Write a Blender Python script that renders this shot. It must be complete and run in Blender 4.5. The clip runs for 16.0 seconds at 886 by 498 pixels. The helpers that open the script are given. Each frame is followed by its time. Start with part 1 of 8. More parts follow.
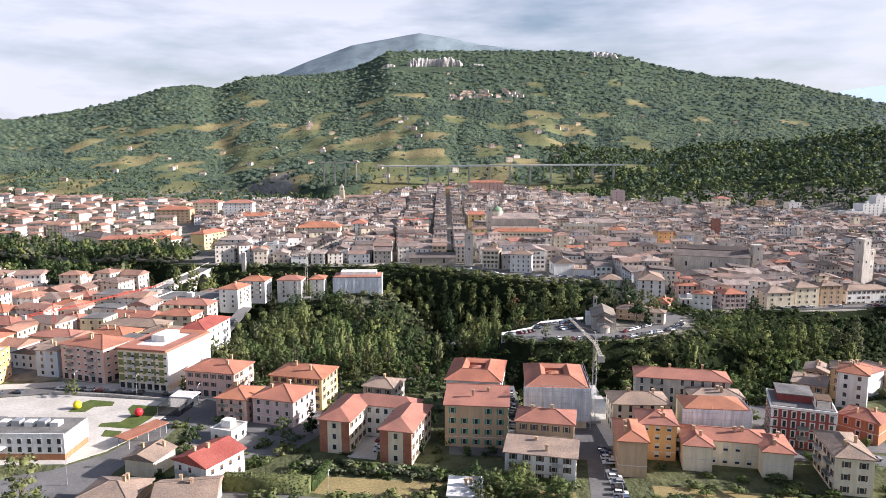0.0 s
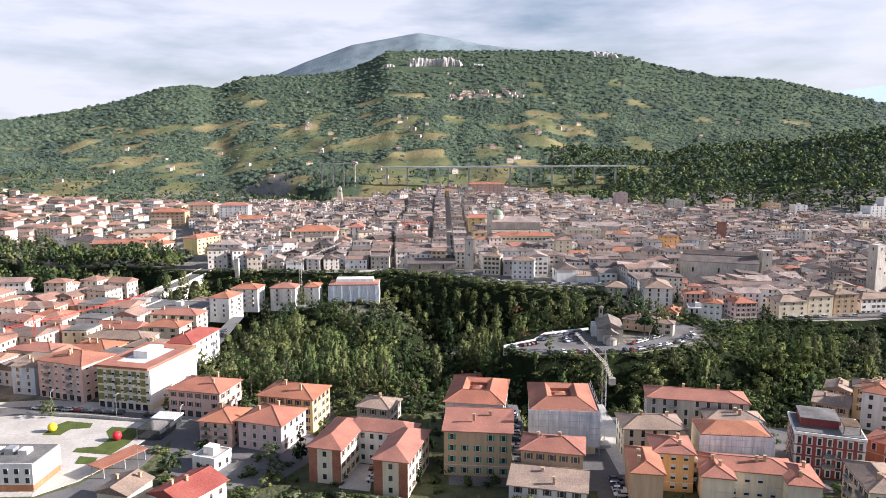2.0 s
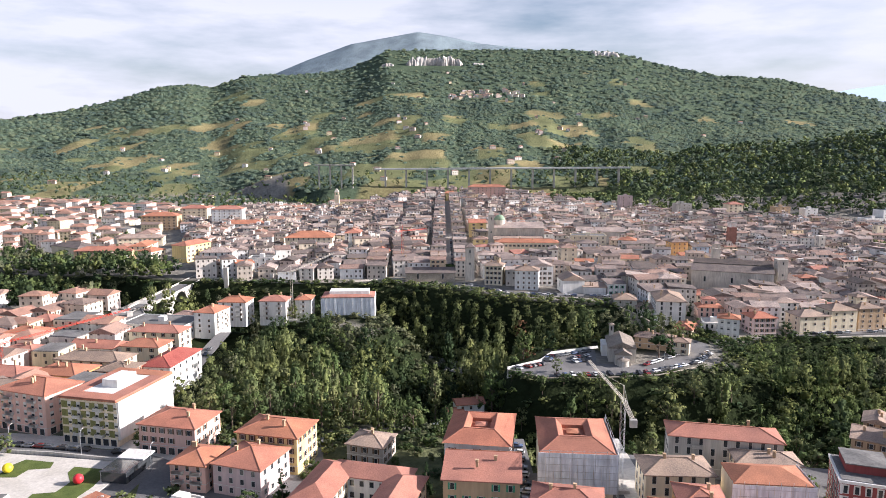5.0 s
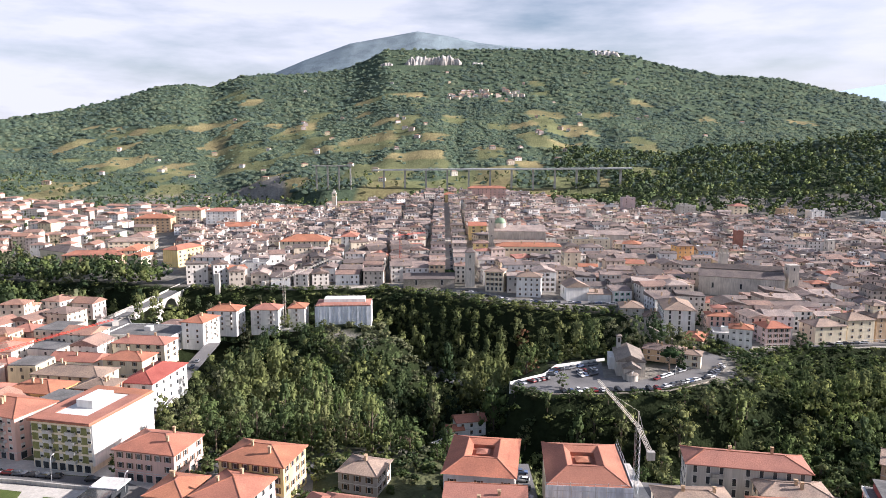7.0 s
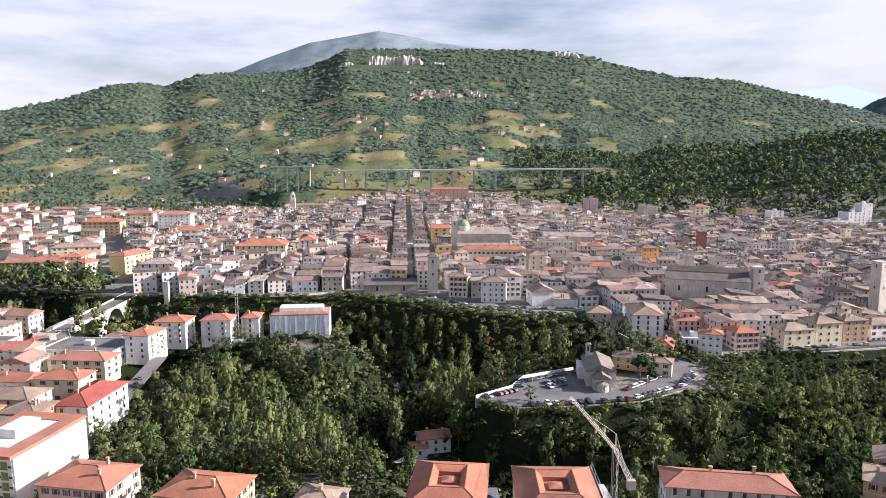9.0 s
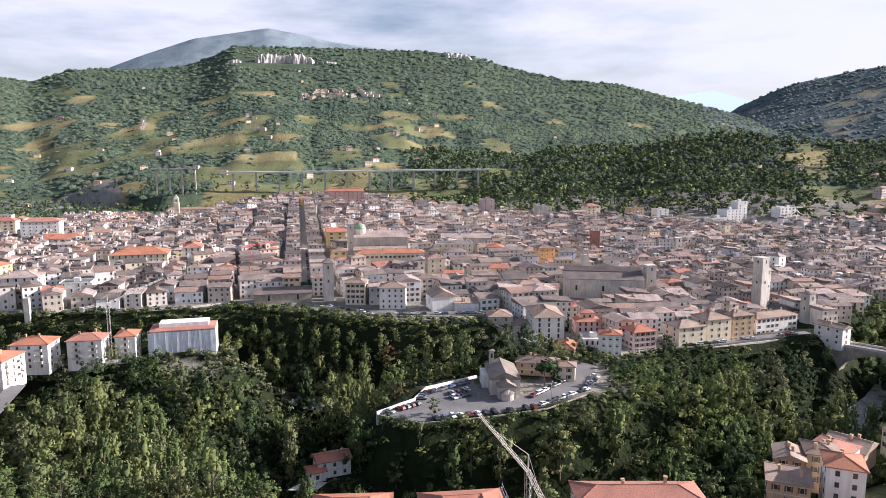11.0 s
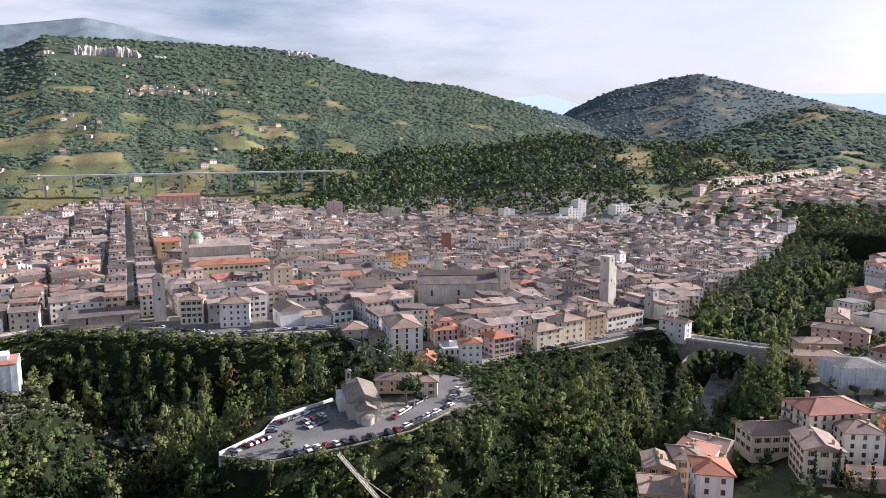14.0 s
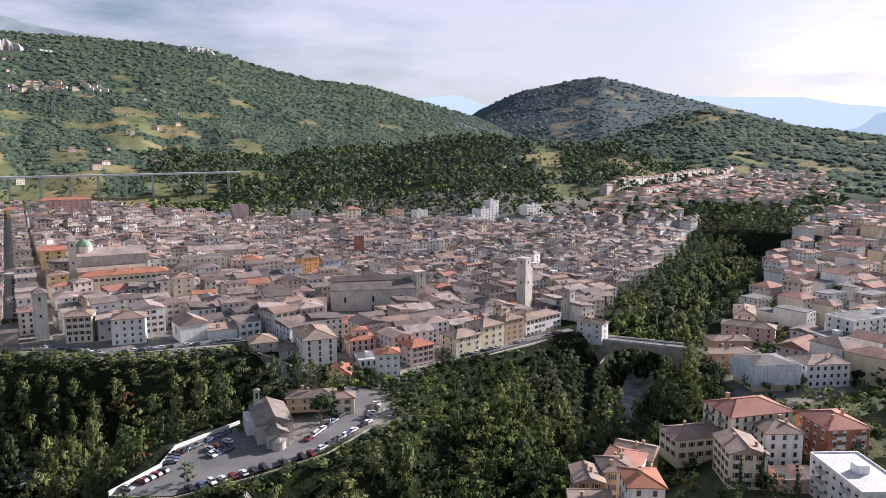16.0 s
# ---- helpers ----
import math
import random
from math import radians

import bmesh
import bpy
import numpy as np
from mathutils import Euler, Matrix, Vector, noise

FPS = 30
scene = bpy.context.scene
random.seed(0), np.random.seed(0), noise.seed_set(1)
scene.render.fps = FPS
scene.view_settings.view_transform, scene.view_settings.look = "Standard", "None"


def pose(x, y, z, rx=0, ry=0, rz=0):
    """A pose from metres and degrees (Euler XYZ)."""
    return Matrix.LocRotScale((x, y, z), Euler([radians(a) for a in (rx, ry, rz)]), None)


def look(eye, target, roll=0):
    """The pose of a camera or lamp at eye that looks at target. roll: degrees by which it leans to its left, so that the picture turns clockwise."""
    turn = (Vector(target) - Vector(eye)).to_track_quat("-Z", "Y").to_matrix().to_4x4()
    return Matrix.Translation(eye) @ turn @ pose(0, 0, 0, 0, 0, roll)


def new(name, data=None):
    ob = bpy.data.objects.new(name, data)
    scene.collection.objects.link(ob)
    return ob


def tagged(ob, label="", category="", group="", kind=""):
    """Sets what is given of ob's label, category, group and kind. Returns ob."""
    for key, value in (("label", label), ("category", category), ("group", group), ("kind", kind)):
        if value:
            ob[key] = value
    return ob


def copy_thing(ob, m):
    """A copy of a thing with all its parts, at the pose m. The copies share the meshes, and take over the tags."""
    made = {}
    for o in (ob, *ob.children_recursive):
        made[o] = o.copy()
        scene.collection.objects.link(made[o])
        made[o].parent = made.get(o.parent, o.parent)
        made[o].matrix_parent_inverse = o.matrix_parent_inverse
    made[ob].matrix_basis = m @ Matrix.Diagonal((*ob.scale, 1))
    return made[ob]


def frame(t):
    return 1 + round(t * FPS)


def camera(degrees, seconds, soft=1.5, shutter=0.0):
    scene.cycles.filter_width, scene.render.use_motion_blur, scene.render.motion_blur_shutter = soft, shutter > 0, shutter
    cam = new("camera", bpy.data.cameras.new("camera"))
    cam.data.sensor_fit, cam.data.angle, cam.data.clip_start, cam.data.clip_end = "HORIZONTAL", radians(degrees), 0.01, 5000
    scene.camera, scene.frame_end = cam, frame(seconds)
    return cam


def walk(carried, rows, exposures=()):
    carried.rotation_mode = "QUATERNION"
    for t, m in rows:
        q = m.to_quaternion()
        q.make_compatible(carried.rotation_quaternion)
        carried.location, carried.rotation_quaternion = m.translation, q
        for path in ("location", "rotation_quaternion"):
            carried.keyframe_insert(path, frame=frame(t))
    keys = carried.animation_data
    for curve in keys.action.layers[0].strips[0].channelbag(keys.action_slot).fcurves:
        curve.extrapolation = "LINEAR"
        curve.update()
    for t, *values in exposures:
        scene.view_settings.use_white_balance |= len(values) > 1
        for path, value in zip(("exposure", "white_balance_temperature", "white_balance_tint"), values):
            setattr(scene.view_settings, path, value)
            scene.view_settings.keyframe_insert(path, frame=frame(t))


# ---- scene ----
cam = camera(65.41, 16.0, soft=0.8)
PATH = [
    (0.0, pose(0.00, 0.00, 98.00, 81.87, 0.00, -0.01)),
    (0.5, pose(0.05, 3.94, 98.43, 81.86, 0.00, -0.00)),
    (1.0, pose(0.06, 7.92, 98.93, 81.87, 0.00, -0.02)),
    (1.5, pose(0.13, 11.78, 99.43, 81.85, 0.00, -0.03)),
    (2.0, pose(0.28, 15.67, 99.92, 81.86, 0.00, -0.03)),
    (2.5, pose(0.36, 19.64, 100.47, 81.83, 0.00, -0.02)),
    (3.0, pose(0.45, 23.72, 100.99, 81.83, 0.00, -0.01)),
    (3.5, pose(0.41, 27.76, 101.55, 81.81, 0.00, -0.03)),
    (4.0, pose(0.41, 31.73, 102.06, 81.80, 0.00, -0.04)),
    (6.5, pose(0.70, 52.06, 104.23, 81.79, 0.00, -0.08)),
    (7.0, pose(0.70, 56.08, 104.40, 81.77, 0.00, -0.10)),
    (7.5, pose(0.71, 60.05, 104.52, 81.76, 0.00, -0.12)),
    (8.0, pose(0.95, 63.98, 104.61, 81.79, 0.00, -0.62)),
    (8.5, pose(1.14, 67.84, 104.67, 81.79, 0.00, -1.92)),
    (9.0, pose(1.32, 71.71, 104.73, 81.80, 0.00, -3.23)),
    (11.5, pose(3.20, 90.58, 104.91, 81.86, 0.00, -14.20)),
    (12.0, pose(3.73, 94.36, 104.97, 81.86, 0.00, -16.34)),
    (12.5, pose(4.36, 97.88, 105.09, 81.86, 0.00, -18.38)),
    (13.0, pose(5.06, 101.44, 105.28, 81.87, 0.00, -20.47)),
    (13.5, pose(5.95, 104.96, 105.45, 81.88, 0.00, -22.54)),
    (14.0, pose(6.84, 108.51, 105.56, 81.89, 0.00, -24.56)),
    (14.5, pose(7.80, 112.00, 105.64, 81.91, 0.00, -26.48)),
    (15.0, pose(8.96, 115.43, 105.75, 81.91, 0.00, -28.30)),
    (15.5, pose(10.22, 118.79, 105.86, 81.92, 0.00, -30.15)),
    (16.0, pose(11.81, 122.14, 105.96, 81.90, 0.00, -31.97)),
]
walk(cam, PATH, [(0.0, 1.03, 6080, 18), (7.0, 1.08, 6080, 19), (12.0, 1.06, 6020, 21), (14.5, 0.90, 5990, 20), (16.0, 0.80, 5990, 20)])

# ---------------------------------------------------------------- world and sun
SUN_AZ, SUN_EL = radians(91.0), radians(23.5)      # from +y towards +x, above the horizon
world = bpy.data.worlds.new("world")
scene.world = world
world.use_nodes = True
wn, wl = world.node_tree.nodes, world.node_tree.links
wn.clear()
w_out = wn.new("ShaderNodeOutputWorld")
w_bg = wn.new("ShaderNodeBackground")
w_sky = wn.new("ShaderNodeTexSky")
w_sky.sky_type, w_sky.sun_disc = "NISHITA", False
w_sky.sun_elevation, w_sky.sun_rotation = SUN_EL, SUN_AZ
w_sky.air_density, w_sky.dust_density = 1.0, 2.2
w_co = wn.new("ShaderNodeTexCoord")
w_map = wn.new("ShaderNodeMapping")
w_map.inputs["Scale"].default_value = (1.0, 1.0, 4.6)
w_n1 = wn.new("ShaderNodeTexNoise")
w_n1.inputs["Scale"].default_value, w_n1.inputs["Detail"].default_value = 3.0, 7.0
w_n1.inputs["Roughness"].default_value = 0.55
w_r1 = wn.new("ShaderNodeValToRGB")
w_r1.color_ramp.elements[0].position, w_r1.color_ramp.elements[1].position = 0.28, 0.56
w_mix = wn.new("ShaderNodeMix")
w_mix.data_type = "RGBA"
w_mul = wn.new("ShaderNodeMath")
w_mul.operation = "MULTIPLY"
# clouds crowd towards the horizon and thin out overhead
w_sep = wn.new("ShaderNodeSeparateXYZ")
w_thin = wn.new("ShaderNodeMapRange")
w_thin.inputs["From Min"].default_value, w_thin.inputs["From Max"].default_value = 0.18, 0.42
w_thin.inputs["To Min"].default_value, w_thin.inputs["To Max"].default_value = 0.92, 0.15
wl.new(w_co.outputs["Generated"], w_sep.inputs[0])
wl.new(w_sep.outputs["Z"], w_thin.inputs["Value"])
wl.new(w_thin.outputs[0], w_mul.inputs[1])
wl.new(w_co.outputs["Generated"], w_map.inputs["Vector"])
wl.new(w_map.outputs[0], w_n1.inputs["Vector"])
wl.new(w_n1.outputs["Fac"], w_r1.inputs["Fac"])
wl.new(w_r1.outputs["Color"], w_mul.inputs[0])
wl.new(w_mul.outputs[0], w_mix.inputs["Factor"])
wl.new(w_sky.outputs["Color"], w_mix.inputs["A"])
w_mix.inputs["B"].default_value = (6.6, 6.75, 7.15, 1.0)      # cloud white
wl.new(w_mix.outputs["Result"], w_bg.inputs["Color"])
w_bg.inputs["Strength"].default_value = 0.068
wl.new(w_bg.outputs[0], w_out.inputs["Surface"])

sun = new("sun", bpy.data.lights.new("sun", "SUN"))
sun.data.energy, sun.data.angle, sun.data.color = 5.0, radians(0.53), (1.0, 0.93, 0.83)
sun.matrix_world = look((math.sin(SUN_AZ) * math.cos(SUN_EL) * 900, math.cos(SUN_AZ) * math.cos(SUN_EL) * 900,
                         math.sin(SUN_EL) * 900), (0, 0, 0))

# ---------------------------------------------------------------- materials
def mat(name, c1, c2, s1=0.05, s2=1.5, vary="", palette=(), rough=0.85, bump=0.0, bscale=4.0, metal=0.0, spec=0.3,
        streak=False, amount=0.35, leaf=0.0):
    """A worn surface: two colours mixed by broad noise, fine mottling, optional palette by object or by island."""
    m = bpy.data.materials.new(name)
    m.use_nodes = True
    n, l = m.node_tree.nodes, m.node_tree.links
    bsdf = n["Principled BSDF"]
    geo = n.new("ShaderNodeNewGeometry")
    n1, n2 = n.new("ShaderNodeTexNoise"), n.new("ShaderNodeTexNoise")
    n1.inputs["Scale"].default_value, n2.inputs["Scale"].default_value = s1, s2
    n1.inputs["Detail"].default_value, n2.inputs["Detail"].default_value = 5, 6
    n2.inputs["Roughness"].default_value = 0.65
    if streak:
        mp = n.new("ShaderNodeMapping")
        mp.inputs["Scale"].default_value = (1, 1, 0.12)
        l.new(geo.outputs["Position"], mp.inputs["Vector"])
        l.new(mp.outputs[0], n2.inputs["Vector"])
    else:
        l.new(geo.outputs["Position"], n2.inputs["Vector"])
    l.new(geo.outputs["Position"], n1.inputs["Vector"])
    rmp = n.new("ShaderNodeValToRGB")
    rmp.color_ramp.elements[0].position, rmp.color_ramp.elements[1].position = 0.36, 0.64
    rmp.color_ramp.elements[0].color, rmp.color_ramp.elements[1].color = (*c1, 1), (*c2, 1)
    l.new(n1.outputs["Fac"], rmp.inputs["Fac"])
    col = rmp.outputs["Color"]
    if vary == "tint":
        tint = n.new("ShaderNodeVertexColor")
        tint.layer_name = "tint"
        mx = n.new("ShaderNodeMix")
        mx.data_type, mx.blend_type = "RGBA", "MULTIPLY"
        mx.inputs["Factor"].default_value = 1.0
        l.new(tint.outputs["Color"], mx.inputs["A"])
        l.new(col, mx.inputs["B"])
        col = mx.outputs["Result"]
    elif vary:
        src = geo.outputs["Random Per Island"] if vary == "island" else n.new("ShaderNodeObjectInfo").outputs["Random"]
        pal = n.new("ShaderNodeValToRGB")
        pal.color_ramp.interpolation = "CONSTANT" if len(palette) > 4 else "LINEAR"
        for k, c in enumerate(palette):
            e = pal.color_ramp.elements[k] if k < 2 else pal.color_ramp.elements.new(k / len(palette))
            e.position, e.color = k / len(palette), (*c, 1)
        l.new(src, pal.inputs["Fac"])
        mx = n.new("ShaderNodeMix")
        mx.data_type, mx.blend_type = "RGBA", "MULTIPLY"
        mx.inputs["Factor"].default_value = 1.0
        l.new(pal.outputs["Color"], mx.inputs["A"])
        l.new(col, mx.inputs["B"])
        col = mx.outputs["Result"]
    fine = n.new("ShaderNodeMapRange")
    fine.inputs["From Min"].default_value, fine.inputs["From Max"].default_value = 0.3, 0.7
    fine.inputs["To Min"].default_value, fine.inputs["To Max"].default_value = 1 - amount, 1 + amount * 0.6
    l.new(n2.outputs["Fac"], fine.inputs["Value"])
    mul = n.new("ShaderNodeMix")
    mul.data_type, mul.blend_type = "RGBA", "MULTIPLY"
    mul.inputs["Factor"].default_value = 1.0
    l.new(col, mul.inputs["A"])
    l.new(fine.outputs[0], mul.inputs["B"])
    l.new(mul.outputs["Result"], bsdf.inputs["Base Color"])
    bsdf.inputs["Roughness"].default_value, bsdf.inputs["Metallic"].default_value = rough, metal
    bsdf.inputs["Specular IOR Level"].default_value = spec
    if bump:
        n3, bp = n.new("ShaderNodeTexNoise"), n.new("ShaderNodeBump")
        n3.inputs["Scale"].default_value, n3.inputs["Detail"].default_value = bscale, 4
        bp.inputs["Strength"].default_value, bp.inputs["Distance"].default_value = bump, 1.0 / bscale
        l.new(geo.outputs["Position"], n3.inputs["Vector"])
        l.new(n3.outputs["Fac"], bp.inputs["Height"])
        l.new(bp.outputs[0], bsdf.inputs["Normal"])
    if leaf:
        tr, ms = n.new("ShaderNodeBsdfTranslucent"), n.new("ShaderNodeMixShader")
        l.new(mul.outputs["Result"], tr.inputs["Color"])
        ms.inputs["Fac"].default_value = leaf
        l.new(bsdf.outputs[0], ms.inputs[1])
        l.new(tr.outputs[0], ms.inputs[2])
        l.new(ms.outputs[0], n["Material Output"].inputs["Surface"])
    return m


W1, W2 = (0.86, 0.86, 0.86), (1.05, 1.05, 1.05)
OLD_WALLS = ((0.832, 0.809, 0.779), (0.782, 0.738, 0.670), (0.819, 0.789, 0.752), (0.734, 0.667, 0.569), (0.652, 0.569, 0.479), (0.536, 0.461, 0.393), (0.721, 0.668, 0.601), (0.629, 0.524, 0.457), (0.723, 0.625, 0.482),
             (0.811, 0.788, 0.751), (0.788, 0.758, 0.713), (0.704, 0.577, 0.509), (0.844, 0.829, 0.807), (0.710, 0.575, 0.395), (0.587, 0.549, 0.504))
NEW_WALLS = ((0.743, 0.687, 0.599), (0.790, 0.758, 0.702), (0.694, 0.598, 0.478), (0.790, 0.750, 0.710), (0.653, 0.533, 0.453),
             (0.793, 0.769, 0.729), (0.688, 0.592, 0.400), (0.620, 0.524, 0.476))
OLD_ROOFS = ((0.234, 0.181, 0.156), (0.321, 0.256, 0.226), (0.150, 0.125, 0.112), (0.387, 0.302, 0.253), (0.255, 0.209, 0.187),
             (0.335, 0.230, 0.186), (0.181, 0.153, 0.140), (0.428, 0.354, 0.314))
RED_ROOFS = ((0.46, 0.175, 0.105), (0.43, 0.205, 0.150), (0.40, 0.175, 0.125), (0.45, 0.19, 0.11), (0.32, 0.19, 0.14), (0.40, 0.165, 0.115), (0.34, 0.21, 0.16), (0.27, 0.20, 0.165), (0.34, 0.25, 0.20))
M_OLDWALL = mat("old_plaster", W1, W2, 0.09, 0.8, "island", OLD_WALLS, streak=True, amount=0.22)
M_OLDWALL_O = mat("old_plaster_house", W1, W2, 0.09, 0.8, "object", OLD_WALLS, streak=True, amount=0.22)
M_NEWWALL = mat("painted_plaster", W1, W2, 0.09, 0.8, "island", NEW_WALLS, streak=True, amount=0.2)
M_OLDROOF = mat("weathered_clay_tiles", (0.74, 0.74, 0.76), (1.12, 1.08, 1.04), 0.18, 2.2, "island", OLD_ROOFS, bump=0.7, bscale=3.0, amount=0.5)
M_OLDROOF_O = mat("weathered_clay_tiles_house", (0.74, 0.74, 0.76), (1.12, 1.08, 1.04), 0.18, 2.2, "object", OLD_ROOFS, bump=0.7, bscale=3.0, amount=0.5)
FAR_ROOFS = ((0.36, 0.21, 0.16), (0.40, 0.24, 0.18), (0.30, 0.20, 0.16), (0.42, 0.23, 0.165), (0.25, 0.19, 0.16), (0.36, 0.25, 0.205), (0.33, 0.20, 0.15))
M_REDROOF = mat("red_clay_tiles", (0.80, 0.80, 0.82), (1.1, 1.05, 1.0), 0.16, 2.5, "island", FAR_ROOFS, bump=0.6, bscale=3.5, amount=0.4)
M_REDROOF_O = mat("red_clay_tiles_house", (0.78, 0.80, 0.84), (1.05, 1.05, 1.05), 0.16, 2.5, "object", RED_ROOFS[:4], bump=0.35, bscale=3.5, amount=0.24)
M_BROWNROOF = mat("brown_clay_tiles_house", (0.78, 0.78, 0.80), (1.1, 1.07, 1.03), 0.18, 2.2, "object", ((0.30, 0.225, 0.175), (0.35, 0.265, 0.205), (0.25, 0.19, 0.15), (0.38, 0.29, 0.23)), bump=0.4, bscale=3.0, amount=0.35)
M_STONE = mat("travertine", (0.48, 0.44, 0.385), (0.60, 0.56, 0.495), 0.15, 1.6, streak=True, amount=0.3, bump=0.3, bscale=2.0)
M_SLATY = mat("lichen_grey_tiles", (0.22, 0.185, 0.155), (0.31, 0.265, 0.22), 0.2, 2.2, bump=0.7, bscale=3.0, amount=0.45)
M_STONE_D = mat("dark_rubble_stone", (0.30, 0.26, 0.21), (0.44, 0.39, 0.32), 0.2, 1.8, amount=0.45, bump=0.5, bscale=1.5)
M_TOWERBRICK = mat("dull_tower_brick", (0.27, 0.125, 0.095), (0.34, 0.165, 0.125), 0.2, 1.8, amount=0.3)
M_BRICK = mat("red_brick", (0.34, 0.13, 0.08), (0.42, 0.19, 0.12), 0.2, 2.0, amount=0.3)
M_WHITE = mat("white_plaster", (0.70, 0.68, 0.64), (0.80, 0.79, 0.76), 0.1, 0.9, streak=True, amount=0.18)
M_CREAM = mat("cream_plaster", (0.70, 0.60, 0.43), (0.78, 0.69, 0.53), 0.1, 0.9, streak=True, amount=0.18)
M_YELLOW = mat("yellow_plaster", (0.70, 0.55, 0.24), (0.76, 0.62, 0.32), 0.1, 0.9, streak=True, amount=0.18)
M_ORANGE = mat("orange_plaster", (0.66, 0.36, 0.13), (0.72, 0.44, 0.19), 0.1, 0.9, streak=True, amount=0.18)
M_TAN = mat("tan_plaster", (0.47, 0.33, 0.205), (0.54, 0.39, 0.255), 0.1, 0.9, streak=True, amount=0.18)
M_PINK = mat("rose_plaster", (0.62, 0.40, 0.33), (0.70, 0.48, 0.40), 0.1, 0.9, streak=True, amount=0.18)
M_LILAC = mat("mauve_plaster", (0.52, 0.40, 0.38), (0.60, 0.47, 0.45), 0.1, 0.9, streak=True, amount=0.18)
M_BLUE = mat("pale_blue_plaster", (0.42, 0.50, 0.58), (0.50, 0.57, 0.64), 0.1, 0.9, streak=True, amount=0.18)
M_GREENW = mat("olive_green_tiles", (0.17, 0.172, 0.06), (0.23, 0.228, 0.085), 0.3, 1.5, amount=0.25)
M_REDW = mat("dark_red_plaster", (0.25, 0.055, 0.052), (0.31, 0.08, 0.072), 0.1, 0.9, streak=True, amount=0.2)
M_TERRA = mat("terracotta_plaster", (0.40, 0.18, 0.09), (0.47, 0.24, 0.13), 0.1, 0.9, streak=True, amount=0.2)
M_GREY = mat("grey_plaster", (0.36, 0.34, 0.31), (0.46, 0.44, 0.40), 0.1, 0.9, streak=True, amount=0.25)
M_NET = mat("scaffold_netting", (0.62, 0.66, 0.72), (0.76, 0.79, 0.83), 0.3, 1.2, streak=True, amount=0.3, rough=0.6)
M_STEEL = mat("galvanised_steel", (0.45, 0.46, 0.47), (0.58, 0.59, 0.60), 0.5, 3.0, metal=0.6, rough=0.5, amount=0.2)
M_CRANE_R = mat("red_crane_paint", (0.55, 0.05, 0.03), (0.65, 0.09, 0.05), 0.5, 3.0, rough=0.5, amount=0.2)
M_CRANE_W = mat("pale_crane_paint", (0.66, 0.60, 0.50), (0.76, 0.72, 0.64), 0.5, 3.0, rough=0.5, amount=0.2)
M_GLASS = mat("window_glass", (0.025, 0.03, 0.035), (0.06, 0.065, 0.07), 0.3, 1.0, rough=0.12, spec=0.6, amount=0.2)
M_SHUT_B = mat("brown_shutters", (0.12, 0.075, 0.045), (0.18, 0.11, 0.07), 0.5, 3.0, amount=0.25)
M_SHUT_G = mat("green_shutters", (0.05, 0.26, 0.14), (0.10, 0.36, 0.22), 0.5, 3.0, amount=0.25)
M_SHUT_W = mat("pale_shutters", (0.55, 0.53, 0.49), (0.66, 0.64, 0.60), 0.5, 3.0, amount=0.2)
M_DARKWIN = mat("dark_openings", (0.04, 0.035, 0.03), (0.12, 0.10, 0.085), 0.4, 1.0, rough=0.4, amount=0.3)
M_FLATROOF = mat("grey_roof_membrane", (0.13, 0.127, 0.122), (0.21, 0.204, 0.195), 0.15, 1.2, amount=0.3)
M_WHITEROOF = mat("pale_roof_coating", (0.60, 0.59, 0.56), (0.72, 0.71, 0.68), 0.15, 1.2, amount=0.2)
M_ASPHALT = mat("asphalt", (0.135, 0.132, 0.130), (0.195, 0.190, 0.186), 0.08, 1.6, amount=0.25)
M_PAVE = mat("pale_paving", (0.48, 0.45, 0.40), (0.58, 0.55, 0.50), 0.12, 1.0, amount=0.2)
M_CONC = mat("concrete", (0.40, 0.38, 0.35), (0.52, 0.50, 0.46), 0.12, 1.2, streak=True, amount=0.3)
M_LAWN = mat("lawn", (0.085, 0.115, 0.036), (0.12, 0.15, 0.048), 0.3, 3.0, amount=0.3, rough=1.0, spec=0.06)
M_DRY = mat("dry_grass", (0.26, 0.21, 0.10), (0.34, 0.27, 0.13), 0.1, 1.5, amount=0.35, rough=1.0, spec=0.06)
M_BARK = mat("bark", (0.09, 0.07, 0.05), (0.16, 0.12, 0.09), 0.8, 4.0, amount=0.3)
LEAVES = ((0.097, 0.131, 0.052), (0.160, 0.189, 0.078), (0.073, 0.102, 0.047), (0.194, 0.209, 0.098), (0.126, 0.155, 0.073), (0.097, 0.136, 0.055))
M_LEAF_O = mat("broad_leaves", (0.75, 0.8, 0.8), (1.15, 1.15, 1.0), 0.06, 0.7, "object", LEAVES, amount=0.45, leaf=0.2, rough=1.0, spec=0.06)
M_LEAF_S = mat("woodland_leaves", (0.72, 0.76, 0.8), (1.22, 1.2, 1.05), 0.12, 0.9, "tint", amount=0.32, leaf=0.38, rough=1.0, spec=0.06)
M_LEAF_H = mat("hill_leaves", (0.72, 0.76, 0.8), (1.2, 1.18, 1.05), 0.03, 0.4, "tint", amount=0.4, rough=1.0, spec=0.06)
# far wood made paler and bluer: distance haze put into the leaf colour
M_HAZY_WOOD = mat("hazy_wood", (0.098, 0.132, 0.130), (0.135, 0.168, 0.155), 0.004, 0.05, amount=0.35, rough=1.0, spec=0.06)
M_OLIVE = mat("olive_leaves", (0.12, 0.14, 0.08), (0.18, 0.195, 0.115), 0.2, 1.5, amount=0.35, rough=1.0, spec=0.06)
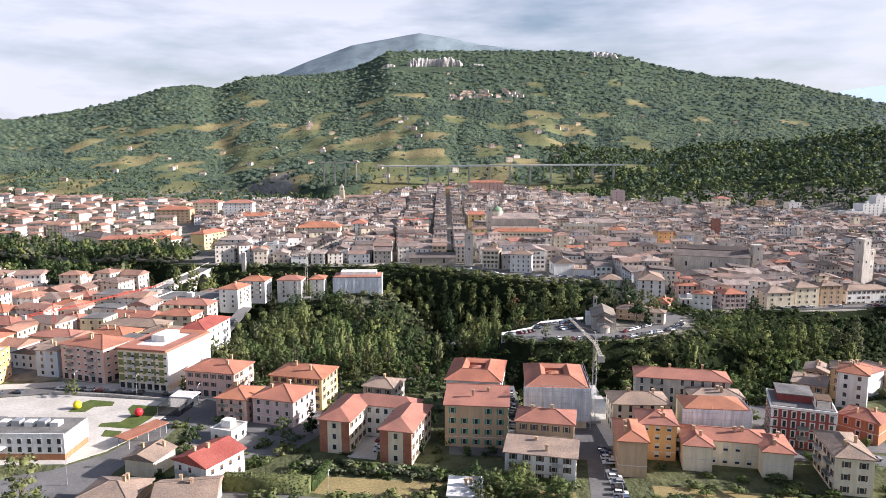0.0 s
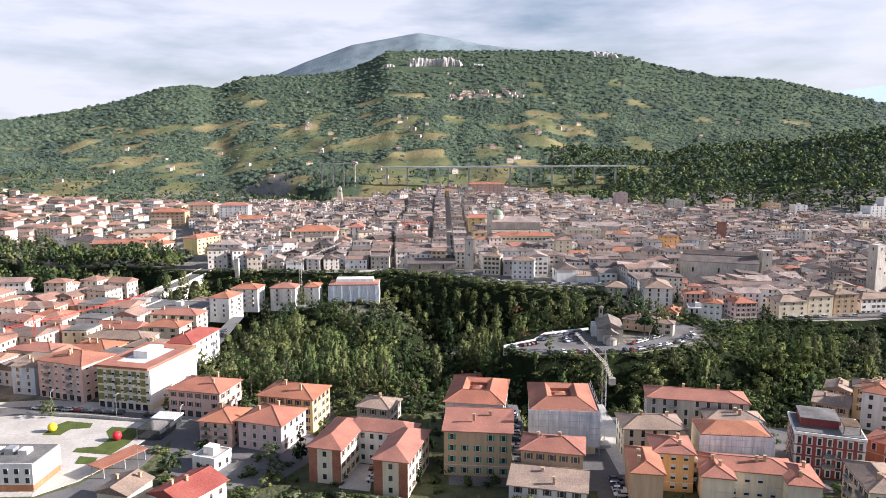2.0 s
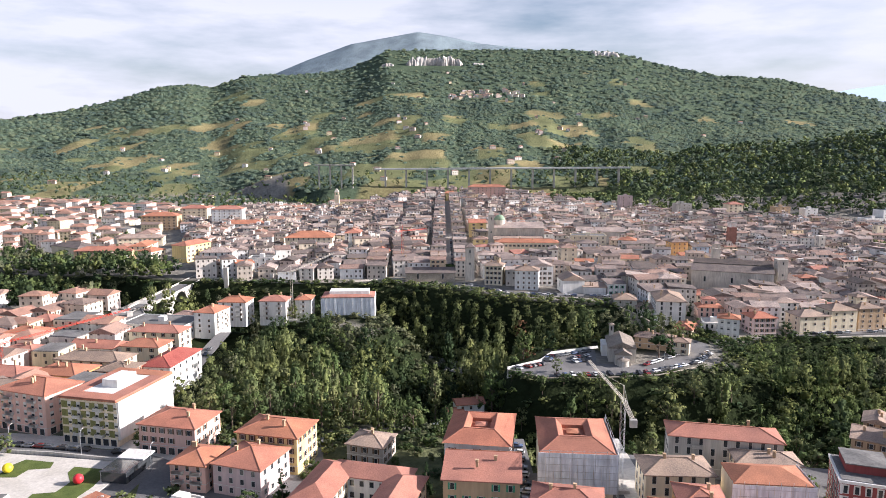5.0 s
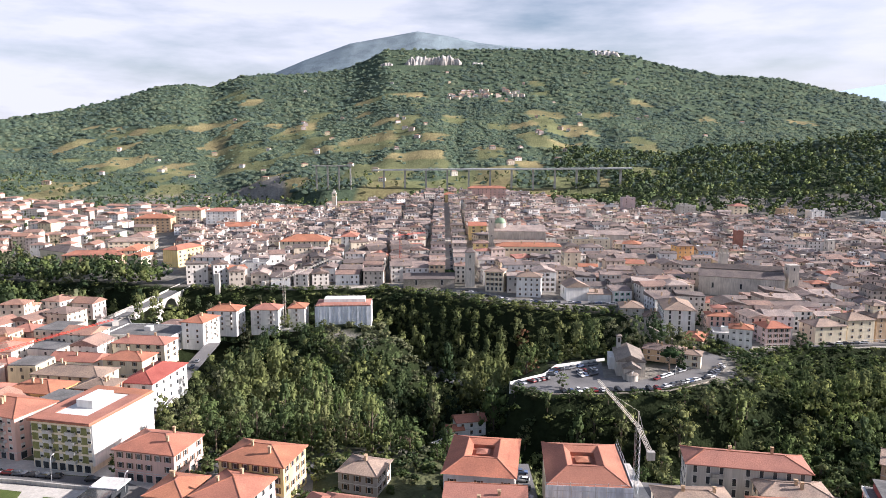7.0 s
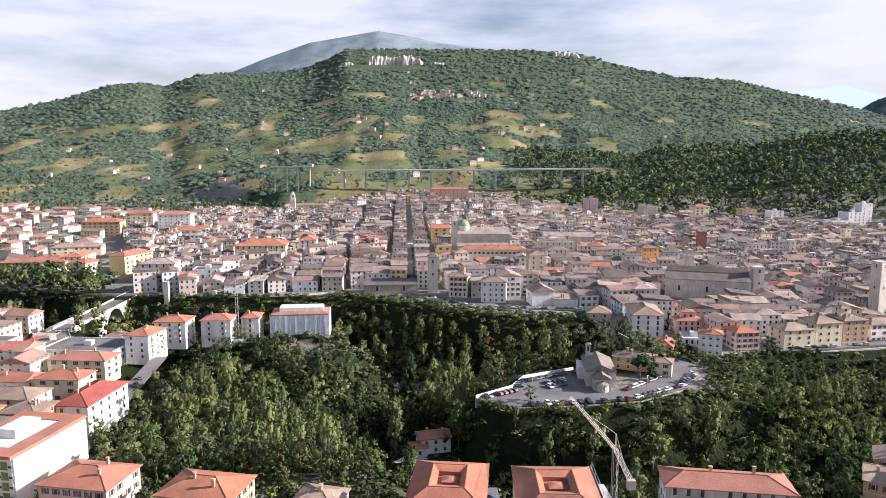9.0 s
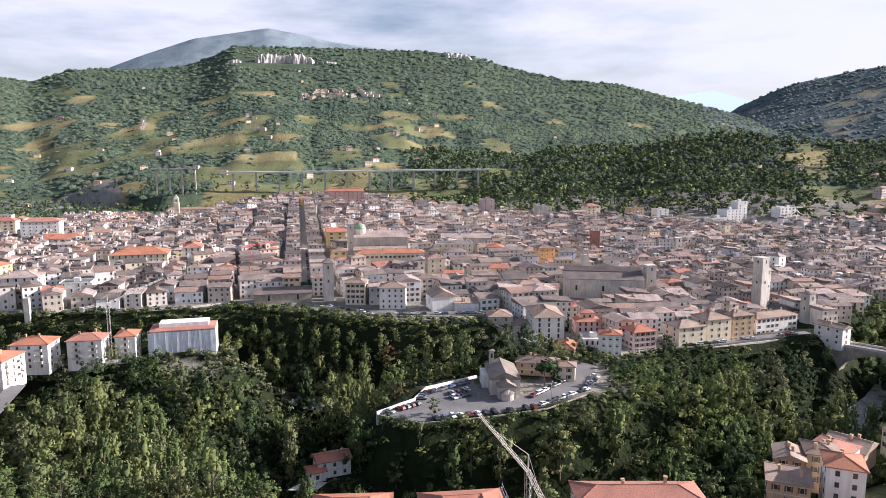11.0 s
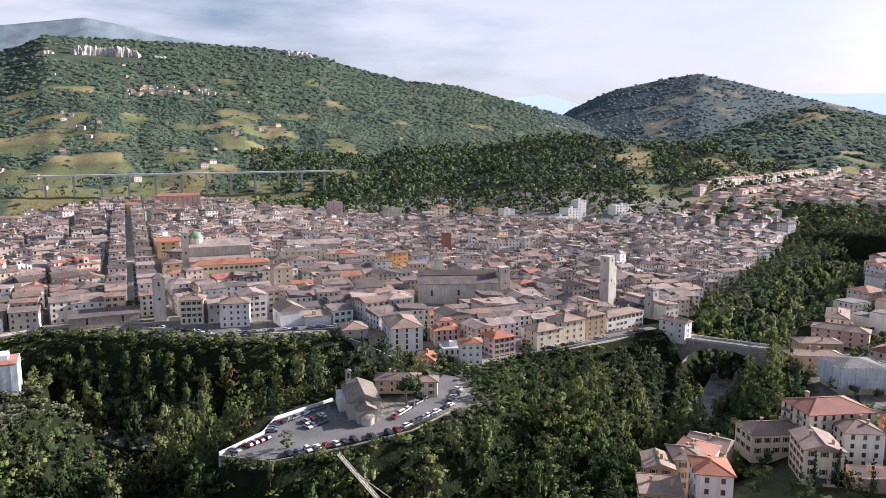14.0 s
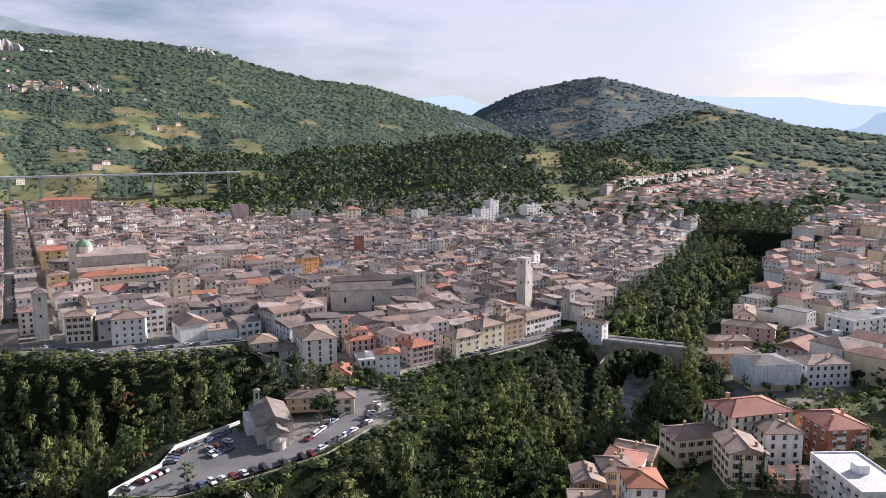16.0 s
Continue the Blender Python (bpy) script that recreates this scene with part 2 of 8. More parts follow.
M_CONIFER = mat("conifer_needles", (0.022, 0.042, 0.018), (0.042, 0.066, 0.026), 0.2, 1.5, amount=0.4, rough=1.0, spec=0.06)
M_AUTUMN = mat("autumn_leaves", (0.13, 0.072, 0.042), (0.19, 0.105, 0.055), 0.3, 1.5, amount=0.35, rough=1.0, spec=0.06)
# hillside wood with a blue bias: haze of distance mixed into its greens
M_HAZY_HILLWOOD = mat("hill_woodland", (0.80, 0.82, 0.85), (1.2, 1.18, 1.05), 0.0035, 0.07, "island",
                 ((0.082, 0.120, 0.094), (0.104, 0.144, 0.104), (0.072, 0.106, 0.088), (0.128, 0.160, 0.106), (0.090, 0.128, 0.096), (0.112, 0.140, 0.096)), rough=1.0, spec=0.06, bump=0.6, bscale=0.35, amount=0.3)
M_TYRE = mat("tyre_rubber", (0.02, 0.02, 0.02), (0.03, 0.03, 0.03), 1, 4)
CARS = ((0.75, 0.75, 0.75), (0.05, 0.05, 0.055), (0.35, 0.36, 0.38), (0.70, 0.70, 0.70), (0.09, 0.10, 0.12), (0.20, 0.025, 0.025),
        (0.60, 0.61, 0.62), (0.03, 0.03, 0.035), (0.10, 0.14, 0.24), (0.78, 0.78, 0.76), (0.20, 0.21, 0.22))
M_CAR = mat("car_paint", (0.96, 0.96, 0.96), (1, 1, 1), 0.2, 0.5, "object", CARS, rough=0.25, spec=0.6, amount=0.04)
M_REDBALL = mat("red_ball_paint", (0.62, 0.03, 0.04), (0.68, 0.05, 0.06), 0.5, 2, rough=0.4, amount=0.1)
M_YELBALL = mat("yellow_ball_paint", (0.80, 0.60, 0.02), (0.84, 0.66, 0.05), 0.5, 2, rough=0.4, amount=0.1)
M_COPPER = mat("green_copper", (0.16, 0.26, 0.17), (0.26, 0.36, 0.24), 0.3, 1.5, rough=0.6, amount=0.3)
M_POOL = mat("pool_water", (0.03, 0.30, 0.40), (0.05, 0.38, 0.46), 0.3, 1, rough=0.08)
M_WATER = mat("river_water", (0.16, 0.16, 0.14), (0.34, 0.33, 0.30), 0.15, 0.9, rough=0.25, bump=0.5, bscale=1.5, amount=0.35)
M_CLIFF = mat("pale_cliff_rock", (0.42, 0.38, 0.34), (0.66, 0.62, 0.57), 0.012, 0.06, streak=False, amount=0.5)
M_DARKRED = mat("dark_red_tiles", (0.30, 0.075, 0.06), (0.37, 0.11, 0.085), 0.16, 2.5, bump=0.5, bscale=3.5, amount=0.35)

# ---------------------------------------------------------------- ground shape
def vnoise(x, y, scale, seed=0):
    """Smooth value noise, 0 to 1."""
    x, y = np.asarray(x, float) / scale + 913.3, np.asarray(y, float) / scale + 377.7
    xi, yi = np.floor(x).astype(np.int64), np.floor(y).astype(np.int64)
    fx, fy = x - xi, y - yi
    fx, fy = fx * fx * (3 - 2 * fx), fy * fy * (3 - 2 * fy)

    def h(a, b):
        v = (a * 374761393 + b * 668265263 + seed * 974711) & 0x7FFFFFFF
        v = ((v ^ (v >> 13)) * 1274126177) & 0x7FFFFFFF
        return ((v ^ (v >> 16)) & 0xFFFF) / 65535.0

    return (h(xi, yi) * (1 - fx) + h(xi + 1, yi) * fx) * (1 - fy) + (h(xi, yi + 1) * (1 - fx) + h(xi + 1, yi + 1) * fx) * fy


def fbm(x, y, scale, seed=0):
    return sum(vnoise(x, y, scale / 2 ** k, seed + k) / 2 ** k for k in range(4)) / 1.875


def smooth(v):
    v = np.clip(v, 0, 1)
    return v * v * (3 - 2 * v)


def line_distance(x, y, line):
    best = np.full(np.shape(x), 1e9)
    for (ax, ay), (bx, by) in zip(line, line[1:]):
        dx, dy = bx - ax, by - ay
        k = np.clip(((x - ax) * dx + (y - ay) * dy) / (dx * dx + dy * dy), 0, 1)
        best = np.minimum(best, np.hypot(x - ax - k * dx, y - ay - k * dy))
    return best


def inside(x, y, poly):
    hit = np.zeros(np.shape(x), bool)
    for (ax, ay), (bx, by) in zip(poly, poly[1:] + poly[:1]):
        if ay != by:
            hit ^= ((ay > y) != (by > y)) & (x < (bx - ax) * (y - ay) / (by - ay) + ax)
    return hit


def inside_one(x, y, poly):
    hit = False
    ax, ay = poly[-1]
    for bx, by in poly:
        if (ay > y) != (by > y) and x < (bx - ax) * (y - ay) / (by - ay) + ax:
            hit = not hit
        ax, ay = bx, by
    return hit


def line_distance_one(x, y, line):
    best = 1e18
    for (ax, ay), (bx, by) in zip(line, line[1:]):
        dx, dy = bx - ax, by - ay
        k = min(1.0, max(0.0, ((x - ax) * dx + (y - ay) * dy) / (dx * dx + dy * dy)))
        best = min(best, (x - ax - k * dx) ** 2 + (y - ay - k * dy) ** 2)
    return math.sqrt(best)


RIVER = [(900, 640), (560, 508), (460, 452), (385, 418), (325, 397), (293, 373), (262, 355), (222, 325), (180, 300), (120, 286), (48, 286), (2, 325), (6, 378), (20, 406)]
RIVER_WEST = [(100, 400), (73, 402), (37, 409), (4, 432), (-37, 462), (-110, 464), (-190, 470), (-280, 500), (-400, 560), (-560, 600)]
BANK = [(168, 345), (200, 362), (245, 372)]
DIP = [(-10, 335), (-55, 330), (-100, 360), (-120, 400)]
SPUR = [(18, 333), (44, 314), (95, 316), (128, 334), (136, 352), (140, 372), (136, 394), (118, 388), (72, 372), (48, 360), (38, 345)]
CENTRE = (4.0, 60.0)
EYE = 102.0


def crest(az, pairs):
    return np.interp(az, [p[0] for p in pairs], [p[1] for p in pairs])


MAIN_HILL = [(-75, 0.02), (-45, 0.03), (-32, 0.037), (-28.8, 0.047), (-25, 0.064), (-22, 0.082), (-20, 0.086), (-18.4, 0.083), (-17.6, 0.088), (-15.8, 0.100), (-14, 0.102), (-12, 0.103), (-10, 0.106),
             (-8, 0.112), (-6.5, 0.121), (-5.3, 0.132), (-4.6, 0.139), (2, 0.140), (10.2, 0.138), (13.9, 0.132), (16.3, 0.119), (18.8, 0.107), (21.5, 0.097),
             (25.7, 0.09), (28, 0.078), (32.2, 0.058), (35, 0.042), (37.5, 0.018), (41, -0.03), (46, -0.06)]
WOOD_HILL = [(5, -0.085), (10, -0.06), (14.6, -0.036), (16.3, -0.024), (20, -0.001), (27, 0.009), (31, 0.019), (34, 0.022), (37.4, 0.012),
             (40, 0.009), (44.6, 0.006), (48.5, -0.020), (52.8, -0.034), (60, -0.055), (70, -0.08)]
MID_HILL = [(36, -0.06), (41, 0.0), (44, 0.018), (48.4, 0.045), (51.3, 0.055), (54, 0.047), (57, 0.033), (60, 0.026), (64, 0.016), (72, -0.01), (90, -0.05)]
TABLE_HILL = [(28, 0.0), (33, 0.04), (34.5, 0.058), (37.3, 0.08), (38.5, 0.086), (41.8, 0.097), (44, 0.102), (46.6, 0.09), (50.4, 0.071), (55, 0.050), (58, 0.034), (61, 0.015), (64, -0.01), (68, -0.03), (100, -0.04)]
SUMMIT = [(-20, -0.02), (-17, 0.06), (-14.1, 0.1), (-11, 0.124), (-7.4, 0.148), (-2, 0.166), (0.3, 0.160), (3, 0.150), (9.8, 0.136), (14, 0.11), (24, 0.094), (26, 0.06), (28, -0.02)]
#        profile, foot radius, crest radius, foot tangent, shape, outside the profile
HILLS = [(MAIN_HILL, 1090, 3300, -0.060, 0.74), (WOOD_HILL, 860, 1480, -0.100, 0.72), (MID_HILL, 1400, 2500, -0.058, 0.8),
         (TABLE_HILL, 2700, 4200, -0.029, 0.75), (SUMMIT, 3900, 4700, 0.05, 0.8)]


def ground(x, y):
    """Height of the ground."""
    x, y = np.asarray(x, float), np.asarray(y, float)
    z0 = 6 + 7 * smooth((y - 408) / 44) * (1 - smooth((x - 60) / 190)) * smooth((x + 330) / 100)
    z0 = z0 + np.clip(y - 540, 0, 480) * (0.012 + 0.036 * smooth((x + 160) / 180))
    wide = 50 - 18 * smooth((x - 200) / 60)
    d = np.minimum(line_distance(x, y, RIVER) * 50 / wide, line_distance(x, y, RIVER_WEST) * 50 / 36)
    z = z0 - (z0 + 26) * smooth((50 - d) / 38)
    z = z - 17 * smooth((62 - line_distance(x, y, DIP)) / 50) * (d > 0)
    z = z - 13 * smooth((32 - line_distance(x, y, BANK)) / 24) * (z > -4)
    spur = inside(x, y, SPUR)
    edge = line_distance(x, y, SPUR + SPUR[:1])
    z = np.where(spur, 7.5, z + (7.5 - z) * smooth((14 - edge) / 14) * (z < 7.5))
    pad = inside(x, y, [(-82, 424), (-28, 432), (-30, 458), (-84, 452)])
    z = np.where(pad, 4.0, z)
    yard_ = line_distance(x, y, [(8, 326), (14, 332)])
    z = z + (-12 - z) * smooth((20 - yard_) / 10)
    dx, dy = x - CENTRE[0], y - CENTRE[1]
    r, az = np.hypot(dx, dy), np.degrees(np.arctan2(dx, dy))
    rough = fbm(x, y, 420, 3) - 0.5
    gully = fbm(az * 40 + 60 * rough, r * 0.22, 120, 71) - 0.5
    for pairs, r0, r1, t0, p in HILLS:
        top = crest(az, pairs)
        foot = r0 + (330 * smooth((-9 - az) / 9) if r0 == 1090 else 0)
        s = np.clip((r - foot) / (r1 - foot), 0, 1)
        t = t0 + (top - t0) * s ** p
        h = EYE + np.minimum(r, r1) * t + (rough * 70 + gully * 90 * (r1 - r0) / 2200) * np.where(s < 1, s ** 0.5 * (1 - s), 0) - np.clip(r - r1, 0, None) * 0.30
        h = np.where((s > 0) & (top > t0), h, -999)
        z = np.maximum(z, h)
    return z


def mesh_np(name, verts, faces, material, smooth_faces=False, normals=None):
    """A mesh from an array of corners and an array of faces of one size."""
    verts, faces = np.asarray(verts, np.float32), np.asarray(faces, np.int32)
    me = bpy.data.meshes.new(name)
    k = faces.shape[1]
    me.vertices.add(len(verts))
    me.vertices.foreach_set("co", verts.ravel())
    me.loops.add(faces.size)
    me.loops.foreach_set("vertex_index", faces.ravel())
    me.polygons.add(len(faces))
    me.polygons.foreach_set("loop_start", np.arange(0, faces.size, k, dtype=np.int32))
    if smooth_faces:
        me.polygons.foreach_set("use_smooth", np.ones(len(faces), bool))
    me.materials.append(material)
    me.update(calc_edges=True)
    if normals is not None:
        me.normals_split_custom_set_from_vertices(np.asarray(normals, np.float32))
    return me


# the sheet of ground, in rings round the middle of the flight
def hashed(a, b, seed):
    v = (a.astype(np.int64) * 374761393 + b.astype(np.int64) * 668265263 + seed * 974711) & 0x7FFFFFFF
    v = ((v ^ (v >> 13)) * 1274126177) & 0x7FFFFFFF
    return ((v ^ (v >> 16)) & 0xFFFF) / 65535.0


def plots(x, y):
    """Field plot indices: crooked cells, longer up the slope."""
    u = (x + 70 * (fbm(x, y, 210, 41) - .5)) / 62
    v = (y + 90 * (fbm(x, y, 230, 43) - .5)) / 105
    return np.floor(u), np.floor(v)


def field_value(x, y):
    """Share of open fields on the hills, 0 wood to 1 field."""
    x, y = np.asarray(x, float), np.asarray(y, float)
    r = np.hypot(x - CENTRE[0], y - CENTRE[1])
    az = np.degrees(np.arctan2(x - CENTRE[0], y - CENTRE[1]))
    share = np.interp(r, [900, 1100, 1700, 2100, 2500, 3000], [0.5, 0.48, 0.34, 0.15, 0.04, 0.01])
    share = share * (1 - 0.9 * smooth((az - 8) / 6) * (r < 1600) * smooth((42 - az) / 6))
    share = share + (fbm(x, y, 520, 17) - 0.5) * 0.9 * (share > 0.05)
    share = np.where(az > 40, np.where(r > 2500, 0.14, share * 0.5), share)
    return (hashed(*plots(x, y), 5) < share) * 1.0


rings = np.r_[np.arange(0, 130, 26), np.arange(130, 620, 5.5), 620 * 1.0145 ** np.arange(0, 144)]
rings = rings[rings < 4860]
azim = np.radians(np.r_[np.arange(-180, -42, 6), np.arange(-42, 84, 0.45), np.arange(84, 180, 6)])
gr, ga = np.meshgrid(rings, azim, indexing="ij")
gx, gy = CENTRE[0] + gr * np.sin(ga), CENTRE[1] + gr * np.cos(ga)
gz = ground(gx, gy)
nr, na = gr.shape
idx = np.arange(nr * na).reshape(nr, na)
quads = np.stack([idx[:-1], np.roll(idx, -1, 1)[:-1], np.roll(idx, -1, 1)[1:], idx[1:]], -1).reshape(-1, 4)
ground_mesh = mesh_np("ground", np.stack([gx, gy, gz], -1).reshape(-1, 3), quads, None, True)
ground_ob = tagged(new("ground", ground_mesh), "rolling ground of town terraces, wooded gorge, fields and hills", "ground", kind="structure")

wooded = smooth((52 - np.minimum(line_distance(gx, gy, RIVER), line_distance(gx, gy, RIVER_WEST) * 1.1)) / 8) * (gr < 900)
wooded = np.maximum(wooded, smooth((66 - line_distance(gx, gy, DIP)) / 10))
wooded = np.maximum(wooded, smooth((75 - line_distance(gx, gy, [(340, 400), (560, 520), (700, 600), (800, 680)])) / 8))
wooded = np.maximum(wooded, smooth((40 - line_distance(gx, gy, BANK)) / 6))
front = (gy < 268) & (gr < 700)
fv = field_value(gx, gy)
tone = fbm(gx, gy, 260, 29)[..., None]
dryness = smooth((0.55 * hashed(*plots(gx, gy), 9) + 0.45 * tone[..., 0] - 0.42) / 0.2)[..., None]
dry = np.array([0.275, 0.235, 0.12])
meadow = np.array([0.162, 0.175, 0.086])
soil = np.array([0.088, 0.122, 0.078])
# near-black ground colour where the gorge woods stand
wood_ground = np.array([0.020, 0.028, 0.012])
town = np.array([0.24, 0.225, 0.20])
yard = np.array([0.115, 0.125, 0.065])
fields = dry * dryness + meadow * (1 - dryness)
cover = fields * fv[..., None] + soil * (1 - fv[..., None])
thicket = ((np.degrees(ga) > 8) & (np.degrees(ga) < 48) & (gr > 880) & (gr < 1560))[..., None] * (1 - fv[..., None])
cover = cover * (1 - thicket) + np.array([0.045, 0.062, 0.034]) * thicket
# haze painted into the ground: pale blue summit, blue-grey flat-topped hill
summit_haze = smooth((gr - 3500) / 500)[..., None]
hazy_far_ground = (smooth((gr - 2600) / 300) * smooth((np.degrees(ga) - 31) / 2))[..., None]
cover = cover * (1 - hazy_far_ground) + (np.array([0.24, 0.22, 0.16]) * fv[..., None] + np.array([0.098, 0.132, 0.138]) * (1 - fv[..., None])) * hazy_far_ground
summit_haze = summit_haze * smooth((29 - np.degrees(ga)) / 2)[..., None]
cover = cover * (1 - summit_haze) + np.array([0.23, 0.29, 0.33]) * summit_haze
urban = ((gr < 1040) | ((gr < 1420) & (np.degrees(ga) < -13))) & (gz < 60)
cover = np.where(urban[..., None], town, cover)
cover = np.where(front[..., None], yard, cover)
cover = cover * (1 - wooded[..., None]) + wood_ground * wooded[..., None]
layer = ground_mesh.color_attributes.new("land_use_haze", "FLOAT_COLOR", "POINT")
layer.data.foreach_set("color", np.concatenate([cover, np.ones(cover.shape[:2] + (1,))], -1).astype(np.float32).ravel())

M_GROUND = mat("soil_and_grass", (0.8, 0.8, 0.8), (1.15, 1.15, 1.1), 0.01, 0.25, amount=0.4, bump=0.5, bscale=0.5, rough=1.0, spec=0.06)
g_nodes, g_links = M_GROUND.node_tree.nodes, M_GROUND.node_tree.links
g_attr = g_nodes.new("ShaderNodeVertexColor")
g_attr.layer_name = "land_use_haze"
g_mix = g_nodes.new("ShaderNodeMix")
g_mix.data_type, g_mix.blend_type = "RGBA", "MULTIPLY"
g_mix.inputs["Factor"].default_value = 1.0
g_bsdf = g_nodes["Principled BSDF"]
g_links.new(g_bsdf.inputs["Base Color"].links[0].from_socket, g_mix.inputs["B"])
g_links.new(g_attr.outputs["Color"], g_mix.inputs["A"])
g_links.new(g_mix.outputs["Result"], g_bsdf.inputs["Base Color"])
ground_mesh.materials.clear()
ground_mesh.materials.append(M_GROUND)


# far ranges: a backdrop of distance, too far to shift
def range_backdrop(name, pairs, radius, colour, label):
    az = np.arange(pairs[0][0], pairs[-1][0] + 0.01, 0.25)
    t = crest(az, pairs) + (fbm(az * 10, az * 0, 60, 5) - 0.5) * 0.006
    a = np.radians(az)
    top = np.stack([CENTRE[0] + radius * np.sin(a), CENTRE[1] + radius * np.cos(a), EYE + radius * t], -1)
    mid = np.stack([CENTRE[0] + (radius - 60) * np.sin(a), CENTRE[1] + (radius - 60) * np.cos(a), EYE + radius * t * 0.5], -1)
    low = np.stack([CENTRE[0] + (radius - 120) * np.sin(a), CENTRE[1] + (radius - 120) * np.cos(a), 0 * t - 40], -1)
    n = len(az)
    k = np.arange(n - 1)
    f = np.concatenate([np.stack([k, k + 1, k + 1 + n, k + n], -1), np.stack([k + n, k + 1 + n, k + 1 + 2 * n, k + 2 * n], -1)])
    m = bpy.data.materials.new(name)
    m.use_nodes = True
    b = m.node_tree.nodes["Principled BSDF"]
    # aerial haze put in as the range's pale blue colour and its glow
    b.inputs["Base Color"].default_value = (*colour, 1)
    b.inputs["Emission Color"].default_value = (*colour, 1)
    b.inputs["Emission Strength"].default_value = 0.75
    b.inputs["Roughness"].default_value = 1.0
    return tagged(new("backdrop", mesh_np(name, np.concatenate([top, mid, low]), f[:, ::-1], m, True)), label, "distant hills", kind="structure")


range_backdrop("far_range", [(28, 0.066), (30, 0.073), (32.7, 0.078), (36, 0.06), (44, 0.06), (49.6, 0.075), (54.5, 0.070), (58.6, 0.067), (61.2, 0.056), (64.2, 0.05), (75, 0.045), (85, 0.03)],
               4890, (0.42, 0.50, 0.60), "hazy pale blue mountain range on the horizon")
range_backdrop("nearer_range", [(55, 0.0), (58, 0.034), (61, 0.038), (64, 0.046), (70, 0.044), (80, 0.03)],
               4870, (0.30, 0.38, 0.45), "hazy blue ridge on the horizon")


# water in the gorge
def ribbon(name, line, half, z, material, label, category, lift=0.0):
    v, f = [], []
    for i, (x, y) in enumerate(line):
        a, b = line[max(i - 1, 0)], line[min(i + 1, len(line) - 1)]
        k = math.hypot(b[0] - a[0], b[1] - a[1])
        nx, ny = -(b[1] - a[1]) / k * half, (b[0] - a[0]) / k * half
        zz = z if z is not None else float(ground(x, y)) + lift
        v += [(x + nx, y + ny, zz), (x - nx, y - ny, zz)]
        if i:
            f.append((2 * i - 2, 2 * i - 1, 2 * i + 1, 2 * i))
    return tagged(new(name, mesh_np(name, v, f, material)), label, category, kind="structure")


ribbon("water", RIVER[:8], 7.5, -22.0, M_WATER, "shallow grey river over pale stones", "river")
ribbon("water", RIVER_WEST[:5], 9, -22.5, M_WATER, "dark river below the wooded bank", "river")

# ---------------------------------------------------------------- builders
def part(name, bm, material, parent, label=""):
    """Links a bmesh as one mesh under a thing or under a part."""
    me = bpy.data.meshes.new(name)
    bm.to_mesh(me)
    bm.free()
    me.materials.append(material)
    ob = new(name, me)
    ob.parent = parent
    if label:
        tagged(ob, label)
    return ob


def shared(name, me, parent, m):
    """An object of its own on a shared mesh, under a thing, at the local pose m."""
    ob = new(name, me)
    ob.parent = parent
    ob.matrix_basis = m
    return ob


def thing(name, m, label, category, group=""):
    ob = new(name)
    ob.empty_display_size = 0.5
    ob.matrix_basis = m
    return tagged(ob, label, category, group)


def add_box(bm, x0, x1, y0, y1, z0, z1):
    v = [bm.verts.new((x, y, z)) for z in (z0, z1) for x, y in ((x0, y0), (x1, y0), (x1, y1), (x0, y1))]
    for f in ((3, 2, 1, 0), (4, 5, 6, 7), (0, 1, 5, 4), (1, 2, 6, 5), (2, 3, 7, 6), (3, 0, 4, 7)):
        bm.faces.new([v[i] for i in f])
    return v


def box(x0, x1, y0, y1, z0, z1):
    bm = bmesh.new()
    add_box(bm, x0, x1, y0, y1, z0, z1)
    return bm


def add_beam(bm, a, b, r, sides=4):
    a, b = Vector(a), Vector(b)
    q = (b - a).to_track_quat("Z", "Y")
    ring = []
    for p in (a, b):
        ring.append([bm.verts.new(p + q @ Vector((r * math.cos(k * math.tau / sides + 0.785), r * math.sin(k * math.tau / sides + 0.785), 0))) for k in range(sides)])
    for k in range(sides):
        bm.faces.new((ring[0][k], ring[0][(k + 1) % sides], ring[1][(k + 1) % sides], ring[1][k]))
    bm.faces.new(ring[0][::-1]), bm.faces.new(ring[1])


def roof_geometry(w, d, z, rise, over, kind):
    """Corners and faces of a tiled roof with a fascia, for a house w by d whose eaves are at z."""
    W, D, t = w / 2 + over, d / 2 + over, 0.28
    v = [(-W, -D, z - t), (W, -D, z - t), (W, D, z - t), (-W, D, z - t), (-W, -D, z), (W, -D, z), (W, D, z), (-W, D, z)]
    f = [(3, 2, 1, 0), (0, 1, 5, 4), (1, 2, 6, 5), (2, 3, 7, 6), (3, 0, 4, 7)]
    if kind == "shed":
        v += [(W, D, z + rise), (-W, D, z + rise)]
        f += [(4, 5, 8, 9), (5, 6, 8), (7, 4, 9), (6, 7, 9, 8)]
    elif kind == "pyramid":
        v += [(0, 0, z + rise)]
        f += [(4, 5, 8), (5, 6, 8), (6, 7, 8), (7, 4, 8)]
    elif w >= d:
        e = W - (D if kind == "hip" else 0.0)
        v += [(-e, 0, z + rise), (e, 0, z + rise)]
        f += [(4, 5, 9, 8), (5, 6, 9), (6, 7, 8, 9), (7, 4, 8)]
    else:
        e = D - (W if kind == "hip" else 0.0)
        v += [(0, -e, z + rise), (0, e, z + rise)]
        f += [(4, 5, 8), (5, 6, 9, 8), (6, 7, 9), (7, 4, 8, 9)]
    return v, f


def bm_from(v, f):
    bm = bmesh.new()
    vs = [bm.verts.new(p) for p in v]
    for q in f:
        bm.faces.new([vs[i] for i in q])
    return bm


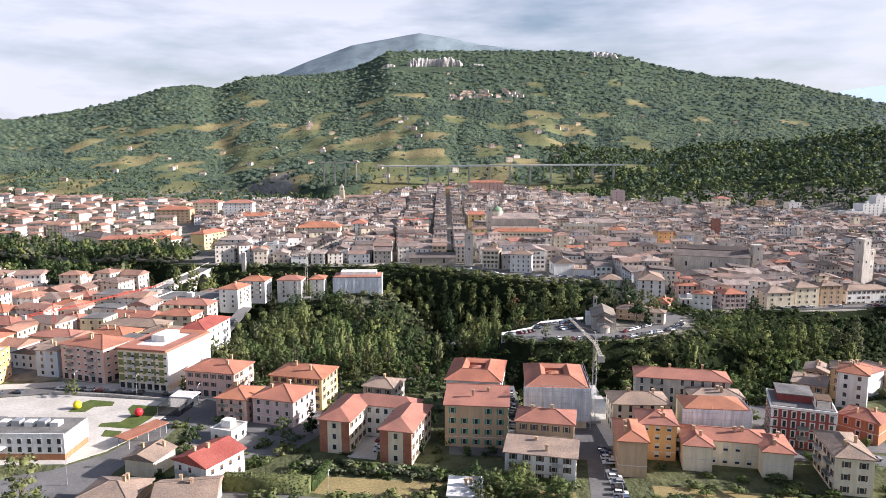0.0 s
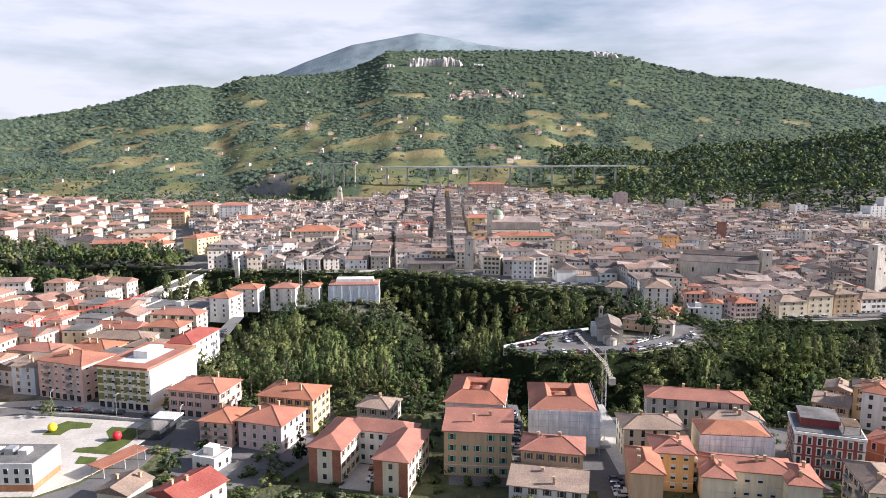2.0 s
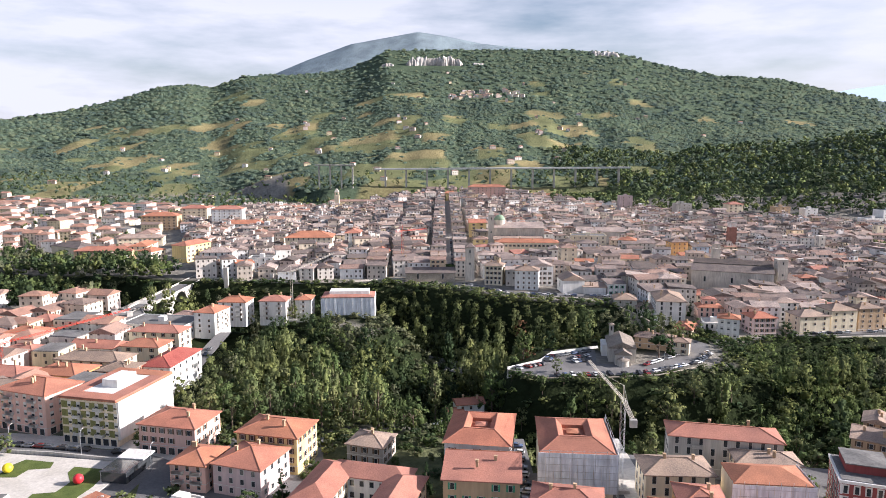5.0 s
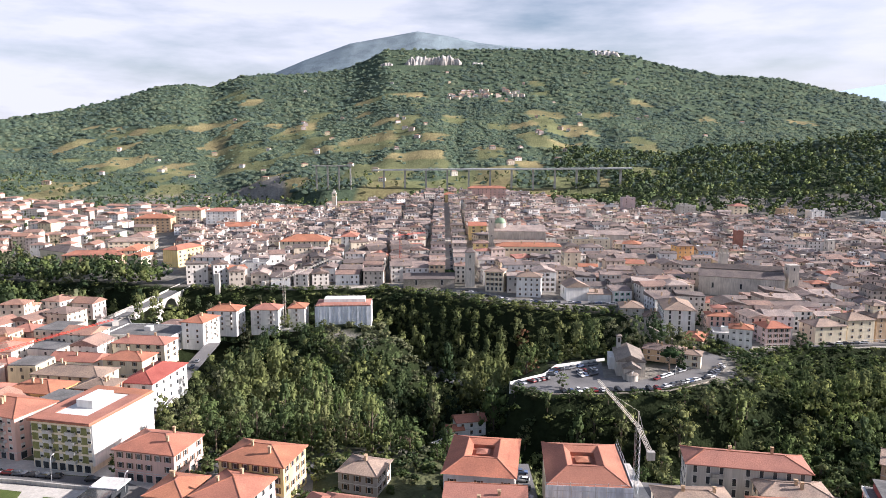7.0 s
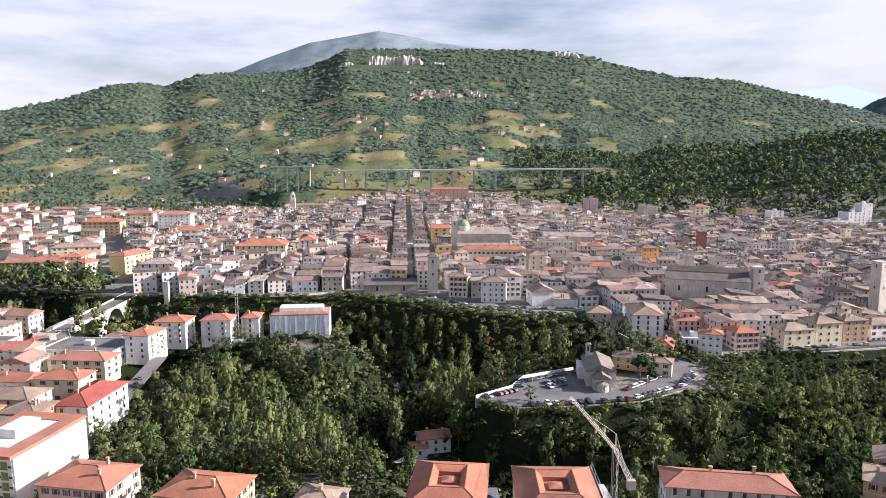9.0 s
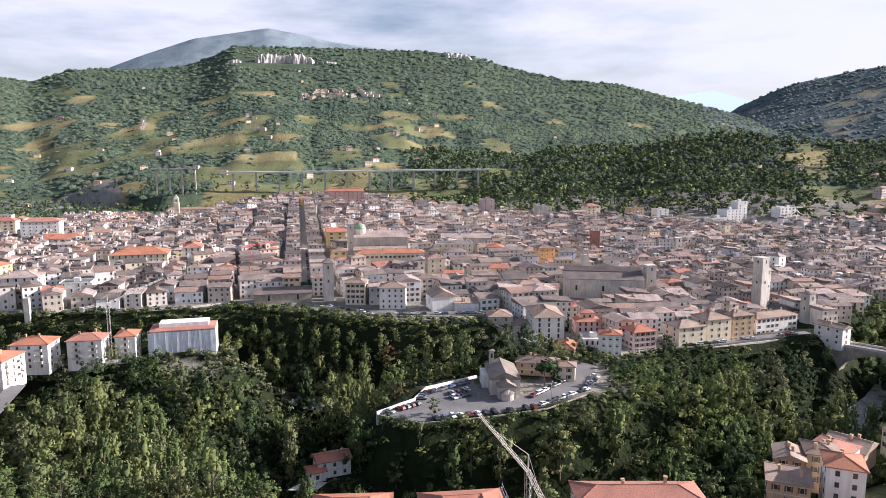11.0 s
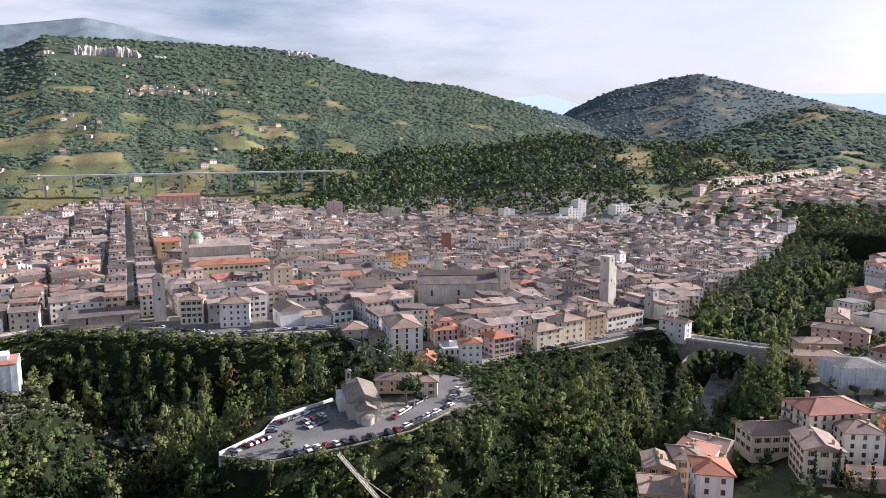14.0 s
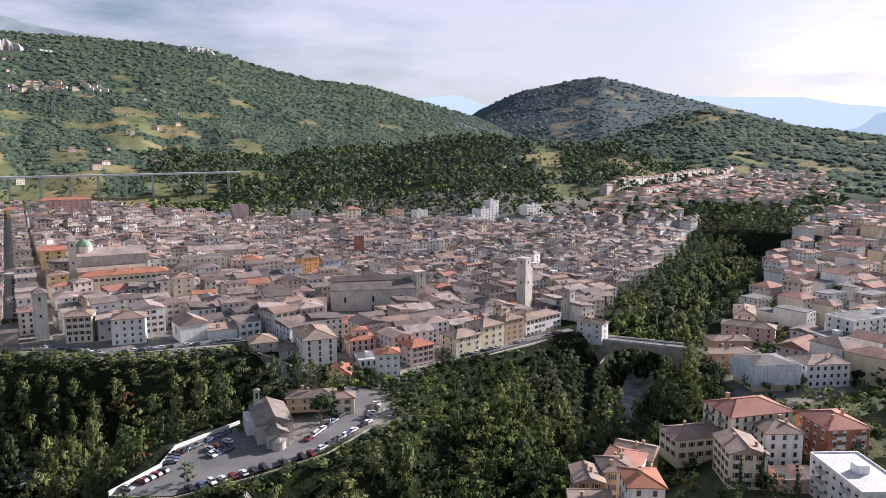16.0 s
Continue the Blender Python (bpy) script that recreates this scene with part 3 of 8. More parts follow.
def window_mesh(name, w, h, shutter, open_shutters, rim_wide=.1):
    """A window with frame, sill, recessed pane and shutters in one connected mesh, its back at y = 0, facing -y."""
    bm = bmesh.new()
    side = w * .5 if shutter and open_shutters else 0
    xs = [-w / 2 - rim_wide, -w / 2, w / 2, w / 2 + rim_wide]
    if side:
        xs = [-w / 2 - .1 - side] + xs + [w / 2 + .1 + side]
    half = h * .45 if shutter and not open_shutters else h * .5
    zs = [-.12, 0, half, h, h + rim_wide]
    grid = [[bm.verts.new((x, -.1, z)) for z in zs] for x in xs]
    mid = (len(xs) - 1) // 2
    panes = []
    for i in range(len(xs) - 1):
        for k in range(len(zs) - 1):
            f = bm.faces.new((grid[i][k], grid[i + 1][k], grid[i + 1][k + 1], grid[i][k + 1]))
            f.material_index = 0
            if side and i in (0, len(xs) - 2):
                f.material_index = 2
            if i == mid and k in (1, 2):
                f.material_index = 2 if (shutter and not open_shutters and k == 2) else 1
                if f.material_index == 1:
                    panes.append(f)
    rim = [e for e in bm.edges if len(e.link_faces) == 1]
    ex = bmesh.ops.extrude_edge_only(bm, edges=rim)
    for v in ex["geom"]:
        if isinstance(v, bmesh.types.BMVert):
            v.co.y = .02
    bmesh.ops.inset_region(bm, faces=panes, thickness=.05, depth=-.07)
    bmesh.ops.recalc_face_normals(bm, faces=bm.faces[:])
    me = bpy.data.meshes.new(name)
    bm.to_mesh(me)
    bm.free()
    for m in (M_SHUT_W, M_GLASS, shutter or M_SHUT_W):
        me.materials.append(m)
    return me


WIN = {
    "plain": window_mesh("window_plain", 1.1, 1.5, None, False),
    "brown": window_mesh("window_brown", 1.0, 1.5, M_SHUT_B, True),
    "green": window_mesh("window_green", 1.0, 1.6, M_SHUT_G, True),
    "blind": window_mesh("window_blind", 1.2, 1.5, M_SHUT_W, False),
    "dark": window_mesh("window_dark", 1.0, 1.4, M_SHUT_B, False),
    "shop": window_mesh("window_shop", 2.0, 2.2, None, False),
    "tall": window_mesh("window_tall", 1.0, 2.1, None, False),
    "trimmed": window_mesh("window_trimmed", 0.9, 2.0, None, False, .34),
}
rng = random.Random(7)


def facade_windows(root, w, d, z0, floors, storey, style, sides="flrb", ground_style=None, gap=3.0):
    """Windows as parts, floor by floor, on the named sides."""
    for s in sides:
        length = w if s in "fb" else d
        n = max(1, int((length - 1.2) / gap))
        for k in range(floors):
            for i in range(n):
                u = (i + 0.5) / n * (length - 1.0) - (length - 1.0) / 2
                z = z0 + k * storey + 1.0
                st = ground_style if (k == 0 and ground_style) else style
                if st is None or rng.random() < 0.05:
                    continue
                if st == "shop":
                    z = z0 + 0.3
                m = {"f": pose(u, -d / 2, z), "b": pose(u, d / 2, z, 0, 0, 180), "r": pose(w / 2, u, z, 0, 0, 90), "l": pose(-w / 2, u, z, 0, 0, -90)}[s]
                shared("window", WIN[st], root, m)


def balcony_mesh(width):
    """A balcony slab with a parapet on three sides, in one piece."""
    bm = box(-width / 2, width / 2, -1.2, 0.02, -0.15, 1.0)
    bm.faces.ensure_lookup_table()
    top = max(bm.faces, key=lambda f: f.calc_center_median().z)
    bmesh.ops.inset_region(bm, faces=[top], thickness=.08)
    for v in top.verts:
        v.co.z = 0.05
    me = bpy.data.meshes.new("balcony")
    bm.to_mesh(me)
    bm.free()
    me.materials.append(M_SHUT_W)
    return me


BALCONY = balcony_mesh(3.2)


def chimney_mesh():
    bm = box(-0.35, 0.35, -0.3, 0.3, -0.6, 1.0)
    add_box(bm, -0.48, 0.48, -0.42, 0.42, 1.0, 1.12)
    add_box(bm, -0.3, 0.3, -0.25, 0.25, 1.12, 1.35)
    add_box(bm, -0.48, 0.48, -0.42, 0.42, 1.35, 1.45)
    me = bpy.data.meshes.new("chimney")
    bm.to_mesh(me)
    bm.free()
    me.materials.append(M_TAN)
    return me


CHIMNEY = chimney_mesh()


def building(label, x, y, w, d, rot, z0, ze, wall, roof, kind="hip", rise=None, style="plain", ground_style=None, floors=None,
             balconies="", over=0.6, sides="", gap=3.0, name="apartment_building", category="building", chimneys=2, band=True):
    """A house with walls, a tiled or flat roof, windows, balconies and chimneys. ze: height of its eaves."""
    root = thing(name, pose(x, y, z0, 0, 0, rot), label, category)
    h = ze - z0
    floors = floors or max(1, round(h / 3.1))
    storey = h / floors
    part("wall", box(-w / 2, w / 2, -d / 2, d / 2, -2.5, h - 0.02), wall, root)
    if band and floors > 1:
        bm = bmesh.new()
        add_box(bm, -w / 2 - 0.06, w / 2 + 0.06, -d / 2 - 0.06, d / 2 + 0.06, storey - 0.12, storey + 0.06)
        part("string_course", bm, M_SHUT_W, root)
    rise = rise if rise is not None else min(w, d) * 0.19
    if kind == "flat":
        bm = bmesh.new()
        for a in ((-w / 2 - .1, w / 2 + .1, -d / 2 - .1, -d / 2 + .25), (-w / 2 - .1, w / 2 + .1, d / 2 - .25, d / 2 + .1),
                  (-w / 2 - .1, -w / 2 + .25, -d / 2 + .25, d / 2 - .25), (w / 2 - .25, w / 2 + .1, -d / 2 + .25, d / 2 - .25)):
            add_box(bm, *a, h, h + 0.55)
        part("parapet", bm, wall, root)
        part("roof", box(-w / 2 + .25, w / 2 - .25, -d / 2 + .25, d / 2 - .25, h - 0.02, h + 0.12), roof, root)
        part("stair_head", box(-1.8, 1.8, -1.5, 1.5, h + 0.12, h + 2.5), wall, root)
    else:
        v, f = roof_geometry(w, d, h + 0.28, rise, over, kind)
        ro = part("roof", bm_from(v, f), roof, root)
        bm = bmesh.new()
        if kind == "hip" and len(v) == 10:
            for a, b in ((4, 8), (5, 9), (6, 9), (7, 8)) if w >= d else ((4, 8), (5, 8), (6, 9), (7, 9)):
                add_beam(bm, v[a], v[b], 0.16)
            add_beam(bm, v[8], v[9], 0.18)
        elif len(v) == 10:
            add_beam(bm, v[8], v[9], 0.18)
        else:
            add_beam(bm, v[4], v[-1], 0.14)
        part("ridge_tiles", bm, roof, ro)
        for i in range(chimneys):
            ux, uy = rng.uniform(-.3, .3) * w, rng.uniform(-.3, .3) * d
            slope = 1 - max(abs(ux) / (w / 2 + over) if kind in ("hip", "pyramid") or w < d else 0, abs(uy) / (d / 2 + over) if w >= d or kind == "hip" else 0)
            top = h + 0.28 + rise * min(1, max(0, slope) * max(w, d) / min(w, d) if kind == "hip" else slope)
            shared("chimney", CHIMNEY, ro, pose(ux, uy, min(top, h + rise) + 0.1, 0, 0, 0))
    facade_windows(root, w, d, 0, floors, storey, style, sides or ("fr" if x < 30 else "fl"), ground_style, gap)
    for s in balconies:
        length = w if s in "fb" else d
        for k in range(1, floors):
            for u in ((-length * 0.25, length * 0.25) if length > 11 else (0,)):
                m = {"f": pose(u, -d / 2, k * storey + 0.2), "r": pose(w / 2, u, k * storey + 0.2, 0, 0, 90), "l": pose(-w / 2, u, k * storey + 0.2, 0, 0, -90)}[s]
                shared("balcony", BALCONY, root, m)
    return root


class Pile:
    """Many small solids gathered into one mesh."""

    def __init__(self):
        self.v, self.f, self.m = [], [], []

    def add(self, v, f, m, mi=0):
        k = len(self.v)
        self.v += [tuple(m @ Vector(p)) for p in v]
        self.f += [tuple(i + k for i in q) for q in f]
        self.m += [mi] * len(f)

    def mesh(self, name, mats):
        me = bpy.data.meshes.new(name)
        me.from_pydata(self.v, [], self.f)
        for m in mats:
            me.materials.append(m)
        me.polygons.foreach_set("material_index", np.array(self.m, np.int32))
        me.update()
        return me


def wall_faces(w, d, z0, z1):
    return ([(-w / 2, -d / 2, z0), (w / 2, -d / 2, z0), (w / 2, d / 2, z0), (-w / 2, d / 2, z0),
             (-w / 2, -d / 2, z1), (w / 2, -d / 2, z1), (w / 2, d / 2, z1), (-w / 2, d / 2, z1)],
            [(0, 1, 5, 4), (1, 2, 6, 5), (2, 3, 7, 6), (3, 0, 4, 7), (4, 5, 6, 7)])


def pane_faces(w, d, floors, storey, gap, rg, sides="frl"):
    """Small proud window boxes for a house seen from far away: front, right and left."""
    v, f = [], []
    for s in sides:
        length = w if s == "f" else d
        n = max(1, int((length - 1) / gap))
        for k in range(floors):
            for i in range(n):
                if rg.random() < 0.15:
                    continue
                u, z, a, b = (i + 0.5) / n * length - length / 2 + rg.uniform(-.2, .2), k * storey + 1.0, 0.55, 1.5
                o = len(v)
                q = {"f": lambda p, e: (p, -d / 2 - e), "r": lambda p, e: (w / 2 + e, p), "l": lambda p, e: (-w / 2 - e, -p)}[s]
                v += [(*q(u - a, .06), z), (*q(u + a, .06), z), (*q(u + a, .06), z + b), (*q(u - a, .06), z + b)]
                f.append((o, o + 1, o + 2, o + 3))
    return v, f

# ---------------------------------------------------------------- old town
def gz_at(x, y):
    return float(ground(x, y))


TOWN = [(-172, 520), (-141, 512), (-94, 507), (-61, 511), (-36, 522), (-10, 511), (19, 494), (46, 466), (84, 461), (113, 455), (122, 436), (150, 402), (190, 396),
        (240, 400), (280, 404), (330, 432), (380, 462), (440, 495), (530, 545), (620, 600), (700, 650), (640, 740), (500, 765), (400, 850), (280, 905), (160, 985),
        (60, 1050), (-60, 1040), (-130, 985), (-280, 1000), (-330, 900), (-270, 760), (-225, 640)]
clear_spots = []          # x, y, radius kept free of common houses


def hold(x, y, r):
    clear_spots.append((x, y, r))


def tower(label, x, y, s, z0, z1, material, belfry=None, cap="pyramid", caprise=1.5, rot=0, name="bell_tower"):
    """A square tower with openings near its top."""
    root = thing(name, pose(x, y, z0, 0, 0, rot), label, "tower")
    h = z1 - z0
    part("shaft", box(-s / 2, s / 2, -s / 2, s / 2, -3, h), material, root)
    bm = bmesh.new()
    add_box(bm, -s / 2 - .2, s / 2 + .2, -s / 2 - .2, s / 2 + .2, h, h + .35)
    part("cornice", bm, material, root)
    top = h + .35
    if belfry:
        k = s * 0.42
        bm = bmesh.new()
        for a in (-1, 1):
            for b in (-1, 1):
                add_box(bm, a * k * .8 - s * .1, a * k * .8 + s * .1, b * k * .8 - s * .1, b * k * .8 + s * .1, top, top + s * .55)
        add_box(bm, -s * .46, s * .46, -s * .46, s * .46, top + s * .55, top + s * .68)
        part("belfry", bm, belfry, root)
        top += s * .68
    else:
        for a in range(4):
            shared("window", WIN["tall"], root, pose(0, 0, 0, 0, 0, 90 * a) @ pose(0, -s / 2, h - 3.4))
            shared("window", WIN["plain"], root, pose(0, 0, 0, 0, 0, 90 * a) @ pose(0, -s / 2, h * 0.5))
    if cap == "pyramid":
        v, f = roof_geometry(s * (.85 if belfry else 1), s * (.85 if belfry else 1), top + .28, caprise, .35, "pyramid")
        part("roof", bm_from(v, f), M_OLDROOF_O if caprise < 4 else M_STONE, root)
    hold(x, y, s * 0.8)
    return root


def hall(label, x, y, w, d, rot, z0, ze, wall, roof, rise, kind="gable", name="church", n_win=0, buttress=False, door=False):
    """A long church or hall with tall windows and buttresses on its sides."""
    root = thing(name, pose(x, y, z0, 0, 0, rot), label, "church")
    h = ze - z0
    v, f = wall_faces(w, d, -3, h)
    if kind == "gable":
        v, f = v + [(-w / 2, 0, h + rise), (w / 2, 0, h + rise)], f[:4] + [(7, 4, 8), (5, 6, 9)]
    part("wall", bm_from(v, f), wall, root)
    v, f = roof_geometry(w, d, h + .28, rise, .5, kind)
    part("roof", bm_from(v, f), roof, root)
    for i in range(n_win):
        u = (i + .5) / n_win * w - w / 2
        for s, a in ((-1, 0), (1, 180)):
            shared("window", WIN["tall"], root, pose(u, s * d / 2, h * 0.45, 0, 0, a) @ Matrix.Diagonal((1.3, 1, 1.7, 1)))
            if buttress:
                part("buttress", box(u + w / n_win / 2 - .4, u + w / n_win / 2 + .4, min(s * d / 2, s * (d / 2 + 1)), max(s * d / 2, s * (d / 2 + 1)), -2, h * .95), wall, root)
    if door:
        bm = box(-1.6, 1.6, -d / 2 - .25, -d / 2 - .02, 0, 4.6)
        p = part("portal", bm, M_STONE, root)
        part("door", box(-1.1, 1.1, -d / 2 - .33, -d / 2 - .25, 0, 3.9), M_SHUT_B, p)
        v, f = roof_geometry(4.2, .5, 4.7, 1.0, .1, "gable")
        part("pediment", bm_from([(a, b - d / 2 - .25, c) for a, b, c in v], f), M_STONE, root)
    hold(x, y, min(w, d) * .6 + 3)
    for k in np.arange(-w / 2, w / 2 + 1, 7):
        hold(x + k * math.cos(radians(rot)), y + k * math.sin(radians(rot)), d * .55 + 4)
    return root


# the friars' church with its dome and two slim towers
hall("tall pale stone church nave with buttresses and pointed windows", 66, 648, 46, 18, -2, 17, 35, M_STONE, M_OLDROOF_O, 4.5, "gable", n_win=7, buttress=True)
hall("lower aisle of a stone church with red tiles", 66, 634.5, 42, 8, -2, 16, 26, M_STONE, M_OLDROOF_O, 2.2, "shed", "church_aisle")
tower("slim octagonal stone bell tower with pointed spire", 43, 640, 4.8, 16, 46, M_STONE, caprise=6)
tower("slim stone bell tower beside the church", 45, 658, 4.4, 16, 42, M_STONE, caprise=5)
dome = thing("dome", pose(51, 648, 36.5), "green copper dome over a church crossing", "dome")
bm = bmesh.new()
bmesh.ops.create_cone(bm, cap_ends=True, segments=16, radius1=5.2, radius2=5.2, depth=6, matrix=pose(0, 0, 2))
part("drum", bm, M_STONE, dome)
bm = bmesh.new()
bmesh.ops.create_uvsphere(bm, u_segments=20, v_segments=10, radius=5.1, matrix=pose(0, 0, 4.6))
bmesh.ops.delete(bm, geom=[v for v in bm.verts if v.co.z < 4.5], context="VERTS")
shell = part("shell", bm, M_COPPER, dome)
part("lantern", box(-.6, .6, -.6, .6, 9.3, 11.2), M_STONE, shell)
building("long cream convent wing with a red tiled roof", 70, 606, 52, 13, -3, 15, 27.5, M_CREAM, M_REDROOF_O, "hip", style="brown", floors=3, name="convent_wing", gap=3.2)
for k in range(5):
    hold(48 + 11 * k, 604, 13), hold(50 + 11 * k, 622, 8), hold(52 + 10 * k, 592, 6)

# the long white church front with its square tower
hall("long pale travertine church flank with flat cornice and portal", 199.5, 507, 52, 12, -20, 7, 20.5, M_STONE, M_OLDROOF_O, 3.0, "shed", "cathedral", n_win=3, door=True)
hall("raised nave of the travertine church with brown tiles", 204, 518, 50, 10, -20, 7, 24, M_STONE, M_OLDROOF_O, 2.6, "gable", "cathedral_nave")
tower("massive plain square stone tower", 231, 503, 6.6, 7, 29, M_STONE, cap="")
tower("slim pale bell tower with open belfry", 204, 548, 5.2, 8, 30, M_STONE, belfry=M_STONE, caprise=1.2)
tower("dark red brick civic tower with white belfry", 264, 664, 6.6, 12, 33, M_TOWERBRICK, belfry=M_WHITE, caprise=1.0)
tower("tall pale medieval square stone tower", 283, 460, 6.6, 7, 39, M_STONE, cap="", rot=20)
tower("narrower stone tower beside the tall tower", 291, 466, 4.6, 7, 31, M_STONE, cap="", rot=20)
tower("grey tower wrapped in scaffolding sheets", 289, 425, 5.6, 5, 23, M_GREY, caprise=1.0, rot=15)
tower("stone bell tower at the rim of the gorge", 19.5, 512, 6.2, 13, 36, M_STONE, caprise=3.0)
tower("slender cream bell tower with spire", -142, 972, 6.0, 18, 42, M_CREAM, belfry=M_CREAM, caprise=5.5)
tower("small cream bell tower with cap", -190, 955, 6.0, 18, 32, M_CREAM, caprise=2.0)
tower("stone tower house among the roofs", 332, 640, 6.0, 12, 28, M_STONE, cap="", rot=5)
tower("stone tower house with tiles", 160, 800, 6.0, 22, 40, M_STONE, rot=5)
tower("square cream tower house among roofs", 420, 700, 6.5, 14, 31, M_CREAM, rot=8)
tower("white octagonal chapel lantern", 372, 560, 9, 9, 22, M_WHITE, caprise=2.5, rot=20)
hall("old stone church with low brown tile roof at the rim", -8, 513, 34, 14, 2, 12, 19, M_STONE_D, M_OLDROOF_O, 3.0, "gable", n_win=2)
building("rounded corner house with pink ground floor", 36, 500, 12, 12, -14, 13, 26, M_CREAM, M_BROWNROOF, "hip", style="brown", ground_style="tall", name="corner_house", gap=2.6)
building("plain white house with small windows at the rim", 56, 484, 15, 12, -12, 13, 25.5, M_WHITE, M_BROWNROOF, "hip", style="dark", name="town_house", gap=3.4)
hall("pale baroque church front with lunette window", 83, 476, 14, 14, -85, 12, 21, M_WHITE, M_BROWNROOF, 3.5, "gable", n_win=1)
building("low white hall beside the church", 97, 471, 14, 8, -5, 11, 17, M_WHITE, M_BROWNROOF, "shed", rise=1.6, style=None, name="town_house")
building("large pale convent block with arched loggia", 131, 431, 16, 26, -10, 4, 18.5, M_WHITE, M_BROWNROOF, "hip", style="tall", name="convent", gap=4.0)
building("old stone apse building with brown tiles", 110, 446, 13, 15, -10, 6, 15, M_STONE, M_BROWNROOF, "hip", style="dark", name="convent_wing", gap=5.0)
building("lower convent wing in worn stone", 119, 436, 9, 12, -10, 4, 12, M_STONE, M_BROWNROOF, "hip", style="dark", name="convent_wing", gap=4.0)
building("brick-red pavilion with awnings and round windows", 152, 424, 13, 11, -10, 6, 15, M_PINK, M_REDROOF_O, "pyramid", style="tall", name="pavilion", gap=2.6)
building("square brick-red lookout house with tiles", 152, 425, 7, 6, -10, 15.5, 19, M_PINK, M_REDROOF_O, "pyramid", style="plain", name="lookout_house", gap=2.6, chimneys=0)
building("white terrace restaurant with flat roof", 149, 408, 12, 12, -14, 3, 10, M_WHITE, M_PAVE, "flat", style="tall", name="restaurant", gap=2.6)
building("tall pale house with red tiles at the rim", 150, 391, 10.5, 9, -22, 3, 16.5, M_WHITE, M_REDROOF_O, "hip", style="blind", name="town_house", gap=2.8)
building("low house with red tiles below the rampart", 128, 392, 9, 16, -30, 5, 11.5, M_CREAM, M_REDROOF_O, "hip", style="dark", name="cottage", gap=3.0)
building("pink house in the shade of the rampart", 170, 400, 13, 12, 5, 4, 15, M_LILAC, M_REDROOF_O, "hip", style="brown", name="town_house", gap=2.8)
building("pale yellow palazzo at the rim", 197, 402, 17, 13, 7, 4.5, 15.5, M_CREAM, M_BROWNROOF, "hip", style="dark", name="palazzo", gap=4.2)
building("cream palazzo with green shutters at the rim", 214, 405, 15, 13, 7, 4.5, 18, M_CREAM, M_BROWNROOF, "hip", style="dark", name="palazzo", gap=3.6)
building("tall ochre palazzo with tower room", 230, 408, 14, 13, 7, 4.5, 18.5, M_TAN, M_BROWNROOF, "hip", style="dark", name="palazzo", gap=3.4)
building("tower room on the ochre palazzo", 228, 410, 6, 6, 7, 18.8, 23.5, M_CREAM, M_BROWNROOF, "hip", style="plain", name="roof_room", gap=2.6, chimneys=0)
building("long white house with a regular row of windows", 258, 417, 30, 11, 10, 4.5, 14, M_WHITE, M_BROWNROOF, "hip", style="brown", name="palazzo", gap=3.0)
building("white house end-on at the bridge head", 279, 394, 8, 15, 20, 3.5, 12.5, M_WHITE, M_BROWNROOF, "gable", style="dark", name="town_house", gap=4.0)
for x, y, r in ((36, 500, 8), (56, 484, 9), (83, 476, 9), (97, 471, 8), (131, 431, 16), (110, 446, 10), (152, 424, 10), (149, 408, 9), (150, 391, 9), (170, 400, 9),
                (197, 402, 10), (214, 405, 10), (230, 408, 10), (258, 417, 9), (247, 414, 9), (270, 419, 9), (279, 394, 10), (128, 392, 9)):
    hold(x, y, r)

hold(176, 492, 12), hold(190, 486, 10), hold(166, 480, 9), hold(180, 476, 8)
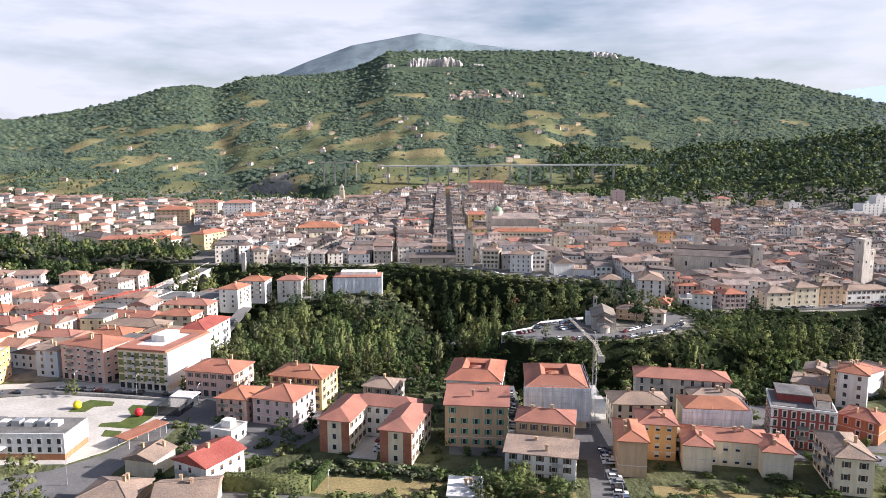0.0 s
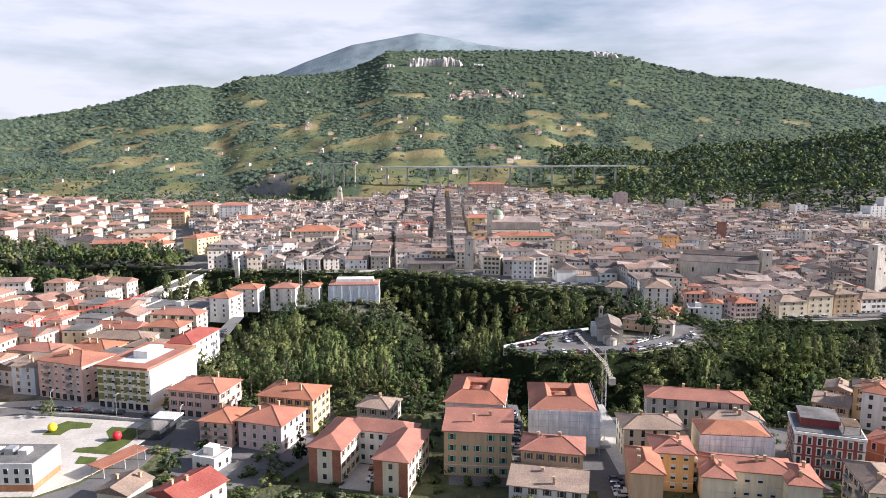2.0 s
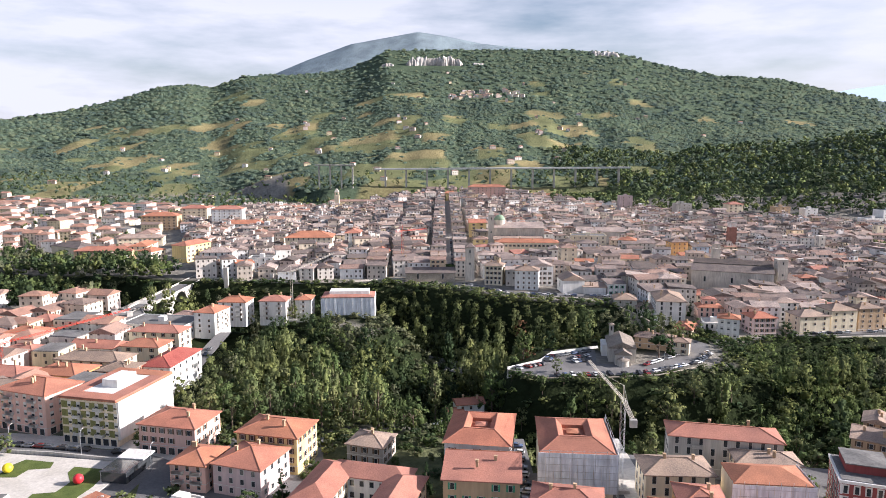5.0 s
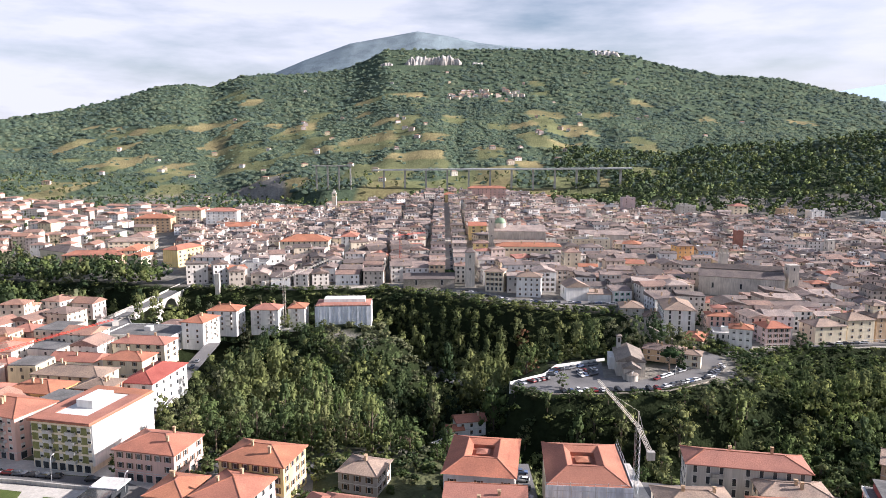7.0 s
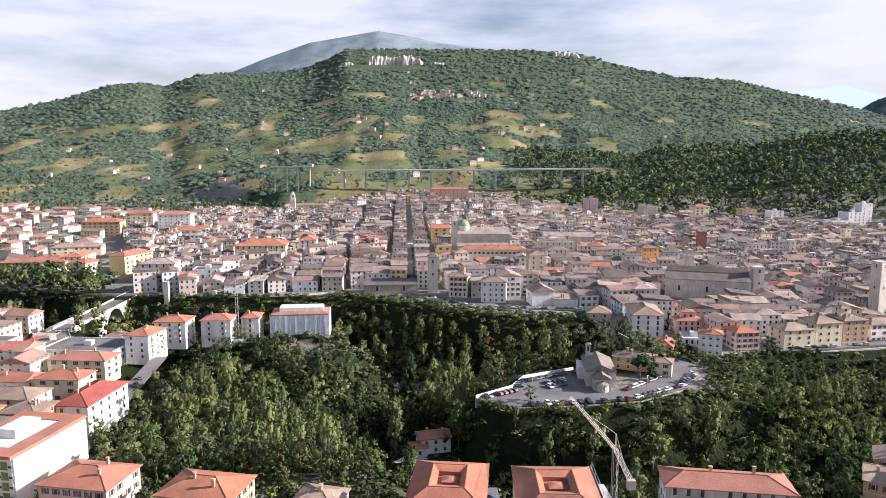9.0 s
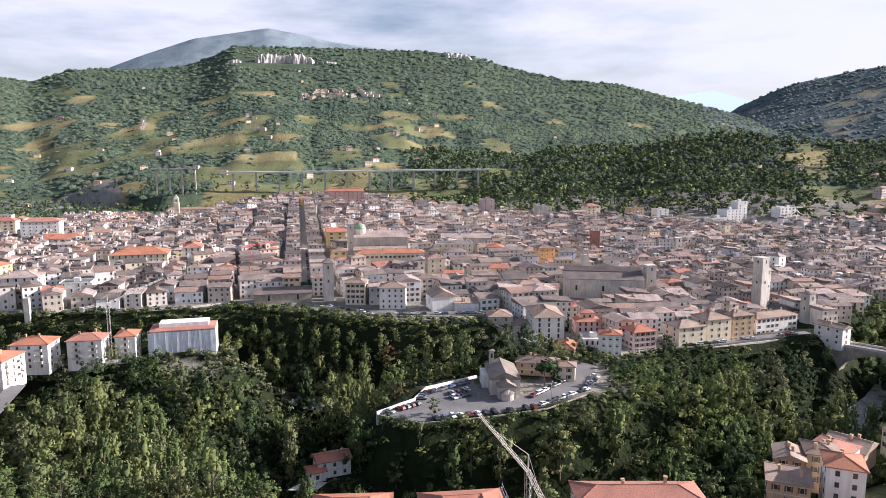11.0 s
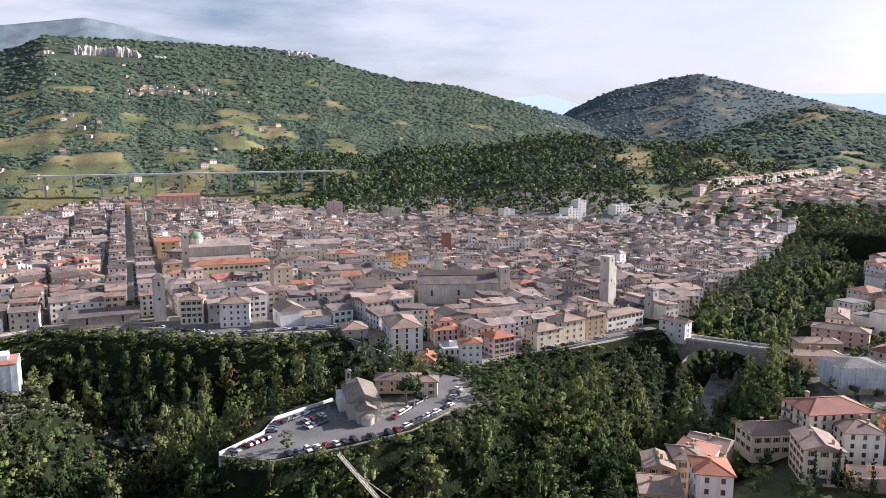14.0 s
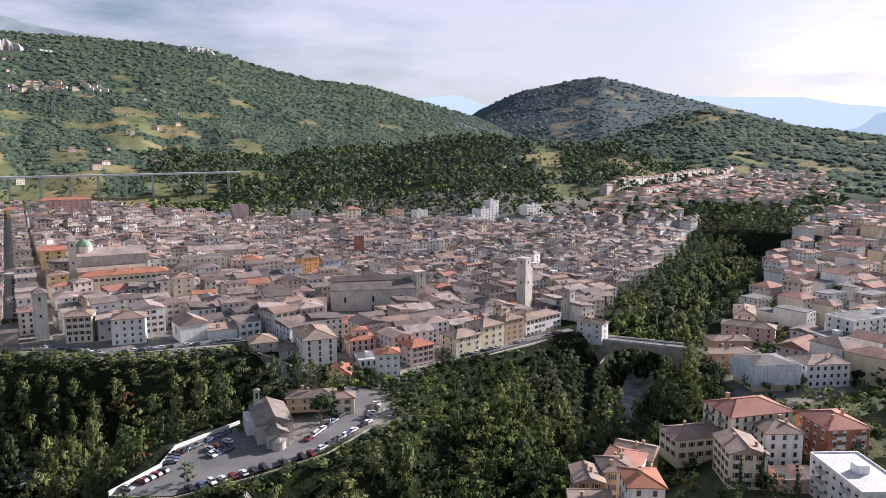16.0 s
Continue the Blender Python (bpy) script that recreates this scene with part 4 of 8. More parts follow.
# larger blocks among and behind the roofs
BLOCKS = [  # x, y, w, d, rot, storeys, wall, roof, kind, style, label
    (60, 972, 50, 15, -3, 6, M_PINK, M_REDROOF_O, "hip", "dark", "long pink apartment block with many balconies"),
    (10, 985, 18, 14, -3, 3, M_YELLOW, M_REDROOF_O, "hip", "brown", "yellow villa behind the town"),
    (226, 892, 15, 14, 0, 7, M_LILAC, M_FLATROOF, "flat", "dark", "tall mauve office tower with roof masts"),
    (206, 890, 14, 12, 0, 4, M_WHITE, M_FLATROOF, "flat", "plain", "white modern block with flat roof"),
    (290, 872, 18, 14, 4, 5, M_GREY, M_FLATROOF, "flat", "dark", "grey balconied apartment block"),
    (350, 868, 18, 14, 4, 5, M_CREAM, M_REDROOF_O, "hip", "brown", "cream apartment block with red roof"),
    (394, 842, 17, 14, 4, 5, M_TAN, M_FLATROOF, "flat", "dark", "beige flat-roofed apartment block with balconies"),
    (424, 836, 15, 13, 4, 4, M_WHITE, M_FLATROOF, "flat", "plain", "white flat-roofed apartment block"),
    (492, 800, 22, 16, 8, 4, M_WHITE, M_FLATROOF, "flat", "plain", "large white stepped villa block"),
    (508, 806, 14, 12, 8, 6, M_WHITE, M_FLATROOF, "flat", "plain", "upper white villa block"),
    (470, 790, 26, 12, 8, 3, M_WHITE, M_FLATROOF, "flat", "dark", "low white terrace block"),
    (560, 790, 34, 13, 10, 3, M_WHITE, M_FLATROOF, "flat", "brown", "long white school block"),
    (140, 1010, 46, 12, -4, 2, M_CREAM, M_REDROOF_O, "hip", "dark", "long low cream convent on the slope"),
    (112, 1030, 14, 12, -4, 3, M_WHITE, M_FLATROOF, "flat", "plain", "white house on the slope"),
    (-95, 985, 120, 12, 2, 3, M_CREAM, M_OLDROOF_O, "hip", "dark", "very long cream convent wing with brown tiles"),
    (-115, 640, 40, 24, 3, 4, M_CREAM, M_REDROOF_O, "hip", "tall", "large neoclassical palace with red roof"),
    (-80, 660, 14, 24, 3, 4, M_WHITE, M_REDROOF_O, "hip", "tall", "white palace wing with red roof"),
    (-205, 600, 30, 14, 70, 4, M_YELLOW, M_REDROOF_O, "hip", "brown", "bright yellow palazzo with orange roof"),
    (-232, 585, 16, 14, 70, 3, M_CREAM, M_REDROOF_O, "hip", "brown", "cream house near the bridge"),
    (-170, 560, 24, 16, 3, 4, M_WHITE, M_OLDROOF_O, "hip", "tall", "white arcaded palazzo by the bridge"),
    (-135, 553, 18, 14, 3, 3, M_WHITE, M_FLATROOF, "flat", "tall", "white hall wrapped in scaffolding"),
    (-245, 830, 34, 18, 4, 6, M_WHITE, M_REDROOF_O, "hip", "dark", "white apartment block with balconies"),
    (-330, 850, 40, 20, 4, 5, M_TAN, M_REDROOF_O, "hip", "brown", "tan institute block with red roof"),
    (-300, 880, 30, 18, 4, 6, M_CREAM, M_REDROOF_O, "hip", "brown", "large cream institute block"),
    (-210, 770, 44, 18, 4, 3, M_WHITE, M_REDROOF_O, "hip", "brown", "long white barracks with red roof"),
    (-285, 690, 40, 16, 12, 3, M_CREAM, M_OLDROOF_O, "hip", "brown", "long cream school wing"),
    (-280, 610, 46, 15, 5, 3, M_TAN, M_REDROOF_O, "hip", "tall", "brown school with tall windows"),
    (-255, 625, 14, 30, 5, 3, M_CREAM, M_REDROOF_O, "hip", "tall", "cream school wing with tall windows"),
    (-330, 655, 20, 40, 60, 3, M_CREAM, M_OLDROOF_O, "hip", "dark", "low pale depot hall"),
    (150, 690, 44, 18, -8, 3, M_STONE, M_OLDROOF_O, "gable", None, "big hall roof of brown tiles"),
    (128, 640, 30, 16, -6, 4, M_CREAM, M_FLATROOF, "flat", "dark", "cream flat-roofed town block"),
    (196, 610, 14, 12, 4, 5, M_ORANGE, M_OLDROOF_O, "hip", "dark", "orange plastered corner house"),
    (214, 612, 14, 13, 4, 4, M_BLUE, M_OLDROOF_O, "gable", "dark", "pale blue gabled house"),
    (34, 700, 16, 14, 0, 4, M_YELLOW, M_REDROOF_O, "gable", "brown", "bright yellow house with red gable"),
    (32, 610, 12, 12, 0, 4, M_YELLOW, M_OLDROOF_O, "hip", "brown", "ochre yellow house with brown tiles"),
    (96, 560, 12, 14, 0, 5, M_CREAM, M_OLDROOF_O, "hip", "dark", "narrow cream house with tiles"),
]
for x, y, w, d, rot, n, wall, roof, kind, style, label in BLOCKS:
    z = gz_at(x, y)
    building(label, x, y, w, d, rot, z, z + n * 3.3, wall, roof, kind, style=style, name="large_house", category="building", gap=4.2 if y < 700 else 5.0, sides="" if y < 700 else "f", chimneys=1)
    for k in np.arange(-max(w, d) / 2, max(w, d) / 2 + 1, 9):
        a = radians(rot) + (0 if w >= d else math.pi / 2)
        hold(x + k * math.cos(a), y + k * math.sin(a), min(w, d) * .62 + 3)


def free(x, y, r):
    return all((x - a) ** 2 + (y - b) ** 2 > (r * .8 + c) ** 2 for a, b, c in clear_spots)


# common houses, street by street
trng = random.Random(21)
common = []
col_x = -330.0
while col_x < 720:
    bw = trng.uniform(22, 31)
    row_y = 385 + trng.uniform(0, 20)
    while row_y < 1060:
        bh = trng.uniform(26, 52)
        for side in (0, 1):
            hy = row_y
            while hy < row_y + bh - 5:
                hw = trng.uniform(8, 15)
                dep = bw / 2 - .3
                cx, cy = col_x + bw * (.25 + .5 * side), hy + hw / 2
                hw = min(hw, 14)
                skew = -7 * math.sin((cx - 60) / 190) * smooth((cx - 60) / 80)
                px_, py_ = cx + (cy - 600) * -0.02 * min(1, abs(cx - 7) / 60), cy + (cx - 100) * 0.06 * (cx > 100)
                px_ += trng.uniform(-2.6, 2.6) + 26 * (float(fbm(px_, py_, 130, 61)) - .5) * min(1, abs(px_ - 6) / 24)
                py_ += 22 * (float(fbm(px_, py_, 110, 67)) - .5)
                common.append((px_, py_, dep + trng.uniform(-1.4, 1.8), hw + trng.uniform(-.6, 1.4), float(skew) + 7 + trng.gauss(0, 7) + 44 * (float(fbm(px_, py_, 150, 77)) - .5), trng.choice((trng.uniform(5.5, 8), trng.uniform(7, 10), trng.uniform(8, 11), trng.uniform(9.5, 14))) - (1.0 if px_ > 200 else 0)))
                hy += hw
        row_y += bh + trng.uniform(3.0, 6.0)
    col_x += bw + trng.uniform(3.2, 5.5)
cxs, cys = np.array([c[0] for c in common]), np.array([c[1] for c in common])
ok = inside(cxs, cys, TOWN) & (line_distance(cxs, cys, TOWN + TOWN[:1]) > 5) 
common = [c for c, k in zip(common, ok) if k and free(c[0], c[1], 4)]
common = [c for c in common if line_distance_one(c[0], c[1], [(4, 506), (30, 490), (47, 468), (85, 463), (109, 458)]) > 13]
common = [c for c in common if not -10.5 < c[0] < 23 or c[1] < 524]
for k in range(56):      # house fronts along the main street
    for s in (-1, 1):
        y = 528 + k * 9.2
        if free(6.3 + s * 8.8, y, 2):
            common.append((6.3 + s * 8.8 + trng.uniform(-.3, .3), y, 11, 9.3, 0.0, trng.uniform(7.5, 14)))
common.sort(key=lambda c: math.hypot(c[0] - 60, c[1] - 300))
gzs = ground(np.array([c[0] for c in common]), np.array([c[1] for c in common]))
town_walls, town_roofs, town_panes = Pile(), Pile(), Pile()
for i, (x, y, w, d, rot, h) in enumerate(common):
    z = float(gzs[i])
    kind = trng.choice(("gable", "hip", "gable", "gable", "shed", "gable"))
    if trng.random() < .42 and abs(x - 6.3) > 14:
        w, d, rot = d, w, rot + 90
    rise = min(w, d) * trng.uniform(.13, .19) * (1 if kind != "shed" else .8)
    floors = max(2, round(h / 3.1))
    m = pose(x, y, z, 0, 0, rot)
    if kind == "gable":
        v, f = wall_faces(w, d, -4, h)
        if w >= d:
            v, f = v + [(-w / 2, 0, h + rise), (w / 2, 0, h + rise)], f[:4] + [(7, 4, 8), (5, 6, 9)]
        else:
            v, f = v + [(0, -d / 2, h + rise), (0, d / 2, h + rise)], f[:4] + [(4, 5, 8), (6, 7, 9)]
    else:
        v, f = wall_faces(w, d, -4, h)
    rv, rf = roof_geometry(w, d, h + .28, rise, .45, kind)
    if i < 300:
        root = tagged(part("town_house", bm_from(v, f), M_OLDWALL_O, None), "old plastered town house with weathered brown tile roof", "house", "houses of the old town")
        root.matrix_basis = m
        ro = part("roof", bm_from(rv, rf), M_OLDROOF_O if trng.random() < .93 else M_REDROOF_O, root)
        if trng.random() < .6:
            shared("chimney", CHIMNEY, ro, pose(trng.uniform(-.2, .2) * w, trng.uniform(-.2, .2) * d, h + rise * .8))
        st = trng.choice(("brown", "dark", "blind", "brown", "plain", "green"))
        if i < 70:
            facade_windows(root, w, d, 0, floors, h / floors, st, "f", None, 2.9)
    else:
        town_walls.add(v, f, m)
        town_roofs.add(rv, rf, m, 0 if trng.random() < .92 else 1)
        for _ in range(trng.choice((0, 0, 1, 1, 2))):
            bx, by = trng.uniform(2.2, 5), trng.uniform(2.2, 4.5)
            place = m @ pose(trng.uniform(-.3, .3) * w, trng.uniform(-.3, .3) * d, h + rise * .3)
            bz = trng.uniform(1.8, 4.2)
            town_walls.add(*wall_faces(bx, by, 0, bz), place)
            if trng.random() < .7:
                town_roofs.add(*roof_geometry(bx, by, bz + .28, .6, .3, trng.choice(("shed", "gable", "hip"))), place, 0)
            town_panes.add(*pane_faces(bx, by, 1, 3, 2.2, trng), place)
        if trng.random() < .7:
            cv, cf = wall_faces(.7, .6, 0, 1.7)
            town_roofs.add(cv, cf, m @ pose(trng.uniform(-.25, .25) * w, trng.uniform(-.25, .25) * d, h + rise * .55), 2)
    pv, pf = pane_faces(w, d, floors, h / floors, 2.9, trng, "rl" if i < 70 else "frl")
    town_panes.add(pv, pf, m)
tagged(new("town_house_walls", town_walls.mesh("town_walls", (M_OLDWALL,))), "dense plastered walls of the old town houses", "houses", kind="stuff")
tagged(new("town_roofs", town_roofs.mesh("town_roofs", (M_OLDROOF, M_REDROOF, M_OLDWALL))), "sea of weathered brown tile roofs of the old town", "roofs", kind="stuff")
tagged(new("town_windows", town_panes.mesh("town_panes", (M_DARKWIN,))), "small dark windows of the old town houses", "windows", kind="stuff")

ribbon("road", [(6.3, y) for y in range(520, 1000, 12)], 3.2, None, M_PAVE, "straight pale-paved main street between town houses", "road", .3)

# viaduct on the far slope
via = thing("viaduct", pose(0, 0, 0), "long grey concrete motorway viaduct on piers", "viaduct")
V0, V1 = Vector((-110, 1178, 70.0)), Vector((300, 1150, 73.5))
bm = bmesh.new()
ux = (V1 - V0).normalized()
uy = Vector((-ux.y, ux.x, 0)) * 6
vv = [bm.verts.new(p) for p in (V0 - uy, V1 - uy, V1 + uy, V0 + uy, V0 - uy + Vector((0, 0, 2.4)), V1 - uy + Vector((0, 0, 2.4)), V1 + uy + Vector((0, 0, 2.4)), V0 + uy + Vector((0, 0, 2.4)))]
for f in ((3, 2, 1, 0), (4, 5, 6, 7), (0, 1, 5, 4), (1, 2, 6, 5), (2, 3, 7, 6), (3, 0, 4, 7)):
    bm.faces.new([vv[i] for i in f])
# sunlight on the concrete deck put in as a paler colour than the piers
part("deck", bm, M_WHITEROOF, via)
for k in range(12):
    p = V0.lerp(V1, (k + .5) / 12)
    bm = box(p.x - 1.3, p.x + 1.3, p.y - 3, p.y + 3, gz_at(p.x, p.y) - 2, p.z)
    part("pier", bm, M_CONC, via)
via2 = thing("overpass", pose(0, 0, 0), "short concrete overpass on the slope", "bridge")
part("deck", box(-205, -140, 1158, 1166, 77.5, 79.0), M_CONC, via2)
for k in range(4):
    part("pier", box(-200 + 18 * k, -198 + 18 * k, 1160, 1164, 40, 77.5), M_CONC, via2)

# ---------------------------------------------------------------- near bank: streets, yards and apartment houses
G = 6.0


def sheet(name, poly, z, material, label, category, thick=0.12):
    """A flat paved or planted area with a real edge."""
    bm = bmesh.new()
    vs = [bm.verts.new((x, y, z)) for x, y in poly]
    f = bm.faces.new(vs)
    if f.normal.z < 0:
        f.normal_flip()
    ex = bmesh.ops.extrude_face_region(bm, geom=[f])
    for v in ex["geom"]:
        if isinstance(v, bmesh.types.BMVert):
            v.co.z -= thick
    bmesh.ops.recalc_face_normals(bm, faces=bm.faces[:])
    return tagged(part(name, bm, material, None), label, category, kind="structure")


sheet("road", [(-260, 244), (-150, 260), (-98, 252), (-72, 238), (-62, 226), (-62, 214), (-75, 224), (-98, 244), (-150, 252.5), (-260, 232)], G + .05, M_ASPHALT, "grey asphalt avenue with parked cars", "road")
sheet("road", [(-96, 242), (-88, 240), (-90, 210), (-95, 188), (-94, 172), (-110, 150), (-135, 152), (-150, 176), (-114, 189), (-103, 200), (-99, 212)], G + .08, M_ASPHALT, "asphalt side street beside the school", "road")
sheet("road", [(36, 150), (47, 150), (50, 212), (56, 250), (50, 262), (44, 262), (46, 214)], G + .05, M_ASPHALT, "narrow asphalt street lined with parked cars", "road")
sheet("road", [(47, 212), (140, 198), (190, 200), (190, 194), (140, 190), (47, 204)], G + .08, M_ASPHALT, "asphalt cross street", "road")
sheet("road", [(20, 205), (28, 205), (28, 262), (22, 262)], G + .05, M_ASPHALT, "asphalt yard between apartment houses", "road")
sheet("road", [(-62, 178), (-20, 171), (40, 168), (40, 163), (-20, 166), (-62, 172)], G + .11, M_ASPHALT, "asphalt lane along the gardens", "road")
sheet("pavement", [(-260, 250), (-150, 267), (-96, 260), (-74, 246), (-66, 237), (-62, 226.5), (-72, 238.5), (-98, 252.5), (-150, 260.5), (-260, 244.5)], G + .14, M_PAVE, "pale pavement along the avenue", "pavement", .2)
sheet("road", [(-94, 262), (-40, 264), (-34, 226), (-48, 200), (-62, 197), (-82, 208), (-90, 236)], G + .03, M_ASPHALT, "worn asphalt yards between rose apartment houses", "road", .1)
sheet("road", [(2, 226), (60, 250), (140, 236), (140, 200), (60, 212), (46, 196), (2, 200)], G + .02, M_ASPHALT, "worn asphalt yards between apartment houses", "road", .1)
sheet("pavement", [(52, 206), (60, 206), (60, 262), (52, 262)], G + .15, M_PAVE, "pale concrete yard of a building site", "pavement")
sheet("road", [(-120, 400), (-113, 400), (-105, 300), (-97, 272), (-102, 268), (-112, 296)], G + .05, M_ASPHALT, "asphalt street along the wooded bank", "road")
sheet("lawn", [(-38, 186), (14, 180), (36, 176), (36, 169), (-20, 172), (-40, 177)], G + .06, M_DRY, "dry tan grass of a garden", "lawn")
sheet("lawn", [(58, 180), (108, 172), (108, 162), (56, 168)], G + .06, M_DRY, "dry grass verge", "lawn")
sheet("pavement", [(-28, 214), (-20, 212), (-20, 196), (-29, 198)], G + .1, M_PAVE, "paved courtyard of the U-shaped house", "pavement")

# school square with lawns and two play balls
sheet("pavement", [(-188, 243), (-149, 252), (-101, 244.5), (-97, 232), (-99, 215), (-104, 202), (-112, 193), (-188, 190)], G + .18, M_PAVE, "pale paved school square", "pavement", .2)
sheet("lawn", [(-133, 242), (-131, 246), (-121, 244), (-120, 240), (-126, 239), (-127, 234), (-133, 234)], G + .24, M_LAWN, "cut lawn on the school square", "lawn")
sheet("lawn", [(-113, 241), (-101, 239), (-101, 228), (-103, 219), (-116, 221), (-116, 224), (-110, 225), (-109, 231), (-113, 237)], G + .24, M_LAWN, "cut lawn with a red ball", "lawn")
sheet("lawn", [(-112, 218), (-106, 217), (-105, 212), (-111, 213)], G + .24, M_LAWN, "narrow lawn by the school", "lawn")


def ball(x, y, r, material, label):
    bm = bmesh.new()
    bmesh.ops.create_uvsphere(bm, u_segments=20, v_segments=12, radius=r)
    ob = tagged(part("ball", bm, material, None), label, "ball")
    for p in ob.data.polygons:
        p.use_smooth = True
    ob.matrix_basis = pose(x, y, G + .24 + r)
    return ob


ball(-131, 237, 1.5, M_YELBALL, "large yellow play ball on the lawn")
ball(-106, 230, 1.5, M_REDBALL, "large red play ball on the lawn")

